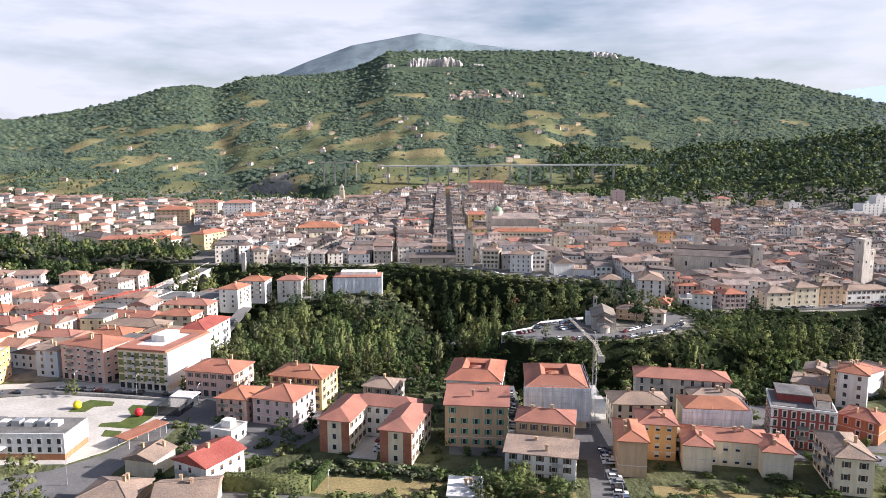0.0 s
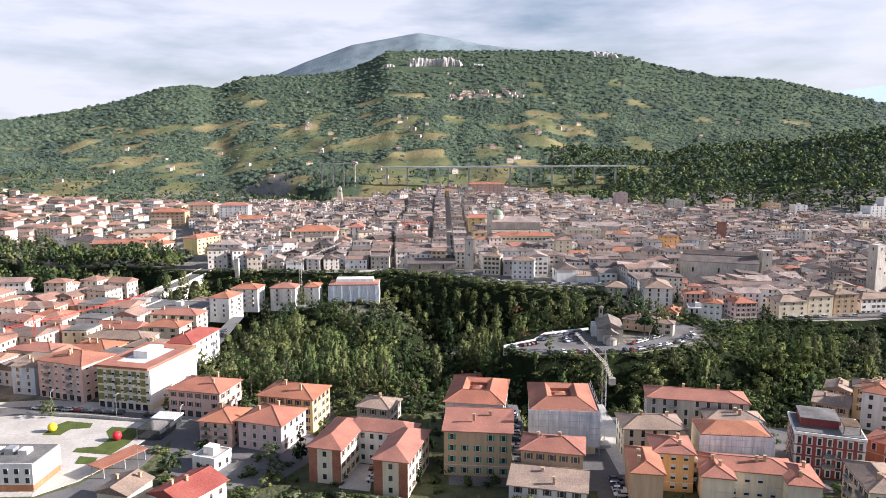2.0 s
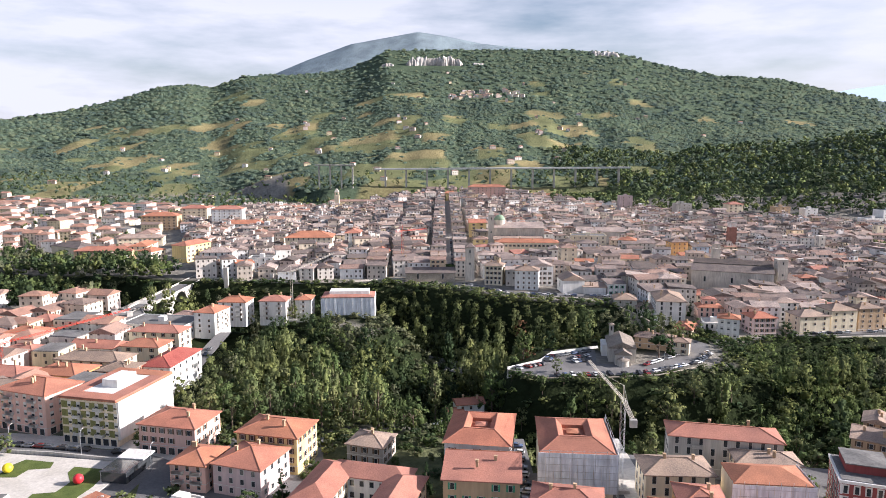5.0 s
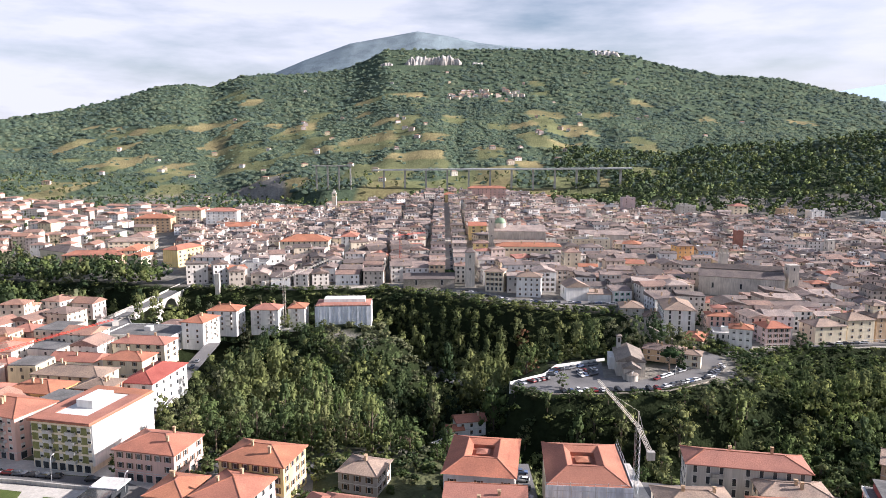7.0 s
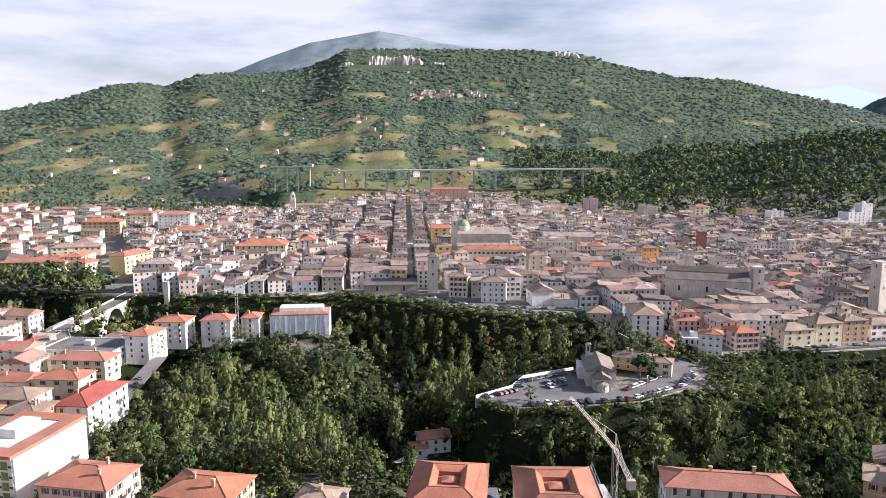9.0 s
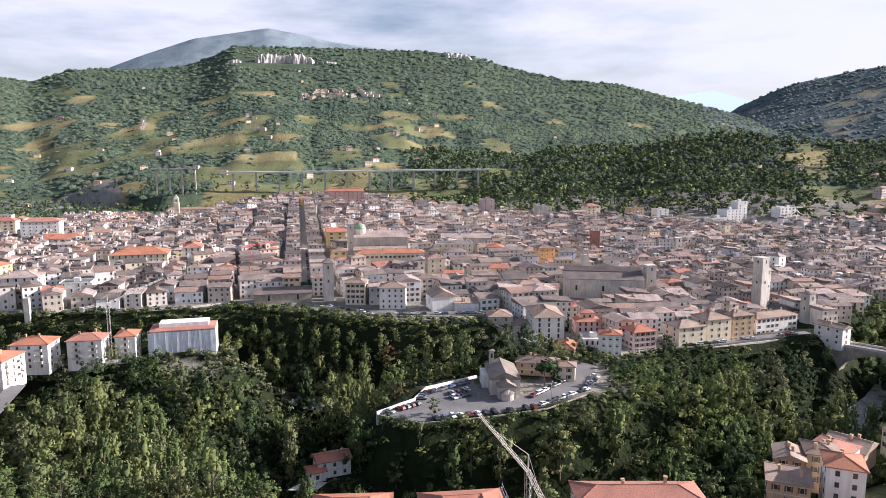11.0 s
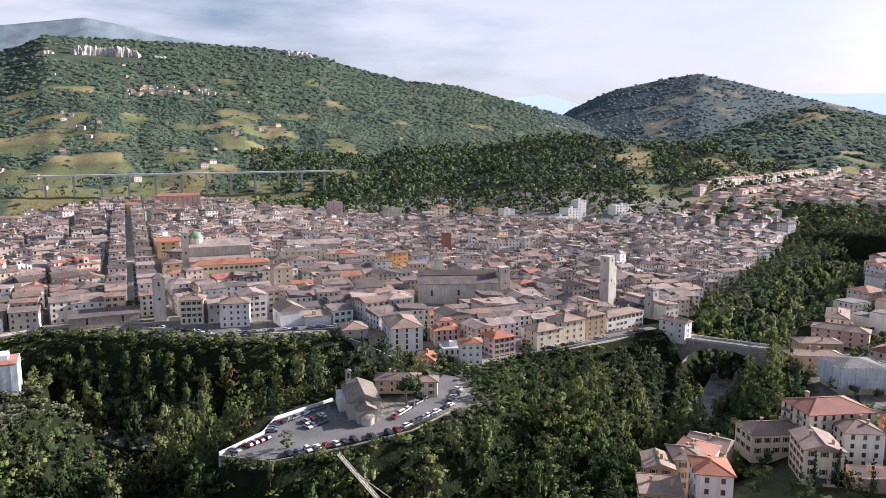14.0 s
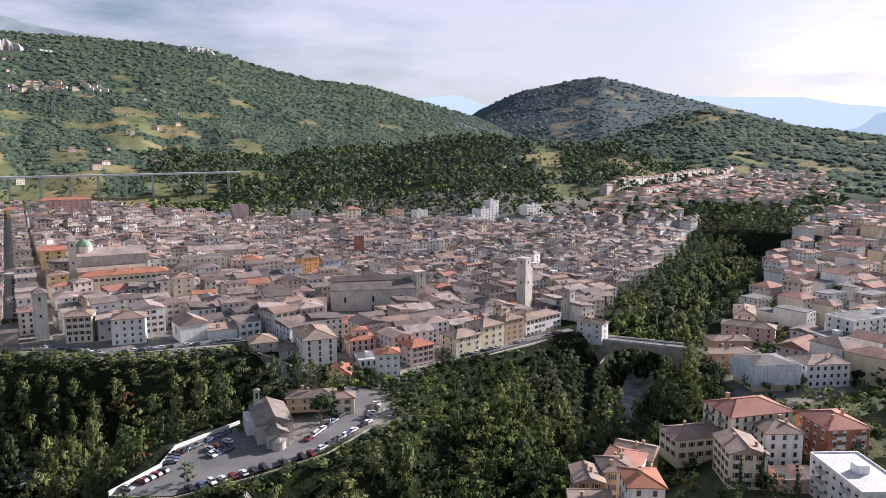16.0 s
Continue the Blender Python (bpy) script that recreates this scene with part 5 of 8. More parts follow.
FRONT = [  # x, y, w, d, rot, eaves, wall, roof, kind, style, ground style, balconies, label
    (11, 211, 19.6, 12, -6, 19.5, M_TAN, M_REDROOF_O, "shed", "green", None, "", "beige apartment house with green shutters"),
    (31, 198, 16.7, 11.1, -12, 19.0, M_TAN, M_REDROOF_O, "hip", "brown", None, "", "beige apartment house with low tiled roof"),
    (28, 186, 19.7, 8.5, -13, 14.0, M_WHITE, M_BROWNROOF, "shed", "brown", None, "f", "white two-storey house with grey-brown lean-to roof"),
    (55, 193, 8.0, 16.4, -9, 16.6, M_TAN, M_REDROOF_O, "hip", None, None, "", "tan blind-fronted apartment house"),
    (65, 202, 11, 12, -9, 17.0, M_ORANGE, M_REDROOF_O, "hip", "blind", None, "r", "orange apartment house with loggias"),
    (85, 238, 31.7, 11, -12, 18.5, M_GREY, M_REDROOF_O, "hip", "tall", None, "f", "long grey railway-side house with open galleries"),
    (65, 221, 18.4, 12, -3, 16.0, M_CREAM, M_BROWNROOF, "hip", "tall", None, "", "cream house with grey-brown tiles and tall windows"),
    (93, 227, 17.2, 9, -8, 15.5, M_CREAM, M_BROWNROOF, "hip", "brown", None, "", "house with worn brown tiles"),
    (84, 197, 24.4, 10, -12, 13.6, M_CREAM, M_REDROOF_O, "hip", "blind", None, "", "long pale yellow house with bright orange tiles"),
    (75, 195, 8, 13, -12, 13.6, M_CREAM, M_REDROOF_O, "hip", None, None, "", "projecting end of the yellow house"),
    (96, 190.5, 8, 13, -12, 13.6, M_CREAM, M_REDROOF_O, "hip", None, None, "", "projecting end of the yellow house beside the red palace"),
    (137, 214, 12, 11, -50, 13.0, M_TERRA, M_REDROOF_O, "hip", "trimmed", None, "", "small terracotta and white villa with red tiles"),
    (112, 183, 9.5, 18, -12, 16.5, M_CREAM, M_BROWNROOF, "hip", "brown", None, "l", "pale apartment house with brown tiles and balconies"),
    (164, 262, 11, 14, -60, 13.0, M_WHITE, M_REDROOF_O, "hip", "brown", None, "", "white farmhouse with red tiles above the gorge"),
    (176, 268, 12, 12, -60, 10.5, M_TAN, M_BROWNROOF, "gable", "brown", None, "", "old stone farmhouse wing"),
    (-51, 245, 20, 14.3, -14, 17.5, M_YELLOW, M_REDROOF_O, "hip", "brown", None, "", "bright yellow apartment house with red tiles"),
    (-86, 257, 20.2, 15, -13, 15.5, M_PINK, M_REDROOF_O, "hip", "brown", "shop", "", "rose apartment house with red tiles"),
    (-71, 232, 11.1, 13, -11, 14.0, M_PINK, M_REDROOF_O, "hip", "dark", None, "f", "old rose house with orange tiles"),
    (-55, 230, 15.5, 15.5, -18, 14.8, M_LILAC, M_REDROOF_O, "hip", "plain", None, "", "mauve apartment house with orange tiles"),
    (-22, 248, 12.1, 11, -17, 12.0, M_GREY, M_BROWNROOF, "hip", "brown", None, "", "small worn house with brown tiles"),
    (-142, 275, 22.3, 15.6, -20, 20.3, M_PINK, M_REDROOF_O, "hip", "blind", "shop", "f", "salmon apartment house with balconies"),
    (-161, 279, 10, 12, -10, 17.0, M_BLUE, M_BROWNROOF, "shed", "plain", None, "", "pale blue apartment house"),
    (-182, 266, 11, 16, 10, 18.0, M_ORANGE, M_WHITEROOF, "flat", "blind", None, "", "orange apartment house with white attic"),
    (-66, 185, 12.3, 14.2, -28, 13.0, M_WHITE, M_DARKRED, "gable", "dark", None, "f", "white villa with dark red roof and dormers"),
    (-85, 190, 9.4, 10, -14, 11.0, M_CREAM, M_BROWNROOF, "gable", None, None, "", "small cream house with brown tiles"),
    (-85, 168, 14, 12, -5, 11.0, M_TAN, M_BROWNROOF, "hip", None, None, "", "old low farmhouse with lichened tiles"),
    (-66, 168, 15, 12, 10, 11.0, M_CREAM, M_BROWNROOF, "gable", None, None, "", "old farmhouse with lichened tiles"),
    (-69, 212, 8, 8, -20, 10.0, M_WHITE, M_PAVE, "flat", "plain", None, "", "low white house with roof terrace"),
    (6, 172, 8.5, 7, -5, 9.0, M_WHITE, M_WHITEROOF, "shed", None, None, "", "small white shed with pale roof"),
    # behind the avenue
    (-114, 322, 13.1, 26, -8, 16.0, M_WHITE, M_DARKRED, "hip", "plain", None, "", "long white house with bright red roof"),
    (-128, 306, 13, 12, -8, 17.0, M_BRICK, M_BROWNROOF, "hip", "dark", None, "", "brick house with round stair tower"),
    (-150, 306, 20, 14, -12, 16.0, M_ORANGE, M_REDROOF_O, "hip", "brown", None, "", "orange house with orange tiles"),
    (-178, 312, 22, 12, -12, 13.5, M_CREAM, M_REDROOF_O, "hip", "brown", None, "", "cream house with red tiles"),
    (-150, 330, 30, 13, -10, 14.0, M_CREAM, M_BROWNROOF, "hip", "dark", None, "", "long house with dark tiles"),
    (-135, 347, 18, 12, -8, 15.0, M_CREAM, M_REDROOF_O, "hip", "brown", None, "", "cream house with orange tiles"),
    (-160, 352, 22, 12, -8, 13.0, M_WHITE, M_REDROOF_O, "gable", "dark", None, "", "pale workshop with orange tiles"),
    (-190, 345, 18, 12, -10, 13.0, M_PINK, M_REDROOF_O, "hip", "dark", None, "", "rose house with red tiles"),
    (-215, 330, 20, 14, -10, 15.0, M_CREAM, M_REDROOF_O, "hip", "brown", None, "", "cream apartment house with red tiles"),
    (-205, 300, 18, 13, -10, 15.5, M_YELLOW, M_REDROOF_O, "hip", "brown", None, "", "yellow apartment house with red tiles"),
    (-235, 300, 18, 13, -10, 16.5, M_CREAM, M_REDROOF_O, "hip", "brown", None, "", "cream apartment house with orange tiles"),
    (-140, 374, 26, 12, -8, 14.5, M_CREAM, M_REDROOF_O, "hip", "brown", None, "", "long cream house with orange tiles"),
    (-205, 372, 18, 14, -8, 14.0, M_WHITE, M_REDROOF_O, "hip", "dark", None, "", "white house with brown tiles"),
    (-232, 352, 18, 14, -8, 16.0, M_WHITE, M_REDROOF_O, "hip", "dark", None, "f", "white apartment house with pink roof"),
    (-262, 345, 22, 14, -8, 17.0, M_YELLOW, M_REDROOF_O, "hip", "brown", None, "", "long yellow house with orange tiles"),
    (-252, 385, 24, 15, -8, 16.0, M_WHITE, M_REDROOF_O, "hip", "dark", None, "f", "white apartment house with terraces"),
    (-212, 402, 14, 13, -8, 13.0, M_PINK, M_REDROOF_O, "hip", "dark", None, "", "pink villa among trees"),
    (-290, 392, 22, 15, -8, 15.0, M_CREAM, M_REDROOF_O, "hip", "brown", None, "", "cream apartment house with red tiles"),
    (-150, 402, 36, 22, -8, 12.0, M_WHITE, M_FLATROOF, "flat", "plain", None, "", "grey and white modern school with ribbon windows"),
    (-176, 420, 34, 16, -60, 10.0, M_CONC, M_FLATROOF, "flat", "plain", None, "", "low concrete depot with saw-tooth roof"),
    (-124, 404, 12, 16, -12, 17.5, M_WHITE, M_REDROOF_O, "hip", "dark", None, "r", "white apartment house with balconies"),
    (-118, 428, 16, 13, -5, 17.5, M_WHITE, M_REDROOF_O, "hip", "dark", None, "f", "white apartment house with terracotta roof edges"),
    (-96, 430, 15, 12, -2, 17.5, M_WHITE, M_REDROOF_O, "hip", "dark", None, "f", "white apartment house beside the crane"),
    (-80, 436, 9, 12, 0, 17.0, M_WHITE, M_REDROOF_O, "hip", "dark", None, "f", "narrow white apartment house"),
    # east bank
    (149.5, 242, 9.5, 11.1, -34, 19.0, M_WHITE, M_REDROOF_O, "hip", "plain", None, "", "white house with red tiles above the gorge"),
    (145, 258, 8, 10, -34, 14.5, M_TAN, M_BROWNROOF, "gable", "brown", None, "", "old stone house with worn tiles"),
    (155, 257, 9, 10, -30, 15.5, M_TAN, M_BROWNROOF, "hip", "brown", None, "", "patched old house with several tiled roofs"),
    (137, 248, 11, 8, -34, 12.5, M_TAN, M_BROWNROOF, "shed", "brown", None, "", "low house beside a round pool"),
    (217, 257, 23, 15, -18, 20.5, M_CREAM, M_REDROOF_O, "hip", "tall", None, "fl", "long cream apartment block with red tiles and balconies"),
    (231, 236, 14, 16, -25, 20.0, M_BRICK, M_REDROOF_O, "hip", "blind", None, "f", "orange brick apartment house with red tiles"),
    (195, 244, 11, 14, -35, 17.0, M_CREAM, M_BROWNROOF, "gable", "brown", None, "", "tall pale pink house with brown tiles"),
    (200, 264, 20, 11, -20, 13.0, M_CREAM, M_BROWNROOF, "hip", "brown", None, "", "old cream house with patched tiles"),
    (216, 246, 12, 12, -30, 17.5, M_WHITE, M_BROWNROOF, "hip", "plain", None, "", "white house with brown tiles"),
    (205, 214, 14, 24, -30, 18.0, M_WHITE, M_WHITEROOF, "flat", "blind", None, "fl", "white and blue balconied apartment block"),
    (205, 232, 12, 9, -30, 10.0, M_PINK, M_PAVE, "flat", None, None, "", "low house with pink roof terrace"),
    (172, 214, 16, 12, -30, 12.0, M_WHITE, M_WHITEROOF, "flat", None, None, "", "low building with pale flat roof"),
    (304, 282, 20, 14, -25, 16.0, M_WHITE, M_BROWNROOF, "hip", "plain", None, "", "white house with grey tiles"),
    (290, 318, 24, 9, -30, 13.0, M_PINK, M_BROWNROOF, "hip", "dark", None, "", "row of old pink houses at the bridge"),
    (309, 330, 20, 10, -30, 13.5, M_TAN, M_BROWNROOF, "hip", "dark", None, "", "row of old houses with brown tiles"),
    (340, 340, 26, 11, -60, 14.0, M_PINK, M_BROWNROOF, "hip", "dark", None, "", "street row of old houses"),
    (365, 360, 28, 11, 35, 15.0, M_CREAM, M_REDROOF_O, "hip", "dark", None, "", "street row of faded houses"),
    (392, 300, 60, 16, -10, 22.0, M_WHITE, M_FLATROOF, "flat", "plain", None, "f", "big white modern apartment block"),
    (352, 300, 18, 14, -20, 16.0, M_WHITE, M_FLATROOF, "flat", "plain", None, "f", "white apartment house with roof terrace"),
]
for x, y, w, d, rot, ze, wall, roof, kind, style, gstyle, balc, label in FRONT:
    near = y < 300
    if x > 240 and roof == M_REDROOF_O and int(x + y) % 3:
        roof = M_BROWNROOF
    building(label, x, y, w, d, rot, G, ze, wall, roof, kind, style=style, ground_style=gstyle, balconies=balc, name="apartment_house",
             gap=3.1 if near else 4.8)
    hold(x, y, max(w, d) * .55)

# U-shaped house: two wings and a cross bar
u_house = thing("u_shaped_house", pose(-22, 205, G, 0, 0, -14), "U-shaped house of white and brick-red panels with orange tiles", "building")
for cx, cy, w, d, ns in ((-9.8, 4.2, 9.8, 22, "frl"), (10.8, 1.2, 9.7, 22, "frl"), (0.4, 12.0, 12, 8, "f")):
    part("wall", box(cx - w / 2, cx + w / 2, cy - d / 2, cy + d / 2, -2, 10.4), M_WHITE if w > 11 else M_CREAM, u_house)
    v, f = roof_geometry(w + (10 if w > 11 else 0), d, 10.7, 2.3, .7, "hip")
    part("roof", bm_from([(a + cx, b + cy, c) for a, b, c in v], f), M_REDROOF_O, u_house)
    if w < 11:
        for s in (-1, 1):
            part("brick_panel", box(cx + s * 3.6 - 1.3, cx + s * 3.6 + 1.3, cy - d / 2 - .06, cy - d / 2 + .1, 0, 10.2), M_BRICK, u_house)
    for k in range(3):
        for i in range(1 if w < 11 else 4):
            shared("window", WIN["plain"], u_house, pose(cx + (0 if w < 11 else (i - 1.5) * 2.8), cy - d / 2, k * 3.4 + 1.3))
        if w < 11:
            for i in range(6):
                shared("window", WIN["brown"], u_house, pose(cx + w / 2, cy - d / 2 + 2 + i * 3.5, k * 3.4 + 1.3, 0, 0, 90))
                shared("window", WIN["brown"], u_house, pose(cx - w / 2, cy - d / 2 + 2 + i * 3.5, k * 3.4 + 1.3, 0, 0, -90))

# green and white block with roof terrace
g_house = thing("apartment_house", pose(-113, 272, G, 0, 0, -13), "six-storey house tiled in olive green with balconies and scaffolded white side", "building")
part("wall", box(-10.5, 10.5, -14.8, 14.8, -2, 15.6), M_CREAM, g_house)
for k in range(1, 5):
    for i in range(6):
        part("green_panel", box(-10.3 + i * 3.5, -7.9 + i * 3.5, -14.88, -14.75, k * 3.0 + .3, k * 3.0 + 2.6), M_GREENW, g_house)
        shared("window", WIN["blind"], g_house, pose(-7.2 + i * 3.5, -14.8, k * 3.0 + .9))
    for u in (-4, 4):
        shared("balcony", BALCONY, g_house, pose(u, -14.8, k * 3.0 + .2))
for i in range(7):
    shared("window", WIN["shop"], g_house, pose(-9 + i * 3, -14.8, .3))
part("white_sheeting", box(10.55, 11.4, -14.6, 14.6, 2.5, 15.4), M_WHITE, g_house)
v, f = roof_geometry(21, 29.6, 15.9, 1.6, .8, "hip")
part("roof_skirt", bm_from(v[:8], f[:5] + [(4, 5, 6, 7)]), M_REDROOF_O, g_house)
for a in ((-11, 11, -15.3, -10), (-11, -6, -10, 10), (6, 11, -10, 10), (-11, 11, 10, 15.3)):
    part("tiled_slope", box(*a, 15.9, 16.4), M_REDROOF_O, g_house)
part("roof_terrace", box(-6, 6, -10, 10, 15.9, 16.15), M_WHITEROOF, g_house)
part("roof_room", box(-3, 3, -4, 6, 16.15, 18.8), M_WHITE, g_house)
hold(-113, 272, 18)

# red palace with white window frames
red = thing("red_palace", pose(114, 211, G, 0, 0, -20), "dark red palace with white trim, arched windows and roof terraces", "building")
part("wall", box(-9, 9, -8, 8, -2, 13), M_REDW, red)
part("cornice", box(-9.3, 9.3, -8.3, 8.3, 12.4, 13.2), M_WHITE, red)
for s in (-1, 1):
    for k in range(4):
        part("quoin", box(s * 8.75 - .3, s * 8.75 + .3, -8.12, -7.9, k * 3.1 + .2, k * 3.1 + 2.9), M_WHITE, red)
for k in range(4):
    for i in range(7):
        shared("window", WIN["trimmed"], red, pose(-7.8 + i * 2.6, -8, k * 3.1 + .5))
    for i in range(5):
        shared("window", WIN["trimmed"], red, pose(-9, -6 + i * 3, k * 3.1 + .5, 0, 0, -90))
for k in (1, 2):
    shared("balcony", BALCONY, red, pose(0, -8.1, k * 3.1 + .3))
part("roof", box(-8.8, 8.8, -7.8, 7.8, 13.2, 13.4), M_FLATROOF, red)
part("attic", box(-7, 3, -3, 7, 13.4, 15.6), M_REDW, red)
part("attic_roof", bm_from([(a - 2, b + 2, c) for a, b, c in roof_geometry(10, 10, 15.9, .5, .3, "hip")[0]], roof_geometry(10, 10, 15.9, .5, .3, "hip")[1]), M_FLATROOF, red)
part("pergola", box(3.5, 8, -6, 0, 15.6, 15.8), M_SHUT_B, red)
for a in (3.7, 7.8):
    for b in (-5.8, -.2):
        part("post", box(a - .1, a + .1, b - .1, b + .1, 13.4, 15.6), M_SHUT_B, red)
hold(114, 211, 12)


def court_roof(root, w, d, h, roof):
    """A hipped roof round a small open court, with a low lantern roof in the court."""
    a, b, cw, cd = w / 2 + .6, d / 2 + .6, w * .16, d * .15
    o = [(-a, -b, h), (a, -b, h), (a, b, h), (-a, b, h)]
    r1 = [(-w * .24, -d * .26, h + 2.3), (w * .24, -d * .26, h + 2.3), (w * .24, d * .26, h + 2.3), (-w * .24, d * .26, h + 2.3)]
    r2 = [(-cw, -cd, h + 1.5), (cw, -cd, h + 1.5), (cw, cd, h + 1.5), (-cw, cd, h + 1.5)]
    r3 = [(p, q, h + .35) for p, q, _ in r2]
    v = o + r1 + r2 + r3
    f = [(k + e, (k + 1) % 4 + e, (k + 1) % 4 + e + 4, k + e + 4) for e in (0, 4, 8) for k in range(4)]
    ro = part("roof", bm_from(v, f + [(0, 3, 2, 1), (12, 13, 14, 15)]), roof, root)
    lv, lf = roof_geometry(cw * 1.2, cd * 1.0, h + .9, .5, .1, "hip")
    part("court_roof", bm_from([(p, q + cd * .2, s) for p, q, s in lv], lf), roof, ro)
    bm = bmesh.new()
    for k in range(4):
        add_beam(bm, o[k], r1[k], .15), add_beam(bm, r1[k], r1[(k + 1) % 4], .15)
    part("ridge_tiles", bm, roof, ro)


def scaffold_house(label, x, y, w, d, rot, ze, roof, court=True, frame_right=True):
    """A house wrapped in white netting over a steel scaffold."""
    root = thing("scaffolded_house", pose(x, y, G, 0, 0, rot), label, "building")
    h = ze - G
    part("wall", box(-w / 2, w / 2, -d / 2, d / 2, -2, h), M_CREAM, root)
    a, b = w / 2 + .5, d / 2 + .5
    if court:
        court_roof(root, w, d, h, roof)
    else:
        v, f = roof_geometry(w, d, h + .28, 2.2, .3, "hip")
        part("roof", bm_from(v, f), roof, root)
    n = 10
    for i in range(n):
        u0, u1 = -w / 2 - .9 + (w + 1.8) * i / n, -w / 2 - .9 + (w + 1.8) * (i + 1) / n - .06
        s = .07 * (i % 2)
        part("net_sheet", box(u0, u1, -d / 2 - 1.15 - s, -d / 2 - 1.08 - s, 2.8, h + .3), M_NET, root)
    for s in (-1, 1):
        if s > 0 or not frame_right:
            part("net_sheet", box(s * (w / 2 + .95) - .03, s * (w / 2 + .95) + .03, -d / 2 - 1, d / 2 + 1, 2.8, h + .3), M_NET, root)
    for i in range(8):
        u = -w / 2 - 1 + (w + 2) * i / 7
        part("standard", box(u - .05, u + .05, -d / 2 - 1.35, -d / 2 - 1.25, 0, h + 1.4), M_STEEL, root)
    for k in range(int(h / 2) + 1):
        part("ledger", box(-w / 2 - 1, w / 2 + 1, -d / 2 - 1.36, -d / 2 - 1.28, 1.0 + 2 * k, 1.06 + 2 * k), M_STEEL, root)
        part("ledger", box(w / 2 + 1.2, w / 2 + 1.28, -d / 2 - 1.3, d / 2 + 1, 1.0 + 2 * k, 1.06 + 2 * k), M_STEEL, root)
    for i in range(6):
        q = -d / 2 - 1 + (d + 2) * i / 5
        part("standard", box(w / 2 + 1.2, w / 2 + 1.3, q - .05, q + .05, 0, h + 1.4), M_STEEL, root)
    hold(x, y, max(w, d) * .6)
    return root


tall = thing("apartment_house", pose(12, 235, G, 0, 0, -9), "tall pale apartment house with red tiles round a court", "building")
part("wall", box(-9.2, 9.2, -11.9, 11.9, -2, 15.3), M_WHITE, tall)
part("string_course", box(-9.3, 9.3, -12, 12, 7.2, 7.5), M_SHUT_W, tall)
court_roof(tall, 18.5, 23.8, 15.4, M_REDROOF_O)
facade_windows(tall, 18.4, 23.8, 0, 4, 3.8, "brown", "fr", None, 3.4)
hold(12, 235, 13)
scaffold_house("large house with inner court wrapped in pale blue scaffold netting", 39, 233, 20, 25, -5, 20.0, M_REDROOF_O)
scaffold_house("house with orange tiles wrapped in white scaffold netting", 86, 212, 19, 11.5, -6, 17.8, M_REDROOF_O, court=False)
scaffold_house("white house behind sheeted scaffolding on the east bank", 281, 292, 19, 16, -25, 17.0, M_FLATROOF, court=False, frame_right=False)

# white building in scaffold sheets above the gorge
wn_house = thing("scaffolded_house", pose(-55, 442, 4, 0, 0, 3), "white apartment block in translucent scaffold sheets above the gorge", "building")
part("wall", box(-15, 15, -8, 8, -3, 13.6), M_GREY, wn_house)
# white slab on the grey wall puts the sunlit right face into colour
part("right_side", box(15.02, 15.5, -8.4, 8.4, -1, 14), M_WHITE, wn_house)
v, f = roof_geometry(30, 16, 14, 1.6, .4, "hip")
part("roof", bm_from(v, f), M_REDROOF_O, wn_house)
part("roof_room", box(-11, 12, -4, 5, 14, 16.6), M_WHITE, wn_house)
for i in range(12):
    u = -15.6 + 2.6 * i
    part("net_sheet", box(u + .05, u + 2.5, -9.1 - .1 * (i % 2), -9.0 - .1 * (i % 2), .5, 13.4), M_NET, wn_house)
    part("standard", box(u - .05, u + .05, -9.3, -9.2, -3, 15), M_STEEL, wn_house)
for k in range(5):
    for i in range(9):
        shared("window", WIN["brown"], wn_house, pose(-13 + 3.25 * i, -8.0, 2.6 * k + .5))
hold(-55, 442, 18)

# school
school = thing("school", pose(-126.3, 202.5, G, 0, 0, -1), "white two-storey school with orange plinth and grey flat roof", "building")
part("wall", box(-13.5, 13.5, -6.8, 6.8, 2.2, 8), M_WHITE, school)
part("plinth", box(-13.3, 13.3, -6.6, 6.6, -1, 2.2), M_TERRA, school)
part("roof", box(-13.2, 13.2, -6.5, 6.5, 8, 8.25), M_FLATROOF, school)
part("parapet", box(-13.5, 13.5, -6.8, -6.5, 8, 8.5), M_WHITE, school)
for k in (0, 1):
    for i in range(9):
        shared("window", WIN["plain"], school, pose(-12 + 3 * i, -6.8, 2.8 + 2.6 * k))
for i in range(5):
    ob = part("roof_unit", box(-10 + 4 * i, -7.4 + 4 * i, -1, 2, 8.25, 9.6 + .4 * (i % 2)), M_STEEL if i % 2 else M_WHITE, school)
part("canopy", box(-9, -4, -13, -6.9, 4.2, 4.5), M_WHITEROOF, school)
for u in (-8.6, -4.4):
    part("post", box(u - .1, u + .1, -12.8, -12.6, -.3, 4.2), M_STEEL, school)
part("rear_wing", box(-40, -13.6, -2, 9, -1, 7), M_WHITE, school)
part("rear_wing_roof", box(-40.2, -13.6, -2.2, 9.2, 7, 7.4), M_FLATROOF, school)
hold(-129, 205, 18), hold(-160, 208, 16)
gym = thing("glass_pavilion", pose(-95, 237.5, G, 0, 0, -8), "low glazed pavilion with pale roof by the street", "pavilion")
part("wall", box(-4, 4, -7, 7, 0, 3.4), M_GLASS, gym)
part("roof", box(-4.4, 4.4, 1.5, 8, 3.4, 3.9), M_WHITEROOF, gym)
part("glass_roof", box(-4.2, 4.2, -7.4, 1.5, 3.4, 3.62), M_GLASS, gym)
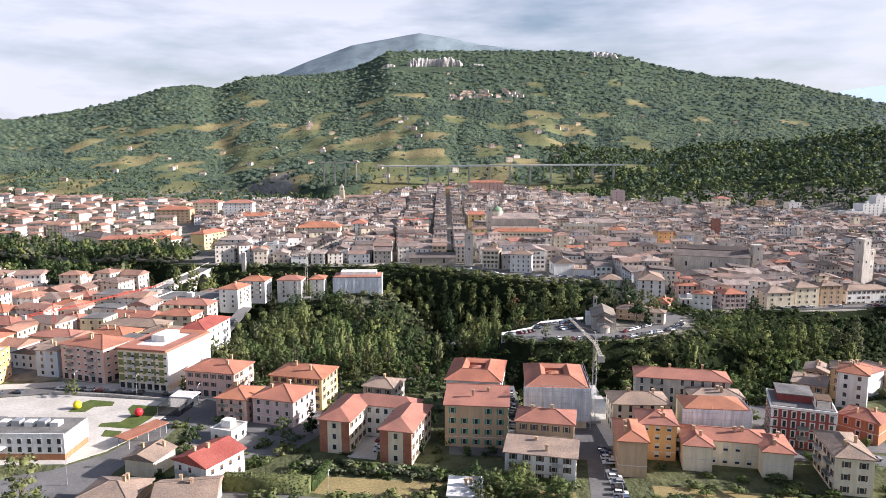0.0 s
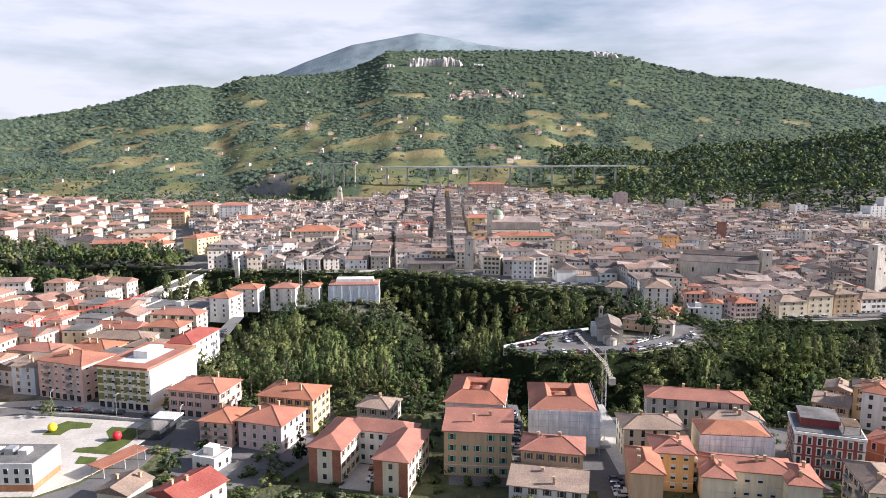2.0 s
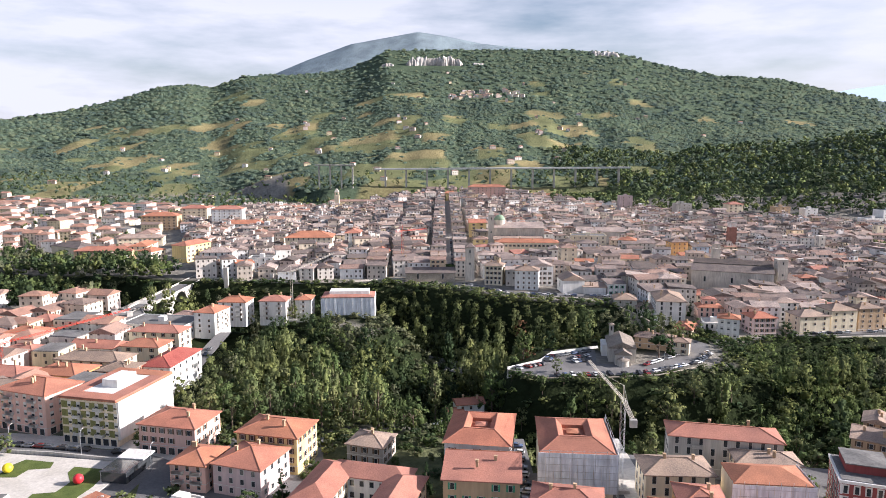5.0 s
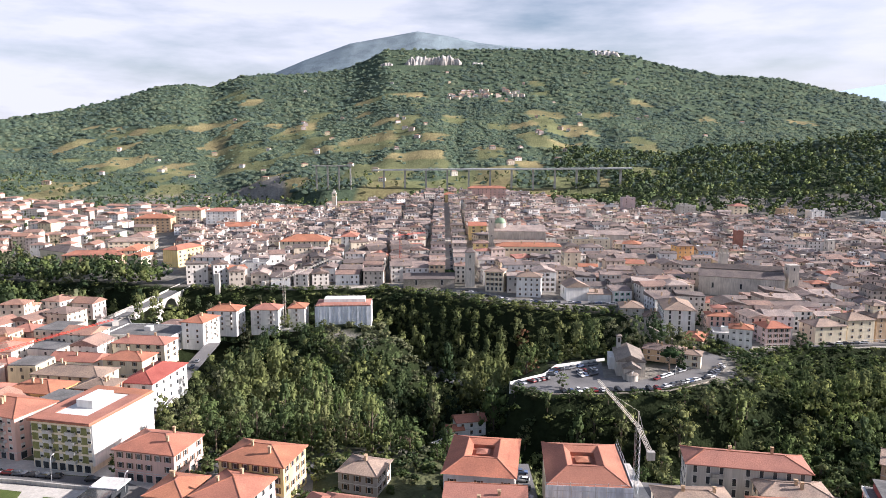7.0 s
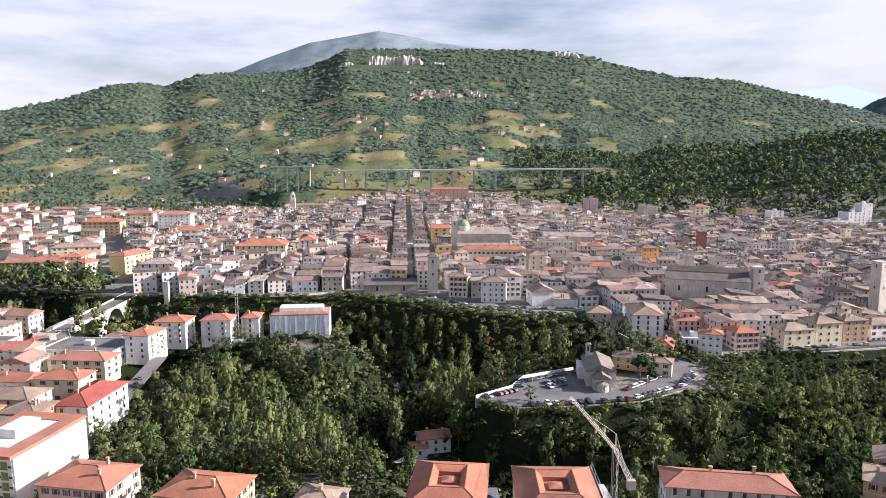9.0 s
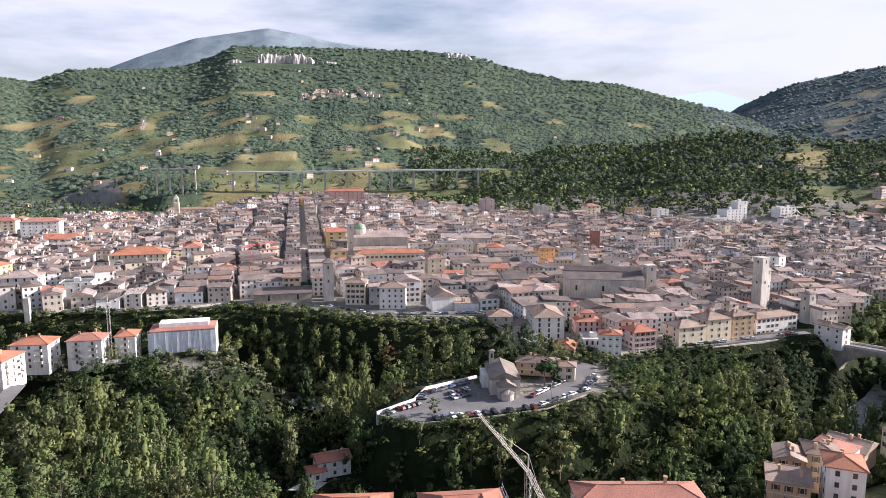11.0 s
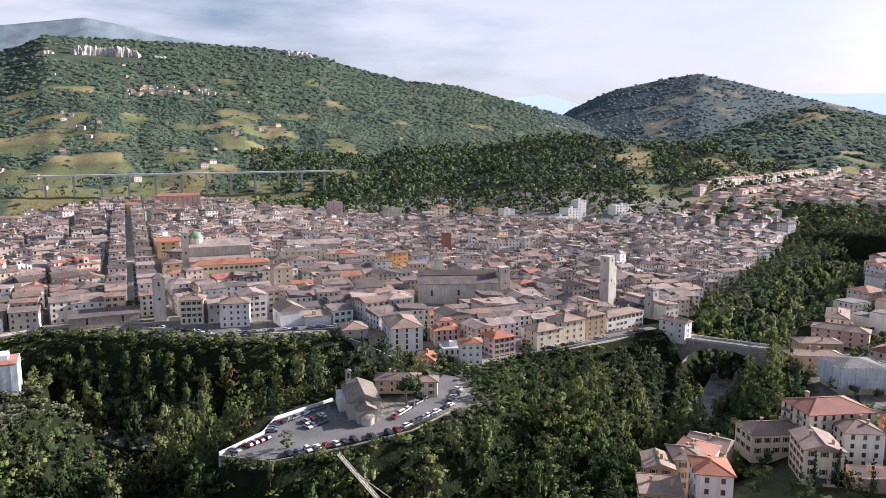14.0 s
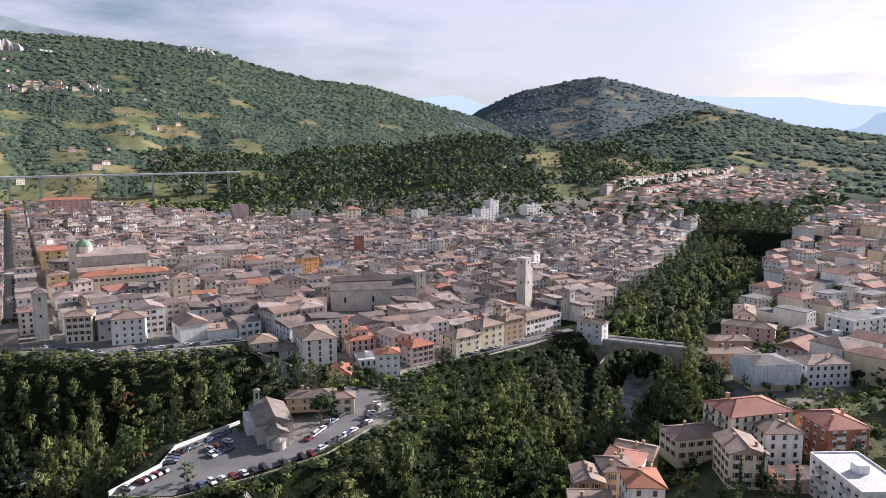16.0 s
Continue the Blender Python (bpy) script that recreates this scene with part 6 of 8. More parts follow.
for i in range(6):
    part("post", box(-4.1, -3.9, -7 + 2.8 * i - .1, -7 + 2.8 * i + .1, 0, 3.4), M_STEEL, gym)
canopy = thing("canopy", pose(-96.5, 211, G, 0, 0, -28), "red-brown flat canopy beside the school square", "canopy")
part("roof", box(-3, 3, -8, 8, 3.2, 3.5), M_BRICK, canopy)
for a in (-2.6, 2.6):
    for b in (-7, 0, 7):
        part("post", box(a - .12, a + .12, b - .12, b + .12, 0, 3.2), M_STEEL, canopy)
pool = thing("pool", pose(129.5, 243, 6), "round blue garden pool", "pool")
bm = bmesh.new()
bmesh.ops.create_cone(bm, cap_ends=True, segments=24, radius1=2.6, radius2=2.6, depth=1.2, matrix=pose(0, 0, .6))
part("rim", bm, M_BLUE, pool)
bm = bmesh.new()
bmesh.ops.create_circle(bm, cap_ends=True, segments=24, radius=2.45, matrix=pose(0, 0, 1.21))
part("water", bm, M_POOL, pool)


# ---------------------------------------------------------------- cranes
def lattice(a, b, s, material, parent, name, step=1.6):
    a, b = Vector(a), Vector(b)
    q = (b - a).to_track_quat("Z", "Y")
    n = max(2, int((b - a).length / step))
    bm = bmesh.new()
    cs = [q @ Vector((p * s, r * s, 0)) for p, r in ((-1, -1), (1, -1), (1, 1), (-1, 1))]
    for c in cs:
        add_beam(bm, a + c, b + c, .055)
    for i in range(n):
        for k in range(4):
            add_beam(bm, a.lerp(b, i / n) + cs[k], a.lerp(b, (i + 1) / n) + cs[(k + 1) % 4], .035, 3)
    return part(name, bm, material, parent)


def crane(label, base, top, tip, tail, material, jibmat):
    root = thing("tower_crane", pose(*base), label, "crane")
    b = Vector(base)
    lattice((0, 0, 0), (0, 0, top - base[2]), .6, material, root, "mast")
    lattice((0, 0, top - base[2]), Vector(tip) - b, .3, jibmat, root, "jib")
    lattice((0, 0, top - base[2]), Vector(tail) - b, .4, jibmat, root, "counter_jib")
    t = Vector(tail) - b
    part("counterweight", box(t.x - .9, t.x + .9, t.y - .6, t.y + .6, t.z - 1.6, t.z + .4), M_CONC, root)
    part("ballast", box(-2.2, 2.2, -2.2, 2.2, 0, 1.1), M_CONC, root)
    apex = Vector((0, 0, top - base[2] + 4))
    bm = bmesh.new()
    add_beam(bm, (0, 0, top - base[2]), apex, .2)
    for e in (tip, tail):
        add_beam(bm, apex, (Vector(e) - b) * .7 + Vector((0, 0, (top - base[2]) * .3)), .05, 3)
    part("stay", bm, jibmat, root)
    return root


crane("pale lattice tower crane beside the netted house", (51.5, 226, G), 33.5, (49.3, 262, 33.5), (49.6, 209, 34), M_STEEL, M_CRANE_W)
crane("cream tower crane beside white apartment houses", (-86, 428, 5), 34, (-63, 440, 43), (-96, 424, 33), M_CRANE_W, M_CRANE_W)
crane("red tower crane among the western roofs", (-186, 322, G), 22, (-150, 365, 27), (-194, 312, 22), M_CRANE_R, M_CRANE_R)
crane("thin red crane over the old town", (-30, 560, 13), 42, (-12, 575, 42), (-36, 556, 42), M_CRANE_R, M_CRANE_R)

# ---------------------------------------------------------------- church spur and car park
SP = 7.5
sheet("pavement", [(30, 331), (44, 322), (68, 323), (92, 327), (118, 341), (128, 356), (132, 372), (126, 384), (118, 366), (100, 345), (86, 338), (70, 340), (74, 362), (52, 353), (46, 343)],
      SP + .08, M_ASPHALT, "grey asphalt car park on the wooded spur", "car park")


def low_wall(points, h, t, material, label, name="parapet", drop=1.6):
    bm = bmesh.new()
    for (ax, ay, az), (bx, by, bz) in zip(points, points[1:]):
        a, b = Vector((ax, ay, 0)), Vector((bx, by, 0))
        n = Vector((-(b - a).y, (b - a).x, 0)).normalized() * t / 2
        vs = [bm.verts.new(p) for p in ((*(a - n).xy, az - drop), (*(b - n).xy, bz - drop), (*(b + n).xy, bz - drop), (*(a + n).xy, az - drop),
                                        (*(a - n).xy, az + h), (*(b - n).xy, bz + h), (*(b + n).xy, bz + h), (*(a + n).xy, az + h))]
        for f in ((4, 5, 6, 7), (0, 1, 5, 4), (1, 2, 6, 5), (2, 3, 7, 6), (3, 0, 4, 7)):
            bm.faces.new([vs[i] for i in f])
    return tagged(part(name, bm, material, None), label, "wall", kind="structure")


low_wall([(76, 365, SP), (52, 355, SP), (45, 343, SP), (29, 332, SP)], 1.2, .5, M_WHITE, "white parapet wall round the car park", drop=4)
low_wall([(29, 331, SP), (44, 320, SP), (68, 320.5, SP), (93, 324, SP), (119, 338, SP)], .45, .4, M_STONE_D, "low stone kerb wall of the car park")
low_wall([(103, 440, 10), (109, 428, 9), (114, 410, 8), (119, 396, 6.5)], 2.0, 1.0, M_STONE_D, "old stone rampart wall below the convent", "rampart", 6)
low_wall([(-150, 507, 13), (-94, 501, 13), (-61, 505, 13), (-36, 516, 13), (-24, 512, 13)], 1.0, .6, M_STONE, "pale parapet along the town rim")
low_wall([(10, 495, 13), (30, 482, 13), (46, 460, 13), (84, 455, 12), (106, 452, 11)], 1.0, .6, M_STONE, "pale parapet along the rim road")
low_wall([(-149, 252.2, G), (-125, 249.5, G), (-101, 244.8, G)], 1.2, .5, M_CONC, "low concrete wall along the school square")
low_wall([(186, 390, 4.5), (215, 394, 4.5), (245, 399, 4.2), (272, 402, 4)], .9, .6, M_STONE, "stone parapet of the terrace road")
sheet("road", [(8, 498), (28, 485), (45, 463), (84, 458), (108, 454), (110, 460), (86, 466), (48, 471), (32, 491), (12, 504)], 13.12, M_ASPHALT, "asphalt road along the town rim", "road", .5)
sheet("road", [(184, 391), (215, 395), (245, 400), (274, 403), (274, 408), (245, 406), (215, 400), (184, 396)], 6.2, M_ASPHALT, "terrace road with parked cars", "road", 2)

chapel = thing("spur_church", pose(83.5, 352, SP, 0, 0, -9), "small grey stone church with apse and brown tiles", "church")
v, f = wall_faces(12, 20, -1, 6.4)
part("nave_wall", bm_from(v + [(0, -10, 9.2), (0, 10, 9.2)], f[:4] + [(4, 5, 8), (6, 7, 9)]), M_STONE, chapel)
part("nave_roof", bm_from(*roof_geometry(12, 20, 6.68, 2.8, .4, "gable")), M_SLATY, chapel)
v, f = wall_faces(7, 5, -1, 4.8)
part("choir_wall", bm_from([(a, b - 12.4, c) for a, b, c in v] + [(0, -14.9, 6.9), (0, -9.9, 6.9)], f[:4] + [(4, 5, 8), (6, 7, 9)]), M_STONE, chapel)
v, f = roof_geometry(7, 5, 5.08, 2.1, .3, "gable")
v = v[:8] + [(0, -2.8, 7.18), (0, 2.8, 7.18)]
f = f[:5] + [(4, 5, 8), (5, 6, 9, 8), (6, 7, 9), (7, 4, 8, 9)]
part("choir_roof", bm_from([(a, b - 12.4, c) for a, b, c in v], f), M_SLATY, chapel)
bm = bmesh.new()
bmesh.ops.create_cone(bm, cap_ends=True, segments=20, radius1=2.6, radius2=2.6, depth=3.6, matrix=pose(0, -15, 1.2))
part("apse_wall", bm, M_STONE, chapel)
bm = bmesh.new()
bmesh.ops.create_cone(bm, cap_ends=True, segments=20, radius1=3.0, radius2=.1, depth=1.3, matrix=pose(0, -15, 3.6))
part("apse_roof", bm, M_SLATY, chapel)
part("bell_cote", box(-4.6, -2.6, 7.2, 9.2, 5, 12.8), M_STONE, chapel)
part("bell_opening", box(-4.0, -3.2, 7.1, 9.3, 10.2, 12.2), M_DARKWIN, chapel)
part("bell_roof", bm_from([(a - 3.6, b + 8.2, c) for a, b, c in roof_geometry(2, 2, 13.1, .8, .3, "pyramid")[0]], roof_geometry(2, 2, 13.1, .8, .3, "pyramid")[1]), M_SLATY, chapel)
part("side_wing", box(-8.5, -5.5, -1, 9, -1, 5.4), M_WHITE, chapel)
part("round_window", box(-.45, .45, -15.0, -14.85, 4.7, 5.6), M_DARKWIN, chapel)
building("low tan rectory with tiled roof behind the church", 104, 366, 18, 9, -25, SP, 13, M_TAN, M_OLDROOF_O, "hip", style="dark", name="rectory", gap=3.5)
building("small ochre house beside the church", 113, 357, 9, 7, -25, SP, 13.5, M_CREAM, M_BROWNROOF, "hip", style="brown", name="rectory", gap=3.0)
hold(85, 352, 13), hold(104, 366, 10)


building("small white villa with red tiles down in the wood", 12, 329, 12, 8, 12, -12, -6, M_WHITE, M_REDROOF_O, "gable", style="dark", name="villa", gap=3.2)
building("white garage wing of the villa", 6, 325, 6, 6, 12, -12, -8.5, M_WHITE, M_REDROOF_O, "gable", style="plain", name="villa_wing", gap=3.2, chimneys=0)
sheet("pavement", [(-4, 318), (6, 316), (10, 321), (2, 324)], -11.85, M_PAVE, "pale paved drive in front of the villa", "pavement")
hold(12, 329, 9), hold(5, 322, 7)

# ---------------------------------------------------------------- bridges
def arch_bridge(label, a, b, z0, z1, width, spans, base, material, rise=.8):
    """A masonry bridge from a to b with round arches."""
    a, b = Vector(a), Vector(b)
    L = (b - a).length
    root = thing("arch_bridge", Matrix.Translation((a.x, a.y, 0)) @ Matrix.Rotation(math.atan2(b.y - a.y, b.x - a.x), 4, "Z"), label, "bridge")
    bm = bmesh.new()
    span, pier = L / spans * .74, L / spans * .26
    ring = [(0.0, base)]
    for s in range(spans):
        u = s * L / spans + pier / 2
        ring.append((u, base))
        for k in range(13):
            t = math.pi * k / 12
            ring.append((u + span / 2 - math.cos(t) * span / 2, min(base + (z0 - base) * .42 + math.sin(t) * (z0 - base) * .50, z0 - 1.2)))
        ring.append((u + span, base))
    ring += [(L, base), (L, z1 + .0), (0.0, z0)]
    for y in (-width / 2, width / 2):
        vs = [bm.verts.new((u, y, z)) for u, z in ring]
        f = bm.faces.new(vs)
        if y > 0:
            back = vs
        else:
            front_ = vs
    n = len(ring)
    for i in range(n):
        bm.faces.new((front_[i], front_[(i + 1) % n], back[(i + 1) % n], back[i]))
    bmesh.ops.recalc_face_normals(bm, faces=bm.faces[:])
    part("arch_body", bm, material, root)
    for y in (-1, 1):
        bm = bmesh.new()
        y0, y1 = sorted((y * (width / 2 - .4), y * (width / 2 + .08)))
        vs = [bm.verts.new(p) for p in ((-2, y0, z0 - .3), (L + 2, y0, z1 - .3), (L + 2, y1, z1 - .3), (-2, y1, z0 - .3), (-2, y0, z0 + 1.0), (L + 2, y0, z1 + 1.0), (L + 2, y1, z1 + 1.0), (-2, y1, z0 + 1.0))]
        for f in ((3, 2, 1, 0), (4, 5, 6, 7), (0, 1, 5, 4), (1, 2, 6, 5), (2, 3, 7, 6), (3, 0, 4, 7)):
            bm.faces.new([vs[i] for i in f])
        part("parapet", bm, M_STONE, root)
    bm = bmesh.new()
    vs = [bm.verts.new(p) for p in ((-2, -width / 2 + .42, z0 + .06), (L + 2, -width / 2 + .42, z1 + .06), (L + 2, width / 2 - .42, z1 + .06), (-2, width / 2 - .42, z0 + .06))]
    bm.faces.new(vs)
    part("roadway", bm, M_ASPHALT, root)
    return root


arch_bridge("old stone arch bridge over the river gorge", (279, 397, 0), (309, 347, 0), 3.2, 4.2, 9, 1, -24, M_STONE_D)
arch_bridge("long pale concrete bridge with wide arches", (-172, 528, 0), (-186, 416, 0), 13.2, 7.2, 11, 4, -18, M_CONC)
arch_bridge("second low concrete bridge beside the town", (-168, 516, 0), (-100, 506, 0), 12.6, 12.6, 7, 4, -4, M_CONC)
pylon = thing("gate_pylon", pose(-146, 500, 12), "pale square stone pylon at the bridge head", "pylon")
part("mast", box(-1.4, 1.4, -1.4, 1.4, -6, 12), M_STONE, pylon)

# suburbs: red roofs west and east of the old town, and farms on the hills
sub_walls, sub_roofs, sub_panes = Pile(), Pile(), Pile()


def suburb(poly, n, seed, size, height, spacing, flat=.12, rotate=(0, 90), keep=None):
    rg = random.Random(seed)
    xs, ys = [p[0] for p in poly], [p[1] for p in poly]
    got = []
    tries = 0
    while len(got) < n and tries < n * 30:
        tries += 1
        x, y = rg.uniform(min(xs), max(xs)), rg.uniform(min(ys), max(ys))
        if not inside_one(x, y, poly) or not free(x, y, spacing * .4) or any((x - a) ** 2 + (y - b) ** 2 < spacing ** 2 for a, b in got):
            continue
        if min(line_distance_one(x, y, RIVER), line_distance_one(x, y, RIVER_WEST) + 12) < (44 if x < 330 else 30):
            continue
        got.append((x, y))
        w, d, h = rg.uniform(*size), rg.uniform(size[0], size[1] * .8), rg.choice(height)
        m = pose(x, y, gz_at(x, y), 0, 0, rg.choice(rotate) + rg.uniform(-8, 8))
        v, f = wall_faces(w, d, -4, h)
        sub_walls.add(v, f, m)
        fl = rg.random() < flat
        if fl:
            v, f = wall_faces(w * .96, d * .96, h - .5, h + .5)
            sub_roofs.add(v, f, m, 1)
        else:
            v, f = roof_geometry(w, d, h + .28, min(w, d) * rg.uniform(.15, .22), .6, rg.choice(("hip", "hip", "gable")))
            sub_roofs.add(v, f, m, 0)
        v, f = pane_faces(w, d, max(1, round(h / 3.1)), 3.1, 3.0, rg)
        sub_panes.add(v, f, m)
    return got


SUBURB_W = [(-330, 640), (-250, 560), (-300, 760), (-350, 900), (-300, 1010), (-420, 1090), (-620, 1180), (-900, 1330), (-1250, 1250), (-1150, 900), (-800, 760), (-520, 640)]
SUBURB_WN = [(-300, 470), (-225, 430), (-215, 300), (-420, 320), (-700, 420), (-900, 620), (-560, 560), (-400, 520)]
SUBURB_E = [(320, 330), (400, 378), (500, 436), (640, 535), (800, 630), (880, 690), (1000, 640), (1250, 700), (1250, 480), (900, 330), (600, 250), (380, 210), (300, 240)]
SUBURB_SE = [(620, 740), (690, 668), (745, 722), (900, 700), (1200, 760), (1400, 900), (1350, 990), (1000, 900), (740, 800)]
suburb([(-212, 292), (-134, 288), (-132, 380), (-136, 425), (-205, 442), (-310, 415), (-330, 300)], 70, 8, (11, 19), (6.5, 9.5, 9.5, 11), 14.5, flat=.15, rotate=(-10, 80))
suburb(SUBURB_W, 560, 3, (9, 22), (6.5, 9.5, 9.5, 12.5), 15.5)
suburb(SUBURB_WN, 110, 4, (10, 20), (9.5, 12.5, 12.5, 15), 21)
suburb(SUBURB_E, 460, 5, (9, 20), (6.5, 9.5, 9.5, 12.5, 15), 14, flat=.25)
suburb(SUBURB_SE, 210, 6, (10, 20), (9.5, 12.5, 12.5), 16, flat=.2)
# terraced rows on the far east side
for k in range(24):
    for row in (0, 1):
        x, y = 735 + k * 24 + row * 34, 838 + k * 8.6 - row * 42
        m = pose(x, y, gz_at(x, y), 0, 0, 20)
        v, f = wall_faces(22.5, 11, -4, 12 + row)
        sub_walls.add(v, f, m)
        v, f = roof_geometry(22.5, 11, 12.3 + row, 2.1, .5, "hip")
        sub_roofs.add(v, f, m, 0)
        v, f = pane_faces(22.5, 11, 4, 3.0, 2.6, trng)
        sub_panes.add(v, f, m)
# scattered farms
frng = random.Random(12)
farms = 0
while farms < 95:
    a, r = radians(frng.uniform(-33, 58)), frng.choice((frng.uniform(1180, 2200), frng.uniform(1180, 2900)))
    x, y = CENTRE[0] + r * math.sin(a), CENTRE[1] + r * math.cos(a)
    if float(field_value(np.array(x), np.array(y))) < .3 and frng.random() < .75:
        continue
    farms += 1
    w, d, h = frng.uniform(8, 15), frng.uniform(7, 10), frng.choice((5.5, 6.5, 8))
    m = pose(x, y, gz_at(x, y), 0, 0, frng.uniform(-25, 25))
    v, f = wall_faces(w, d, -6, h)
    sub_walls.add(v, f, m)
    v, f = roof_geometry(w, d, h + .28, d * .2, .5, "hip")
    sub_roofs.add(v, f, m, 0)
    v, f = pane_faces(w, d, 2, 3.1, 3.2, frng)
    sub_panes.add(v, f, m)
# the hill village below the cliffs
for k in range(46):
    a, r = radians(frng.uniform(.5, 6.5)), frng.uniform(2350, 2470)
    x, y = CENTRE[0] + r * math.sin(a), CENTRE[1] + r * math.cos(a)
    m = pose(x, y, gz_at(x, y), 0, 0, frng.uniform(-25, 25))
    w, d, h = frng.uniform(10, 18), frng.uniform(9, 12), frng.choice((8, 10, 12))
    v, f = wall_faces(w, d, -6, h)
    sub_walls.add(v, f, m)
    v, f = roof_geometry(w, d, h + .28, d * .2, .5, "hip")
    sub_roofs.add(v, f, m, 0)
tagged(new("suburb_walls", sub_walls.mesh("suburb_walls", (M_NEWWALL,))), "plastered walls of suburban houses and farms", "houses", kind="stuff")
tagged(new("suburb_roofs", sub_roofs.mesh("suburb_roofs", (M_REDROOF, M_FLATROOF))), "red tiled roofs of suburban houses and farms", "roofs", kind="stuff")
tagged(new("suburb_windows", sub_panes.mesh("suburb_panes", (M_DARKWIN,))), "small dark windows of suburban houses", "windows", kind="stuff")


# ---------------------------------------------------------------- cars
def car_mesh():
    """A hatchback body with wheel arches and a tapered cabin, 4.2 m long, along +y."""
    bm = bmesh.new()
    prof = [(-2.05, .35), (-2.1, .75), (-1.95, .95), (-1.0, 1.0), (1.2, .98), (2.0, .85), (2.1, .6), (2.05, .35)]
    left = [bm.verts.new((-.86 + (.05 if z > .9 else 0), y, z)) for y, z in prof]
    right = [bm.verts.new((.86 - (.05 if z > .9 else 0), y, z)) for y, z in prof]
    bm.faces.new(left[::-1]), bm.faces.new(right)
    n = len(prof)
    for i in range(n):
        bm.faces.new((left[i], left[(i + 1) % n], right[(i + 1) % n], right[i]))
    v = [bm.verts.new(p) for p in ((-.66, -1.55, 1.46), (.66, -1.55, 1.46), (.64, .25, 1.48), (-.64, .25, 1.48), (-.60, -1.5, 1.40), (.60, -1.5, 1.40), (.58, .2, 1.40), (-.58, .2, 1.40))]
    for f in ((0, 1, 2, 3), (7, 6, 5, 4), (1, 0, 4, 5), (2, 1, 5, 6), (3, 2, 6, 7), (0, 3, 7, 4)):
        bm.faces.new([v[i] for i in f])
    bmesh.ops.recalc_face_normals(bm, faces=bm.faces[:])
    bmesh.ops.bevel(bm, geom=[e for e in bm.edges if e.calc_length() > 1.2], offset=.07, segments=1, affect="EDGES")
    return bm


def make_car():
    root = tagged(part("car", car_mesh(), M_CAR, None), "hatchback car parked on asphalt", "car", "parked cars")
    bm = bm_from([(-.76, -1.85, .96), (.76, -1.85, .96), (.76, 1.0, .96), (-.76, 1.0, .96), (-.63, -1.5, 1.44), (.63, -1.5, 1.44), (.61, .22, 1.44), (-.61, .22, 1.44)],
                 [(0, 1, 5, 4), (1, 2, 6, 5), (2, 3, 7, 6), (3, 0, 4, 7)])
    part("cabin_glass", bm, M_GLASS, root)
    w = bmesh.new()
    bmesh.ops.create_cone(w, cap_ends=True, segments=12, radius1=.32, radius2=.32, depth=.22, matrix=pose(0, 0, 0, 0, 90, 0))
    wm = bpy.data.meshes.new("wheel")
    w.to_mesh(wm)
    w.free()
    wm.materials.append(M_TYRE)
    for a in (-.78, .78):
        for b in (-1.3, 1.3):
            shared("wheel", wm, root, pose(a, b, .32))
    return root


CAR = make_car()
CAR.matrix_basis = pose(41, 158, G + .06, 0, 0, 90)


def park(x, y, z, rot):
    copy_thing(CAR, pose(x, y, z, 0, 0, rot))


def park_row(a, b, n, z, rot, skip=.12, seed=1):
    rg = random.Random(seed)
    for i in range(n):
        if rg.random() > skip:
            t = (i + .5) / n
            park(a[0] + (b[0] - a[0]) * t, a[1] + (b[1] - a[1]) * t, z, rot + rg.uniform(-4, 4) + (180 if rg.random() < .4 else 0))


park_row((53, 350), (73, 360), 9, SP + .09, -62, .1, 1)
park_row((33, 332), (46, 339), 6, SP + .09, 40, .1, 2)
park_row((48, 343), (51, 351), 4, SP + .09, 75, .0, 3)
park_row((60, 342), (68, 346), 5, SP + .09, 20, .0, 4)
park_row((60, 347), (69, 351), 4, SP + .09, 20, .1, 5)
park_row((48, 323), (90, 326), 13, SP + .09, 10, .15, 6)
park_row((92, 328), (117, 341), 10, SP + .09, -62, .05, 7)
park_row((91, 337), (116, 356), 10, SP + .09, -52, .1, 8)
park_row((117, 342), (127, 356), 6, SP + .09, 20, .1, 9)
park_row((-150, 258), (-102, 250.6), 12, G + .06, 88, .1, 10)
park_row((-215, 246), (-152, 255), 9, G + .06, 80, .3, 11)
park_row((47.6, 170), (50, 204), 11, G + .06, 88, .1, 12)
park_row((24, 212), (25, 258), 9, G + .06, 80, .1, 13)
park_row((72, 206), (76, 222), 6, G + .1, 80, .1, 14)
park_row((100, 199.5), (132, 195.5), 6, G + .09, 83, .2, 15)
park_row((14, 497), (42, 468), 8, 13.14, 40, .15, 16)
park_row((48, 464), (104, 457), 14, 13.14, 85, .25, 17)
park_row((190, 394), (270, 404), 17, 6.22, 85, .3, 18)
park_row((-106, 300), (-116, 390), 10, G + .06, 6, .3, 19)
park_row((-19.5, 200), (-19.5, 210), 3, G + .12, 80, 0, 20)
for k in range(16):
    park(8.2, 530 + 9.5 * k, float(ground(8.2, 530 + 9.5 * k)) + .32, 180 * (k % 2))


def lamp_post(x, y, z, h, rot):
    root = thing("street_lamp", pose(x, y, z, 0, 0, rot), "grey steel street lamp with curved arm", "street lamp", "street lamps")
    bm = bmesh.new()
    pts = [(0, 0, 0), (0, 0, h * .75), (.15, 0, h * .9), (.6, 0, h), (1.6, 0, h + .1)]
    for a, b in zip(pts, pts[1:]):
        add_beam(bm, a, b, .07, 6)
    part("pole", bm, M_STEEL, root)
    part("lantern", box(1.4, 2.1, -.15, .15, h, h + .15), M_WHITE, root)


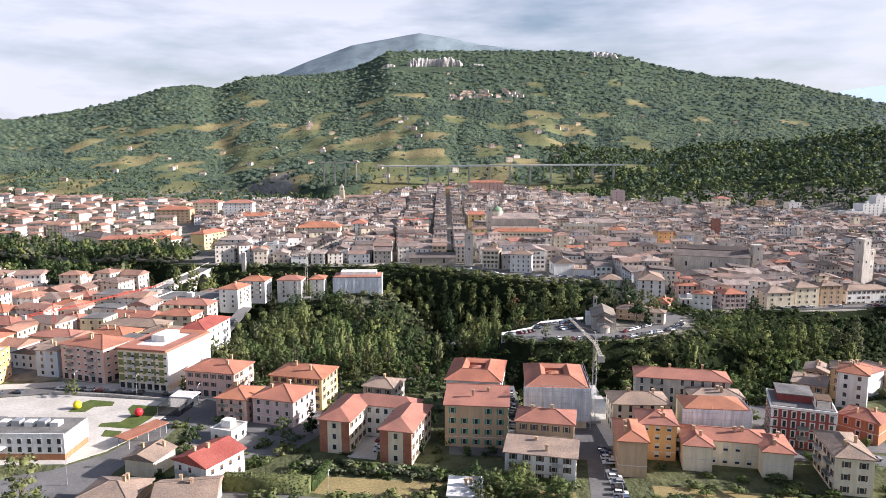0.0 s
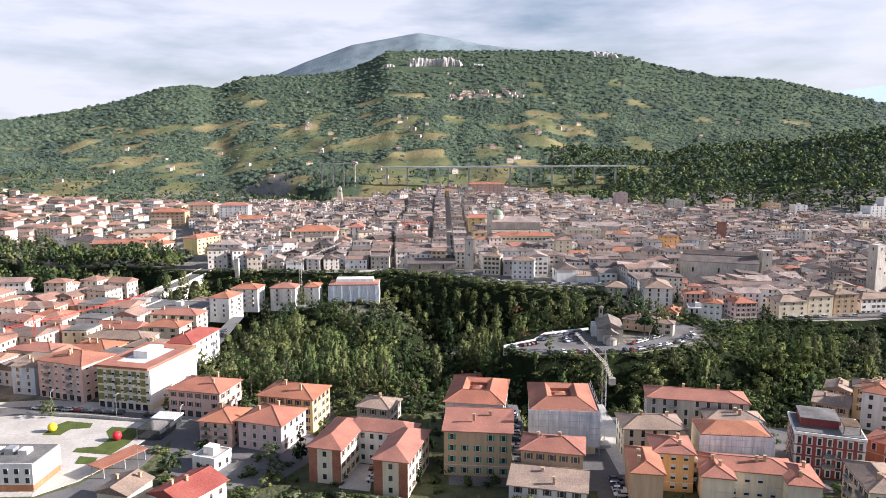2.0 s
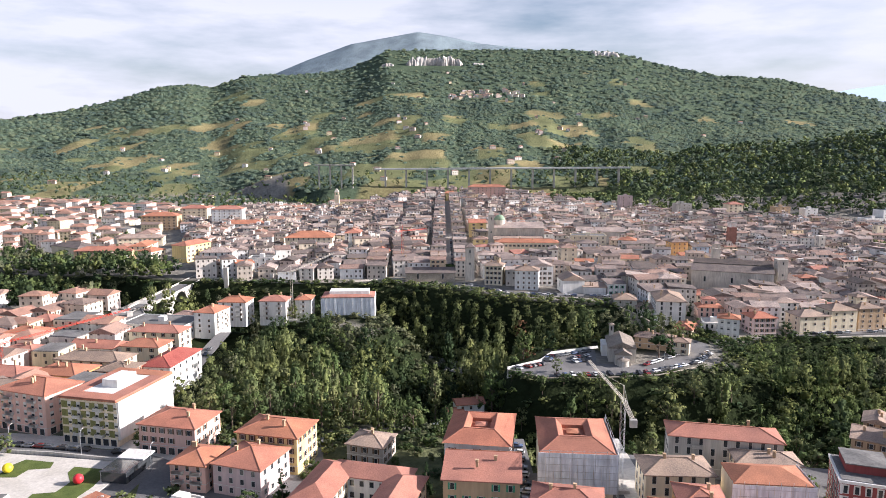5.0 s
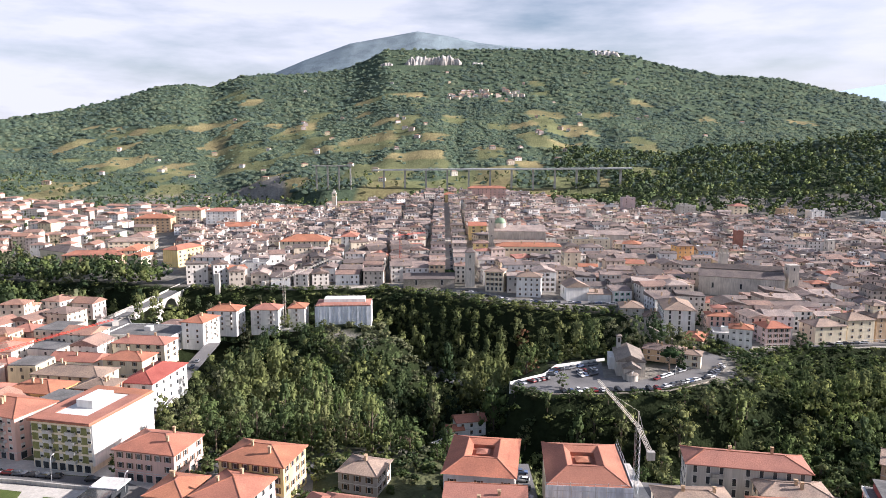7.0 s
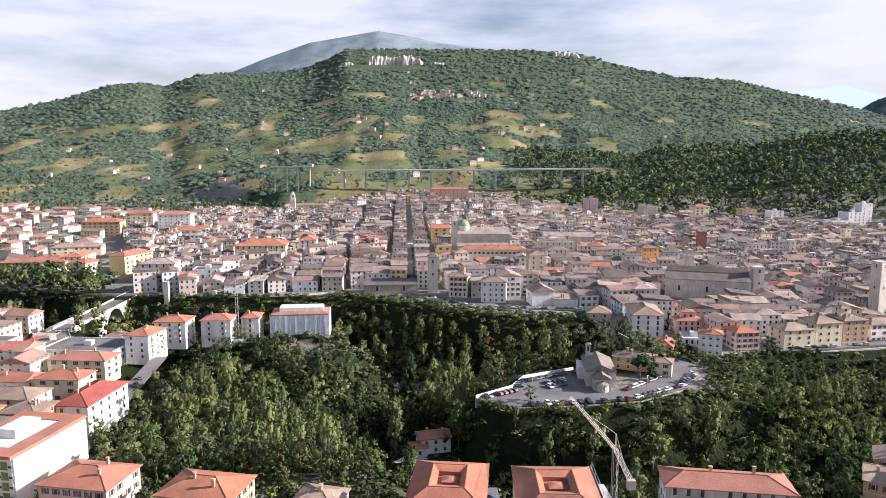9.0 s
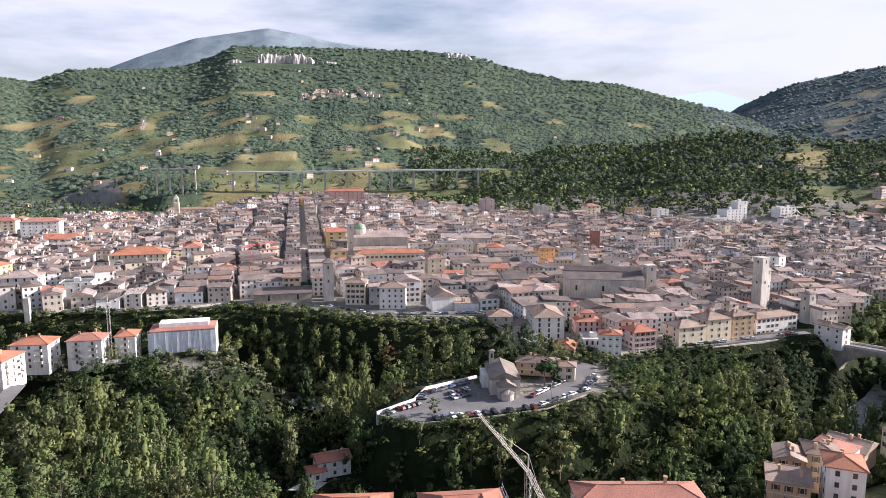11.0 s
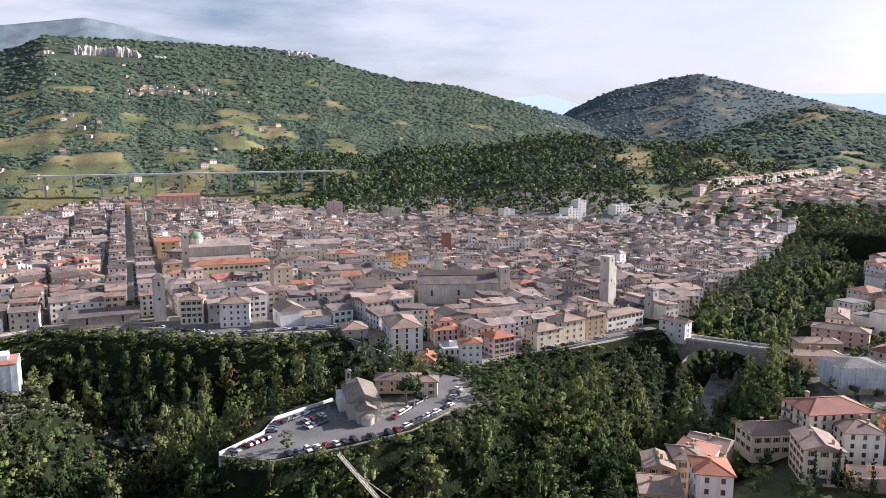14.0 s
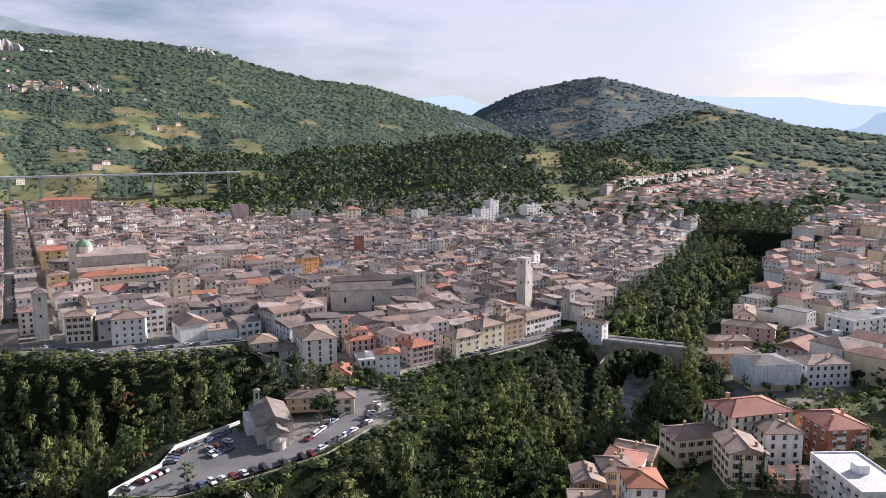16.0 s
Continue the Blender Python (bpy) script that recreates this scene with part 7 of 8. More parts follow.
for x, y, r in ((-140, 252.5, 90), (-115, 249, 90), (-88, 238, 90), (-89, 207, 0), (-104, 180, 30), (46, 185, 180), (46, 165, 180), (-30, 170, 90), (-60, 174, 90), (10, 166, 90)):
    lamp_post(x, y, G, 8.5, r)
for x, y in ((52, 335), (78, 326), (98, 333)):
    lamp_post(x, y, SP, 7, 60)


# ---------------------------------------------------------------- trees
def unit_shell(n, rg):
    v = rg.normal(size=(n, 3))
    return v / np.linalg.norm(v, axis=1, keepdims=True)


def leaf_quads(centres, normals, size, rg):
    """Kite-shaped leaf clumps at the centres, facing roughly along the normals."""
    n = len(centres)
    nn = normals + rg.normal(size=(n, 3)) * .42
    nn /= np.linalg.norm(nn, axis=1, keepdims=True)
    t = np.cross(nn, rg.normal(size=(n, 3)))
    t /= np.linalg.norm(t, axis=1, keepdims=True)
    b = np.cross(nn, t)
    s = size * rg.uniform(.6, 1.3, (n, 1))
    v = np.stack([centres - t * s, centres - b * s * .65 - nn * s * .1, centres + t * s * .9, centres + b * s * .7 + nn * s * .15], 1)
    return v.reshape(-1, 3), np.arange(4 * n).reshape(n, 4), np.repeat(nn, 4, axis=0)


def ball_quads(n):
    """A ball of quads: a cube whose faces are cut n by n, rounded."""
    bm = bmesh.new()
    bmesh.ops.create_cube(bm, size=1)
    if n > 1:
        bmesh.ops.subdivide_edges(bm, edges=bm.edges[:], cuts=n - 1, use_grid_fill=True)
    v = np.array([p.co.normalized()[:] for p in bm.verts])
    f = np.array([[p.index for p in q.verts] for q in bm.faces])
    bm.free()
    return v, f


BALL_FINE, BALL_COARSE = ball_quads(2), ball_quads(1)


def crown_arrays(kind, seed, quads):
    """Corners and faces of a crown about 10 m tall standing on z = 0."""
    rg = np.random.default_rng(seed)
    lobes = []
    if kind == "broad":
        for k in range(15):
            a, h = k * 2.4 + rg.uniform(-.5, .5), .26 + .68 * (k + rg.uniform(.1, .9)) / 15
            out = 4.0 * math.sqrt(max(.05, 1 - ((h - .5) / .52) ** 2)) * rg.uniform(.3, .95)
            lobes.append((np.array([out * math.cos(a), out * math.sin(a), h * 10 - .7]), rg.uniform(.95, 1.6) * (1.12 - .4 * h), rg.uniform(.85, 1.2)))
    elif kind == "far":
        for k in range(7):
            a, h = k * 1.05 + rg.uniform(-.3, .3), rg.uniform(.35, .88)
            out = 2.6 * rg.uniform(.4, 1.0) * (1.25 - h * .7)
            lobes.append((np.array([out * math.cos(a), out * math.sin(a), h * 10 - .6]), rg.uniform(1.4, 2.2), 1.0))
    elif kind == "hill":
        for k in range(5):
            a, h = k * 1.3 + rg.uniform(-.3, .3), rg.uniform(.4, .85)
            out = 2.4 * rg.uniform(.4, 1.0) * (1.25 - h * .7)
            lobes.append((np.array([out * math.cos(a), out * math.sin(a), h * 10 - .6]), rg.uniform(1.7, 2.5), 1.0))
    elif kind == "poplar":
        for k in range(15):
            a, h = k * 2.4 + rg.uniform(-.6, .6), .14 + .8 * (k + rg.uniform(.1, .9)) / 15
            out = 2.5 * math.sin(math.pi * min(.97, h ** .8)) ** .7 * rg.uniform(.3, 1)
            lobes.append((np.array([out * math.cos(a), out * math.sin(a), h * 10 - .5]), rg.uniform(.75, 1.15), rg.uniform(1.2, 1.7)))
    elif kind == "conifer":
        for k in range(12):
            h = (k + .5) / 12
            for j in range(2):
                a = rg.uniform(0, 6.28)
                out = 1.5 * (1 - h)
                lobes.append((np.array([out * math.cos(a), out * math.sin(a), .9 + h * 8.9]), .35 + 1.0 * (1 - h)))
    elif kind == "cypress":
        for k in range(10):
            h = (k + .5) / 10
            lobes.append((np.array([rg.uniform(-.15, .15), rg.uniform(-.15, .15), .5 + h * 9.3]), .75 * math.sin(math.pi * (.12 + .86 * h)) ** .6 + .15))
    elif kind == "pine":
        for k in range(12):
            a, o = rg.uniform(0, 6.28), rg.uniform(.4, 3.4)
            lobes.append((np.array([o * math.cos(a), o * math.sin(a), 7.6 + rg.uniform(-.4, 1.2) - o * .12]), rg.uniform(1.0, 1.5)))
    elif kind == "bush":
        for k in range(5):
            a, o = k * 1.3 + rg.uniform(-.3, .3), rg.uniform(.6, 2.8)
            lobes.append((np.array([o * math.cos(a), o * math.sin(a), rg.uniform(1.4, 4.8)]), rg.uniform(1.5, 2.3)))
    V, F, N, base = [], [], [], 0
    middle = np.array([0, 0, 5.0])
    cv, cf = BALL_FINE if quads > 100 and len(lobes) < 13 else BALL_COARSE
    per = max(3, quads // len(lobes) - len(cf))
    for c, r, *tall_ in lobes:
        up = .9 * (tall_[0] if tall_ else 1.0)
        d = unit_shell(per, rg)
        d[:, 2] = np.abs(d[:, 2]) * .9 + d[:, 2] * .1
        v, f, nn = leaf_quads(c + d * r * rg.uniform(.62, 1.32, (per, 1)) * np.array([1, 1, up]), d, r * (.25 if quads > 500 else .30 if quads > 300 else .38 if quads > 100 else .5), rg)
        V.append(v), F.append(f + base), N.append(nn * .34 + np.repeat(d, 4, axis=0) * .34 + (v - middle) * .13)
        base += len(v)
        N.append(cv * .5 + (c - middle) * .14)
        V.append(c + cv * r * .64 * rg.uniform(.65, 1.25, (len(cv), 1)) * np.array([1, 1, up])), F.append(cf + base)
        base += len(cv)
    N = np.concatenate(N)
    return np.concatenate(V), np.concatenate(F), N / np.linalg.norm(N, axis=1, keepdims=True)


def placed(arrays, x, y, z, wide, h, turn):
    """A crown turned about its trunk, stretched to its width and height, and moved to its place."""
    v, f, nn = arrays
    c, s = math.cos(turn), math.sin(turn)
    p = np.stack([(v[:, 0] * c - v[:, 1] * s) * wide / 10 + x, (v[:, 0] * s + v[:, 1] * c) * wide / 10 + y, v[:, 2] * h / 10 + z], -1)
    q = np.stack([nn[:, 0] * c - nn[:, 1] * s, nn[:, 0] * s + nn[:, 1] * c, nn[:, 2]], -1)
    return p, f, q


def trunk_mesh(kind, seed):
    rg = random.Random(seed)
    bm = bmesh.new()
    top = 7.5 if kind in ("pine", "poplar", "conifer") else 5.5
    pts = [(0, 0, -1.5), (.05, .03, 1.5), (-.06, .05, 3.5), (.04, -.04, top)]
    rad = [.30, .22, .17, .07]
    rings = [[bm.verts.new((x + r * math.cos(k), y + r * math.sin(k), z)) for k in np.arange(6) * math.tau / 6] for (x, y, z), r in zip(pts, rad)]
    for a, b in zip(rings, rings[1:]):
        for k in range(6):
            bm.faces.new((a[k], a[(k + 1) % 6], b[(k + 1) % 6], b[k]))
    for k in range(5):
        a = rg.uniform(0, 6.28)
        z = rg.uniform(2.2, top * .8)
        add_beam(bm, (0, 0, z), (1.6 * math.cos(a), 1.6 * math.sin(a), z + 1.6), .07, 4)
    me = bpy.data.meshes.new("trunk")
    bm.to_mesh(me)
    bm.free()
    me.materials.append(M_BARK)
    return me


KINDS = {"broad": M_LEAF_O, "poplar": M_LEAF_O, "conifer": M_CONIFER, "cypress": M_CONIFER, "pine": M_CONIFER, "bush": M_LEAF_O}
CROWN, TRUNK = {}, {}


def crown_mesh(arrays, material):
    return mesh_np("crown", arrays[0], arrays[1], material, True, arrays[2])


for kd in KINDS:
    for sd in range(4):
        CROWN[kd, sd] = crown_mesh(crown_arrays(kd, 31 * sd + len(kd), 210 if kd == "bush" else 540), KINDS[kd])
        TRUNK[kd, sd] = trunk_mesh(kd, sd)
ARR_MID = {(kd, sd): crown_arrays(kd, 57 * sd + 3, 160 if kd == "bush" else 440) for kd in ("broad", "poplar", "bush") for sd in range(4)}
ARR_BUSH = {sd: crown_arrays("bush", 71 + sd, 40) for sd in range(4)}
ARR_CYP = [crown_arrays("cypress", 5 + k, 90) for k in range(2)]
ARR_FAR = {sd: crown_arrays("far", 90 + sd, 84) for sd in range(4)}
ARR_HILL = {sd: crown_arrays("hill", 190 + sd, 45) for sd in range(4)}
TREE_LABEL = {"broad": "leafy green broadleaf tree in summer", "poplar": "tall light green poplar tree", "conifer": "dark green spruce in a garden", "cypress": "narrow dark green cypress tree",
              "pine": "umbrella pine with flat dark crown", "bush": "dense green garden shrub"}


def tree(kind, x, y, z, h, wide, seed, material=None, label=""):
    root = tagged(new("tree" if kind != "bush" else "shrub", TRUNK[kind, seed % 4]), label if len(label.split()) > 3 else TREE_LABEL[kind], "tree" if kind != "bush" else "shrub", "trees")
    root.matrix_basis = pose(x, y, z, 0, 0, seed * 77 % 360) @ Matrix.Diagonal((wide / 10, wide / 10, h / 10, 1))
    me = CROWN[kind, seed % 4]
    if material:
        me = me.copy()
        me.materials[0] = material
    shared("crown", me, root, Matrix())
    return root


WOOD_TINTS = ((0.085, 0.118, 0.052), (0.136, 0.177, 0.068), (0.058, 0.087, 0.044), (0.199, 0.225, 0.091), (0.109, 0.147, 0.070), (0.165, 0.178, 0.104), (0.074, 0.107, 0.057))
HILL_TINTS = ((0.090, 0.124, 0.058), (0.125, 0.162, 0.066), (0.068, 0.098, 0.052), (0.165, 0.192, 0.078), (0.104, 0.138, 0.064))


def tint_layer(me, cols, counts):
    """One leaf colour for each tree of a joined wood."""
    c = np.repeat(np.asarray(cols, np.float32), counts, axis=0)
    layer_ = me.color_attributes.new("tint", "FLOAT_COLOR", "POINT")
    layer_.data.foreach_set("color", np.concatenate([c, np.ones((len(c), 1), np.float32)], -1).ravel())


def stand(x, y):
    """Which wood grows here: poplars, olive scrub, or mixed."""
    if -66 < x < 0 and 286 < y < 336:
        return "poplars"
    if -62 < x < 2 and 392 < y < 440:
        return "scrub"
    return "poplars" if float(fbm(x, y, 75, 91)) > .60 else "mixed"


def leaf_tint(x, y, rg):
    st = stand(x, y)
    if st == "scrub":
        c = (0.175, 0.188, 0.110)
    elif st == "poplars":
        c = rg.choice(((0.182, 0.208, 0.088), (0.205, 0.226, 0.098), (0.155, 0.184, 0.080)))
    else:
        k = float(fbm(x, y, 40, 93)) * 1.5 - .25 + rg.uniform(-.35, .35)
        c = WOOD_TINTS[int(min(.999, max(0, k)) * len(WOOD_TINTS))]
    f = rg.uniform(.82, 1.18)
    return tuple(v * f for v in c)


ROADS_CLEAR = [(-106, 290, 5.5), (-108, 310, 6), (-110, 320, 6), (-111, 330, 6), (-112, 340, 6), (-113, 350, 6), (-114, 360, 6), (-115, 375, 6), (-116, 385, 6), (-117, 400, 6), (-118, 412, 6)]


def scatter(poly, n, gap, seed, test=None, tries=14):
    """Points in the polygon, at least gap apart, clear of houses."""
    rg = random.Random(seed)
    xs, ys = [p[0] for p in poly], [p[1] for p in poly]
    cell, got = {}, []
    for _ in range(n * tries):
        if len(got) >= n:
            break
        x, y = rg.uniform(min(xs), max(xs)), rg.uniform(min(ys), max(ys))
        k = (int(x // gap), int(y // gap))
        if any((x - a) ** 2 + (y - b) ** 2 < gap * gap for i in (-1, 0, 1) for j in (-1, 0, 1) for a, b in cell.get((k[0] + i, k[1] + j), ())):
            continue
        if not inside_one(x, y, poly) or (test and not test(x, y)):
            continue
        cell.setdefault(k, []).append((x, y))
        got.append((x, y))
    return got


CAR_PARK = [(24, 334), (42, 316), (70, 317), (96, 321), (124, 336), (134, 352), (134, 372), (124, 380), (112, 372), (76, 368), (44, 358)]


RIM_ROAD = [(10, 503), (30, 490), (47, 468), (85, 463), (109, 458)]


def wood_ok(x, y):
    if line_distance_one(x, y, RIM_ROAD) < 9.5:
        return False
    if inside_one(x, y, CAR_PARK) or not free(x, y, 1):
        return False
    if any((x - a) ** 2 + (y - b) ** 2 < c * c for a, b, c in ROADS_CLEAR):
        return False
    d = min(line_distance_one(x, y, RIVER) * (50 / (50 - 18 * float(smooth((x - 200) / 60)))), line_distance_one(x, y, RIVER_WEST) * (1.15 if x > -40 else 1.39))
    if x > 240 and line_distance_one(x, y, RIVER) < 10:
        return False
    if line_distance_one(x, y, [(279, 397), (309, 347)]) < 6 or (line_distance_one(x, y, [(293, 373), (262, 350)]) < 17) or line_distance_one(x, y, [(-172, 528), (-186, 416)]) < 8:
        return False
    return d < 54 or line_distance_one(x, y, DIP) < 66 or (262 < y < 330 and -96 < x < 150) or (110 < x < 190 and 300 < y < 400) or (140 < x < 275 and 330 < y < 396) or (250 < y < 266 and -100 < x < 130)


EAST_WOOD = [(284, 408), (300, 392), (312, 362), (345, 366), (400, 390), (480, 430), (560, 468), (660, 512), (760, 565), (850, 622), (920, 670), (830, 740), (740, 712), (690, 652), (620, 603), (530, 548), (440, 498), (380, 465), (330, 435)]


def east_ok(x, y):
    return free(x, y, 1) and line_distance_one(x, y, [(279, 397), (309, 347)]) > 6


wood = [p for p in scatter([(-130, 256), (275, 256), (275, 392), (186, 388), (158, 382), (128, 402), (112, 432), (102, 453), (46, 461), (10, 495), (-40, 512), (-180, 506), (-180, 440), (-108, 420), (-104, 300), (-98, 262)], 1700, 7.4, 8, wood_ok, 40)]
wood += scatter(EAST_WOOD, 1200, 7.6, 9, east_ok, 40)
wood += scatter([(-180, 508), (-300, 540), (-330, 470), (-180, 440)], 150, 6, 10, wood_ok)
wood.sort(key=lambda p: math.hypot(p[0] - 30, p[1] - 190))
VV, FF, NN, CC, base = [], [], [], [], 0
lrng = random.Random(44)
wz = ground(np.array([p[0] for p in wood]), np.array([p[1] for p in wood]))
for i, (x, y) in enumerate(wood):
    z = float(wz[i])
    u = lrng.random()
    st = stand(x, y)
    kind = "bush" if st == "scrub" else ("poplar" if u < .75 else "broad") if st == "poplars" else "broad" if u < .72 else "poplar" if u < .88 else "bush"
    h = lrng.choice((lrng.uniform(8, 13), lrng.uniform(11, 19))) if kind == "broad" else lrng.uniform(14, 22) if kind == "poplar" else lrng.uniform(4, 7)
    if z < -6:
        h *= 1.3
    if (-84 < x < -26 and y > 400 and z > -8) or y < 266:
        h = min(h, lrng.uniform(5, 7.5))
    roof = 99
    if y > 395 and x < 128:
        roof = 11.5 if x > -40 or y > 490 else 99
    elif x >= 128 and y > 352:
        roof = 5.5
    elif 10 < x < 150 and 290 < y < 345:
        roof = 10.5 if y > 316 else 12.0
    if (x - 12) ** 2 + (y - 312) ** 2 < 260:
        roof = -9
    if z + h > roof:
        h = max(3.6, roof - z)
    if x > 312:
        h = max(8.0, min(lrng.uniform(8, 17) - z * .35, 13 - z))
    wide = max(min(h, 20), 7) * lrng.uniform(.72, 1.0) + (2 if h < 5 else 0) + (3 if kind == "bush" else 0)
    if i < 240:
        tree(kind, x, y, z, h, wide, i)
    else:
        p, f, q = placed(ARR_MID[kind, i % 4] if x < 290 else ARR_FAR[i % 4], x, y, z, wide, h, lrng.uniform(0, 6.28))
        VV.append(p), FF.append(f + base), NN.append(q), CC.append(leaf_tint(x, y, lrng))
        base += len(p)
wood_mesh = mesh_np("gorge_wood", np.concatenate(VV), np.concatenate(FF), M_LEAF_S, True, np.concatenate(NN))
tint_layer(wood_mesh, CC, [len(p) for p in VV])
tagged(new("gorge_wood", wood_mesh), "dense broadleaf wood filling the river gorge", "wood", kind="stuff")


# undergrowth between the trees
under = scatter([(-135, 256), (275, 256), (275, 396), (186, 391), (158, 384), (128, 402), (112, 432), (102, 454), (46, 461), (10, 495), (-40, 513), (-180, 508), (-180, 440), (-108, 420), (-104, 300), (-98, 262)], 2600, 4.4, 18, wood_ok, 24)
under += scatter(EAST_WOOD, 500, 6, 19, east_ok)
VV, FF, NN, CC, base = [], [], [], [], 0
wz = ground(np.array([p[0] for p in under]), np.array([p[1] for p in under]))
for i, (x, y) in enumerate(under):
    h, wide = lrng.uniform(4, 7), lrng.uniform(6, 9.5)
    p, f, q = placed(ARR_BUSH[i % 4], x, y, float(wz[i]) - .5, wide, h, lrng.uniform(0, 6.28))
    VV.append(p), FF.append(f + base), NN.append(q), CC.append(leaf_tint(x, y, lrng))
    base += len(p)
under_mesh = mesh_np("undergrowth", np.concatenate(VV), np.concatenate(FF), M_LEAF_S, True, np.concatenate(NN))
tint_layer(under_mesh, CC, [len(p) for p in VV])
tagged(new("undergrowth", under_mesh), "bushes and ivy covering the gorge slopes", "bushes", kind="stuff")


def grove(name, pts, hs, material, label, far=False, kinds=("broad", "broad", "poplar"), seed=0):
    V, F, N, C, b = [], [], [], [], 0
    rg = random.Random(seed + len(pts))
    zs = ground(np.array([p[0] for p in pts]), np.array([p[1] for p in pts]))
    for (x, y), z in zip(pts, zs):
        h = rg.uniform(*hs)
        src = (ARR_HILL if material == M_LEAF_H or name in ("slope_trees", "suburb_trees") else ARR_FAR)[rg.randrange(4)] if far else ARR_MID[rg.choice(kinds), rg.randrange(4)]
        p, f, q = placed(src, x, y, z, h * rg.uniform(.8, 1.15) * (1.25 if material == M_LEAF_H else 1), h, rg.uniform(0, 6.28))
        k = rg.uniform(.8, 1.2)
        V.append(p), F.append(f + b), N.append(q), C.append([e * k for e in rg.choice(HILL_TINTS if material == M_LEAF_H else WOOD_TINTS)])
        b += len(p)
    me = mesh_np(name, np.concatenate(V), np.concatenate(F), material, True, np.concatenate(N))
    tint_layer(me, C, [len(p) for p in V])
    return tagged(new(name, me), label, "trees", kind="stuff")


# park and gardens west of the town, gardens in the suburbs
PARK_W = [(-196, 440), (-192, 536), (-240, 574), (-330, 620), (-420, 660), (-540, 620), (-440, 480), (-300, 420)]
grove("park_trees", scatter(PARK_W, 560, 7, 3, lambda x, y: free(x, y, 2)), (10, 17), M_LEAF_S, "dense park trees west of the town", far=True)
grove("suburb_trees", scatter(SUBURB_W, 640, 9, 4, lambda x, y: free(x, y, 2)), (6, 12), M_LEAF_S, "garden trees between suburban houses", far=True)
grove("suburb_trees", scatter(SUBURB_WN, 120, 9, 5, lambda x, y: free(x, y, 2)), (6, 11), M_LEAF_S, "garden trees between western houses", far=True)
grove("suburb_trees", scatter(SUBURB_E, 260, 10, 6, lambda x, y: free(x, y, 2) and x > 330), (7, 13), M_LEAF_S, "garden trees on the east bank", far=True)
grove("suburb_trees", scatter(SUBURB_SE, 120, 12, 7, lambda x, y: free(x, y, 2)), (7, 13), M_LEAF_S, "street trees along the eastern terraces", far=True)
EAST_BANK = [(150, 262), (190, 214), (260, 190), (420, 215), (430, 380), (350, 350), (300, 330), (262, 318), (215, 292), (150, 270)]
grove("garden_trees", scatter(EAST_BANK, 260, 7, 27, lambda x, y: free(x, y, 0)), (5, 11), M_LEAF_S, "garden trees and shrubs between east bank houses", kinds=("broad", "bush", "bush"))
TOWN_GREEN = [(420, 610), (470, 640), (440, 690), (380, 660)]
grove("town_garden", scatter(TOWN_GREEN, 40, 7, 9), (9, 13), M_LEAF_S, "walled town garden of dark trees", far=True)
BELT = [(-1100, 1250), (-620, 1110), (-420, 1060), (-280, 1010), (-60, 1060), (140, 1060), (180, 1000), (280, 920), (420, 870), (520, 800), (640, 770), (720, 860), (1000, 980), (1100, 1200), (700, 1300), (0, 1260), (-900, 1600)]
grove("slope_trees", scatter(BELT, 1500, 15, 10, lambda x, y: free(x, y, 3) and lrng.random() > float(field_value(np.array(x), np.array(y))) * .85), (7, 13), M_LEAF_S, "trees and hedges on the slope behind the town", far=True)

# single trees that stand out
for kd, x, y, z, h, w, lab in (("pine", 99, 344, SP, 13, 17, "umbrella pine beside the spur church"), ("conifer", 106, 349, SP, 13, 10, "dark spruce beside the spur church"),
                               ("broad", 50, 328, SP, 7, 8, ""), ("broad", 131, 386, 5, 13, 13, ""), ("pine", 6, 525, 13, 10, 14, "umbrella pine on a town terrace"),
                               ("conifer", 143, 428, 5, 14, 10, "dark evergreen beside the convent"), ("conifer", 192, 234, G, 15, 10, "dark cedar among east bank houses"),
                               ("conifer", 188, 222, G, 17, 11, "dark cedar"), ("cypress", 184, 236, G, 14, 8, ""), ("pine", 214, 198, G, 14, 16, ""), ("broad", 262, 250, G, 14, 14, ""),
                               ("conifer", -43, 216, G, 12, 11, "dark fir beside the mauve house"), ("conifer", -4, 222, G, 11, 9, "dark fir"), ("broad", -79, 205, G, 8, 9, ""), ("conifer", -6, 200, G, 8, 7, "small fir"),
                               ("broad", -140, 251, G, 7, 8, ""), ("broad", -108, 166, G, 17, 17, "tall yellow-green tree by the street"), ("broad", -114, 158, G, 14, 14, ""), ("broad", -101, 158, G, 10, 12, ""),
                               ("broad", -52, 214, G, 7, 9, ""), ("broad", -48, 206, G, 5, 8, ""), ("broad", 178, 386, 5, 11, 11, ""), ("broad", -62, 196, G, 5, 6, "")):
    tree(kd, x, y, z, h, w, int(abs(x * 7 + y)), None, lab)
for k, (x, y) in enumerate(((96, 520), (163, 520), (-52, 540), (-70, 541), (-88, 542), (310, 470), (318, 462), (326, 470), (356, 520), (120, 585), (250, 600), (-20, 640), (380, 540), (392, 552), (300, 452), (246, 440), (252, 446))):
    tree("broad" if k % 3 else "conifer", x, y, float(ground(x, y)), 9 + k % 4 * 1.5, 10, k, M_CONIFER if k % 2 else None, "dark tree in a walled town garden")
tree("broad", 41, 354, 0, 12, 10, 3, M_AUTUMN, "red-brown autumn tree beside the car park")
tree("broad", 66, 392, -12, 19, 12, 1, M_OLIVE, "grey-green tree below the rampart")
tree("broad", 46, 432, -8, 14, 11, 2, M_AUTUMN, "withered brown tree in the gorge")

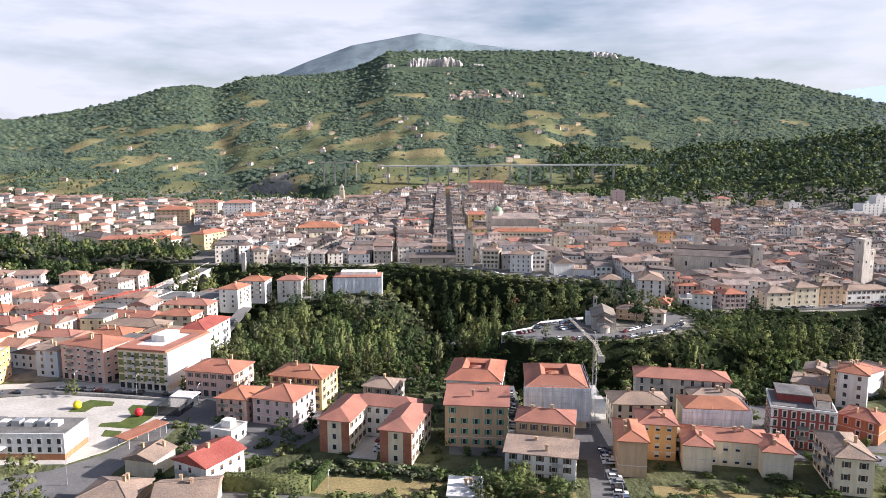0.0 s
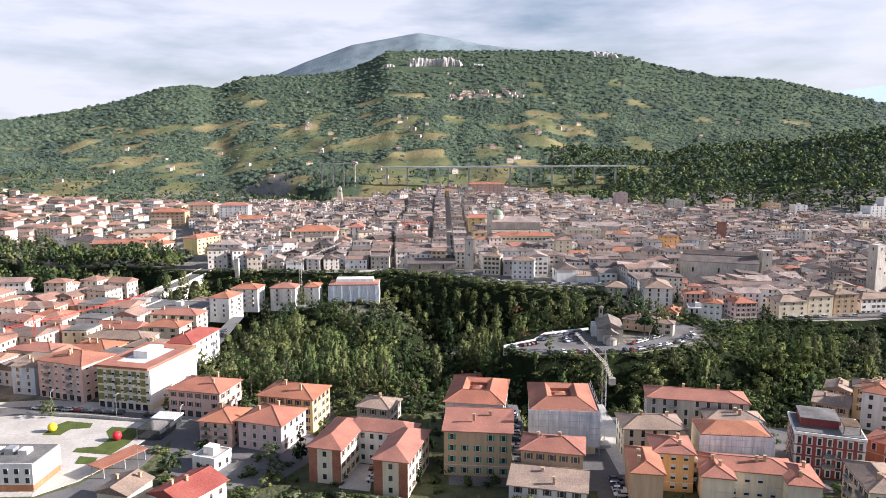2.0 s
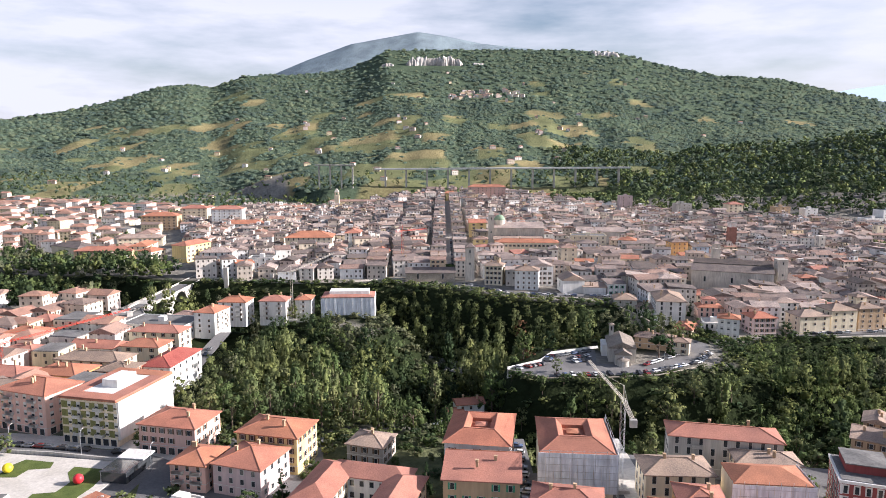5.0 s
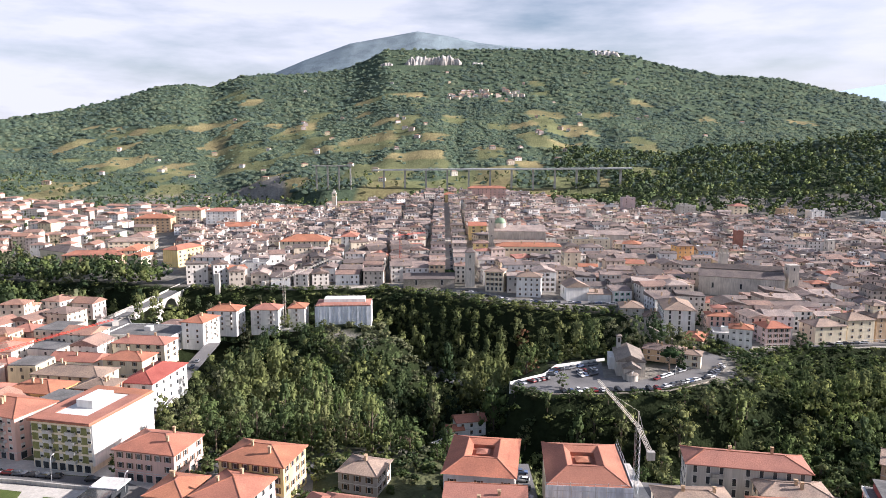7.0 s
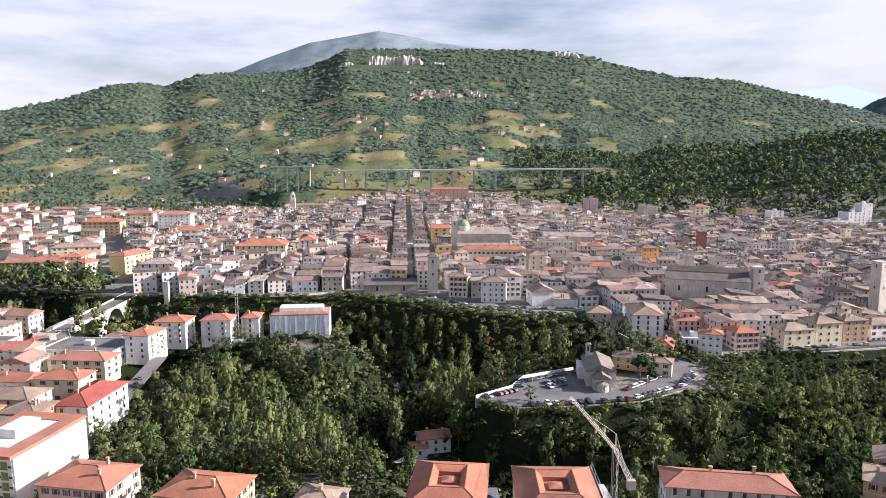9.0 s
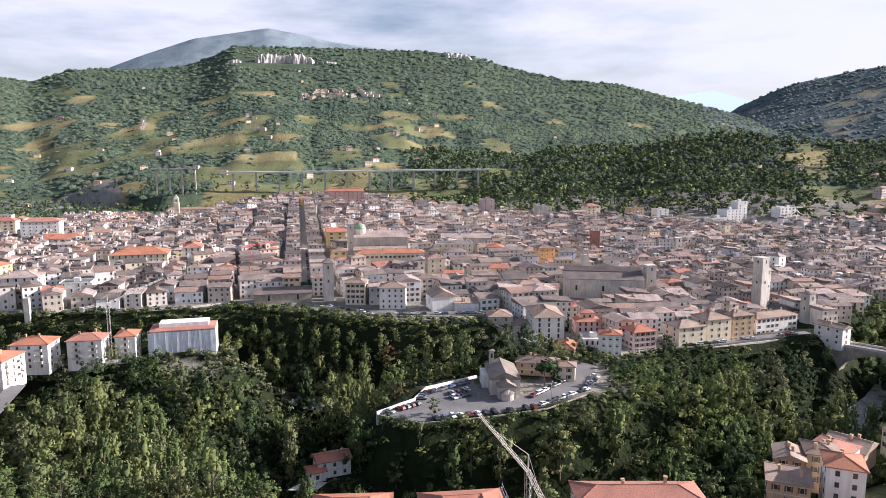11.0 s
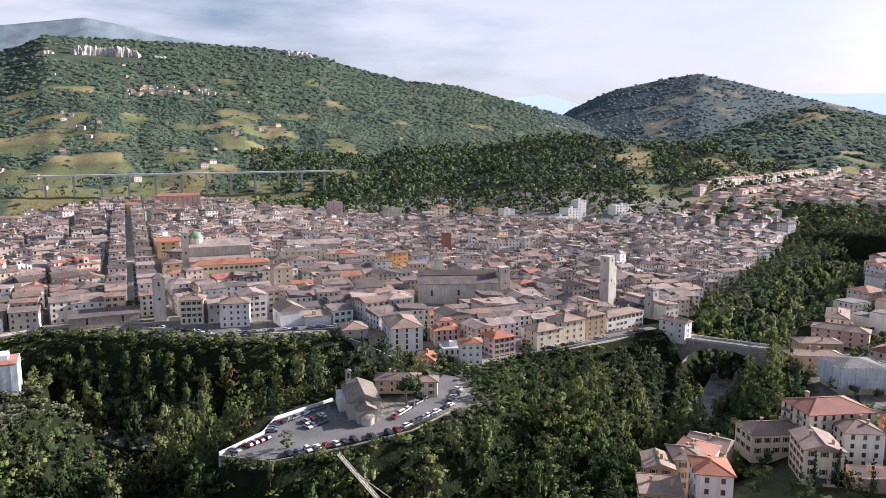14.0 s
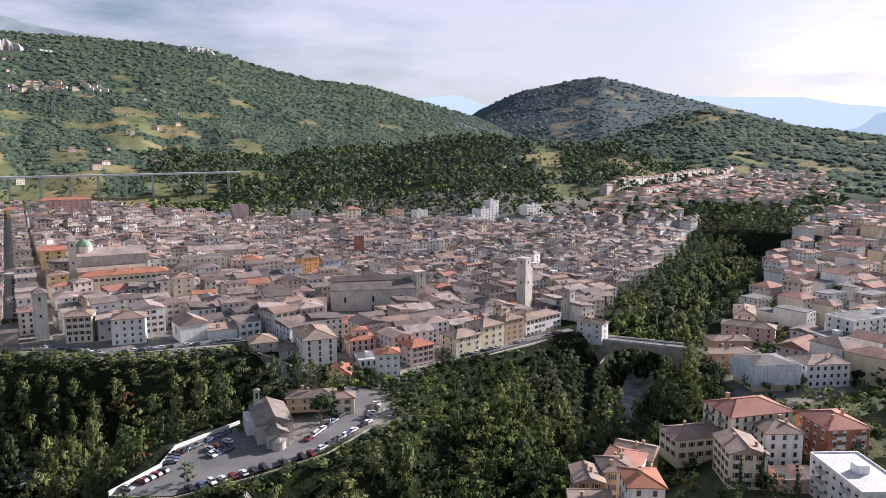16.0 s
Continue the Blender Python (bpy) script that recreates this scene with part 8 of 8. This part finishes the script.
# gardens of the near bank: hedges, olives, shrubs
rg2 = random.Random(90)
for i in range(46):
    x = -42 + i * 1.75 + rg2.uniform(-.6, .6)
    y = 190.5 - i * .28 + rg2.uniform(-1.2, 1.6)
    if free(x, y, 0):
        tree("bush", x, y, G - .4, rg2.uniform(3.2, 5.5), rg2.uniform(5, 8), i, M_OLIVE if i % 3 else None, "silvery olive tree in a garden" if i % 3 else "")
for i in range(60):
    x, y = rg2.uniform(-60, 110), rg2.uniform(150, 172)
    if free(x, y, 1) and not (34 < x < 50):
        tree("bush", x, y, G - .5, rg2.uniform(3, 7), rg2.uniform(6, 12), i)
for i in range(26):
    x, y = 8 + rg2.uniform(0, 32), rg2.uniform(166, 180)
    tree("broad", x, y, G, rg2.uniform(6, 9), rg2.uniform(7, 10), i) if x < 34 else None
for i in range(330):
    x, y = rg2.uniform(-110, 135), rg2.uniform(172, 264)
    if free(x, y, -1.5) and not (34 < x < 60) and not (20 < x < 30 and y > 204) and not (-190 < x < -72 and 225 < y < 252) and not (-190 < x < -92) and not (-29 < x < -19):
        tree("bush", x, y, G - .3, rg2.uniform(2.5, 5), rg2.uniform(4, 8), i)


def hedge(a, b, h, t, label):
    L = math.hypot(b[0] - a[0], b[1] - a[1])
    n = int(L / .45)
    rg = np.random.default_rng(int(L * 10))
    pts, nor = [], []
    for _ in range(n * 22):
        s = rg.integers(0, 3)
        u, v = rg.uniform(0, L), rg.uniform(0, 1)
        if s == 0:
            pts.append((u, rg.uniform(-t / 2, t / 2), h)), nor.append((0, 0, 1))
        else:
            q = -1 if s == 1 else 1
            pts.append((u, q * t / 2, v * h)), nor.append((0, q, 0))
    V, F, _ = leaf_quads(np.array(pts, float), np.array(nor, float), .33, rg)
    cv = np.array([(x, y, z) for z in (0, h - .1) for x, y in ((0, -t / 2 + .1), (L, -t / 2 + .1), (L, t / 2 - .1), (0, t / 2 - .1))])
    cf = np.array([(4, 5, 6, 7), (0, 1, 5, 4), (1, 2, 6, 5), (2, 3, 7, 6), (3, 0, 4, 7)])
    me = mesh_np("hedge", np.concatenate([V, cv]), np.concatenate([F, cf + len(V)]), M_LEAF_O)
    ob = tagged(new("hedge", me), label, "hedge")
    ob.matrix_basis = pose(a[0], a[1], G, 0, 0, math.degrees(math.atan2(b[1] - a[1], b[0] - a[0])))


hedge((-60, 178), (-36, 176), 4.5, 3.0, "tall clipped green hedge along the lane")
hedge((-36, 177), (-33, 190), 3.0, 2.0, "clipped hedge across the garden")
hedge((-32, 193), (30, 181), 1.6, 1.2, "long low hedge along the gardens")

# ---------------------------------------------------------------- woods on the hills
hr = np.random.default_rng(77)


def hill_points(n, az, rr, seed):
    a = np.radians(hr.uniform(*az, n * 3))
    r = np.sqrt(hr.uniform(rr[0] ** 2, rr[1] ** 2, n * 3))
    x, y = CENTRE[0] + r * np.sin(a), CENTRE[1] + r * np.cos(a)
    keep = hr.uniform(0, 1, n * 3) > field_value(x, y) * .95
    keep &= ~((a > radians(-4.2)) & (a < radians(1.6)) & (r > 2900) & (r < 3085))
    return x[keep][:n], y[keep][:n]


ico = bmesh.new()
bmesh.ops.create_icosphere(ico, subdivisions=1, radius=1.0)
ICO_V = np.array([v.co[:] for v in ico.verts])
ICO_F = np.array([[v.index for v in f.verts] for f in ico.faces if min(v.co.z for v in f.verts) > -.9])
ico.free()


def clumps(name, x, y, size, label, material=M_HAZY_HILLWOOD):
    n = len(x)
    z = ground(x, y)
    s = hr.uniform(size[0], size[1], n)
    v = ICO_V[None] * (1 + hr.uniform(-.28, .28, (n, len(ICO_V), 1))) * np.stack([s, s, s * hr.uniform(.42, .75, n)], -1)[:, None]
    v = v + np.stack([x, y, z + s * .12], -1)[:, None]
    f = ICO_F[None] + (np.arange(n) * len(ICO_V))[:, None, None]
    lift = np.tile(ICO_V, (n, 1)) * .32 + np.array([0, 0, .9])
    lift /= np.linalg.norm(lift, axis=1, keepdims=True)
    ob = tagged(new(name, mesh_np(name, v.reshape(-1, 3), f.reshape(-1, 3), material, True, lift)), label, "woodland", kind="stuff")
    return ob


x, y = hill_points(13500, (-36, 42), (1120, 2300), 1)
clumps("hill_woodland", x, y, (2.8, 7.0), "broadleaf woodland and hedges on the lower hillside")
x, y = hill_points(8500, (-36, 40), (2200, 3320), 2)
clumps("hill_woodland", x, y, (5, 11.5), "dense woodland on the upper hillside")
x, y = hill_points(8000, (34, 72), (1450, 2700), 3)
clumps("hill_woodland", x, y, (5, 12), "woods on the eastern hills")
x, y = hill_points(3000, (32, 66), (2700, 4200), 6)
clumps("hill_woodland", x, y, (5, 11), "woods on the flat-topped hill", M_HAZY_WOOD)
x, y = hill_points(2700, (9, 60), (880, 1540), 4)
grove("wooded_hill", [(a, b) for a, b in zip(x, y)], (9, 17), M_LEAF_H, "dark mixed wood on the hill behind the town", far=True)
x, y = hill_points(190, (9, 36), (900, 1300), 5)
VV, FF, base = [], [], 0
zs = ground(x, y)
for i in range(len(x)):
    v, f, _ = ARR_CYP[i % 2]
    h = hr.uniform(13, 20)
    VV.append(v * np.array([h / 13, h / 13, h / 10]) + np.array([x[i], y[i], zs[i]])), FF.append(f + base)
    base += len(v)
tagged(new("cypresses", mesh_np("cypresses", np.concatenate(VV), np.concatenate(FF), M_CONIFER)), "dark cypresses standing out of the hill wood", "trees", kind="stuff")

# pale cliffs under the summit plateau
for a0, a1, tall, label in ((-3.3, 1.9, 46, "broken pale limestone cliff band"), (-5.2, -3.9, 22, "small grey cliff below the ridge"), (2.3, 3.4, 18, "small pale cliff beside the band"), (11.6, 14.2, 30, "grey rock step on the ridge")):
    nn = int((a1 - a0) * 26)
    a = np.radians(np.linspace(a0, a1, nn))
    k = np.arange(nn)
    ends = smooth(np.minimum(k, nn - 1 - k) / (nn * .16))
    r0 = (3000 if a0 < 10 else 3210) + 26 * (fbm(k * 9.0, k * 0, 70, 8) - .5)
    high = tall * ends * (.45 + .8 * fbm(k * 13.0, k * 0 + 50, 60, 4))
    rows = []
    for out, up in ((-3, -.3), (0, .15), (3, .42), (5, .6), (10, .86), (17, 1.0), (60, .55)):
        jag = 7 * (fbm(k * 17.0, k * 0 + out * 30, 50, 6) - .5)
        r = r0 + out + jag
        x, y = CENTRE[0] + r * np.sin(a), CENTRE[1] + r * np.cos(a)
        foot = ground(CENTRE[0] + r0 * np.sin(a), CENTRE[1] + r0 * np.cos(a)) - 4
        rows.append(np.stack([x, y, foot + high * up + (3 * (fbm(k * 23.0, k * 0 + out * 50, 40, 7) - .5) if 0 < up < 1 else 0)], -1))
    q = np.arange(nn - 1)
    faces = np.concatenate([np.stack([q + i * nn, q + 1 + i * nn, q + 1 + (i + 1) * nn, q + (i + 1) * nn], -1) for i in range(len(rows) - 1)])
    tagged(new("cliff", mesh_np("cliff", np.concatenate(rows), faces, M_CLIFF)), label, "cliff", kind="structure")
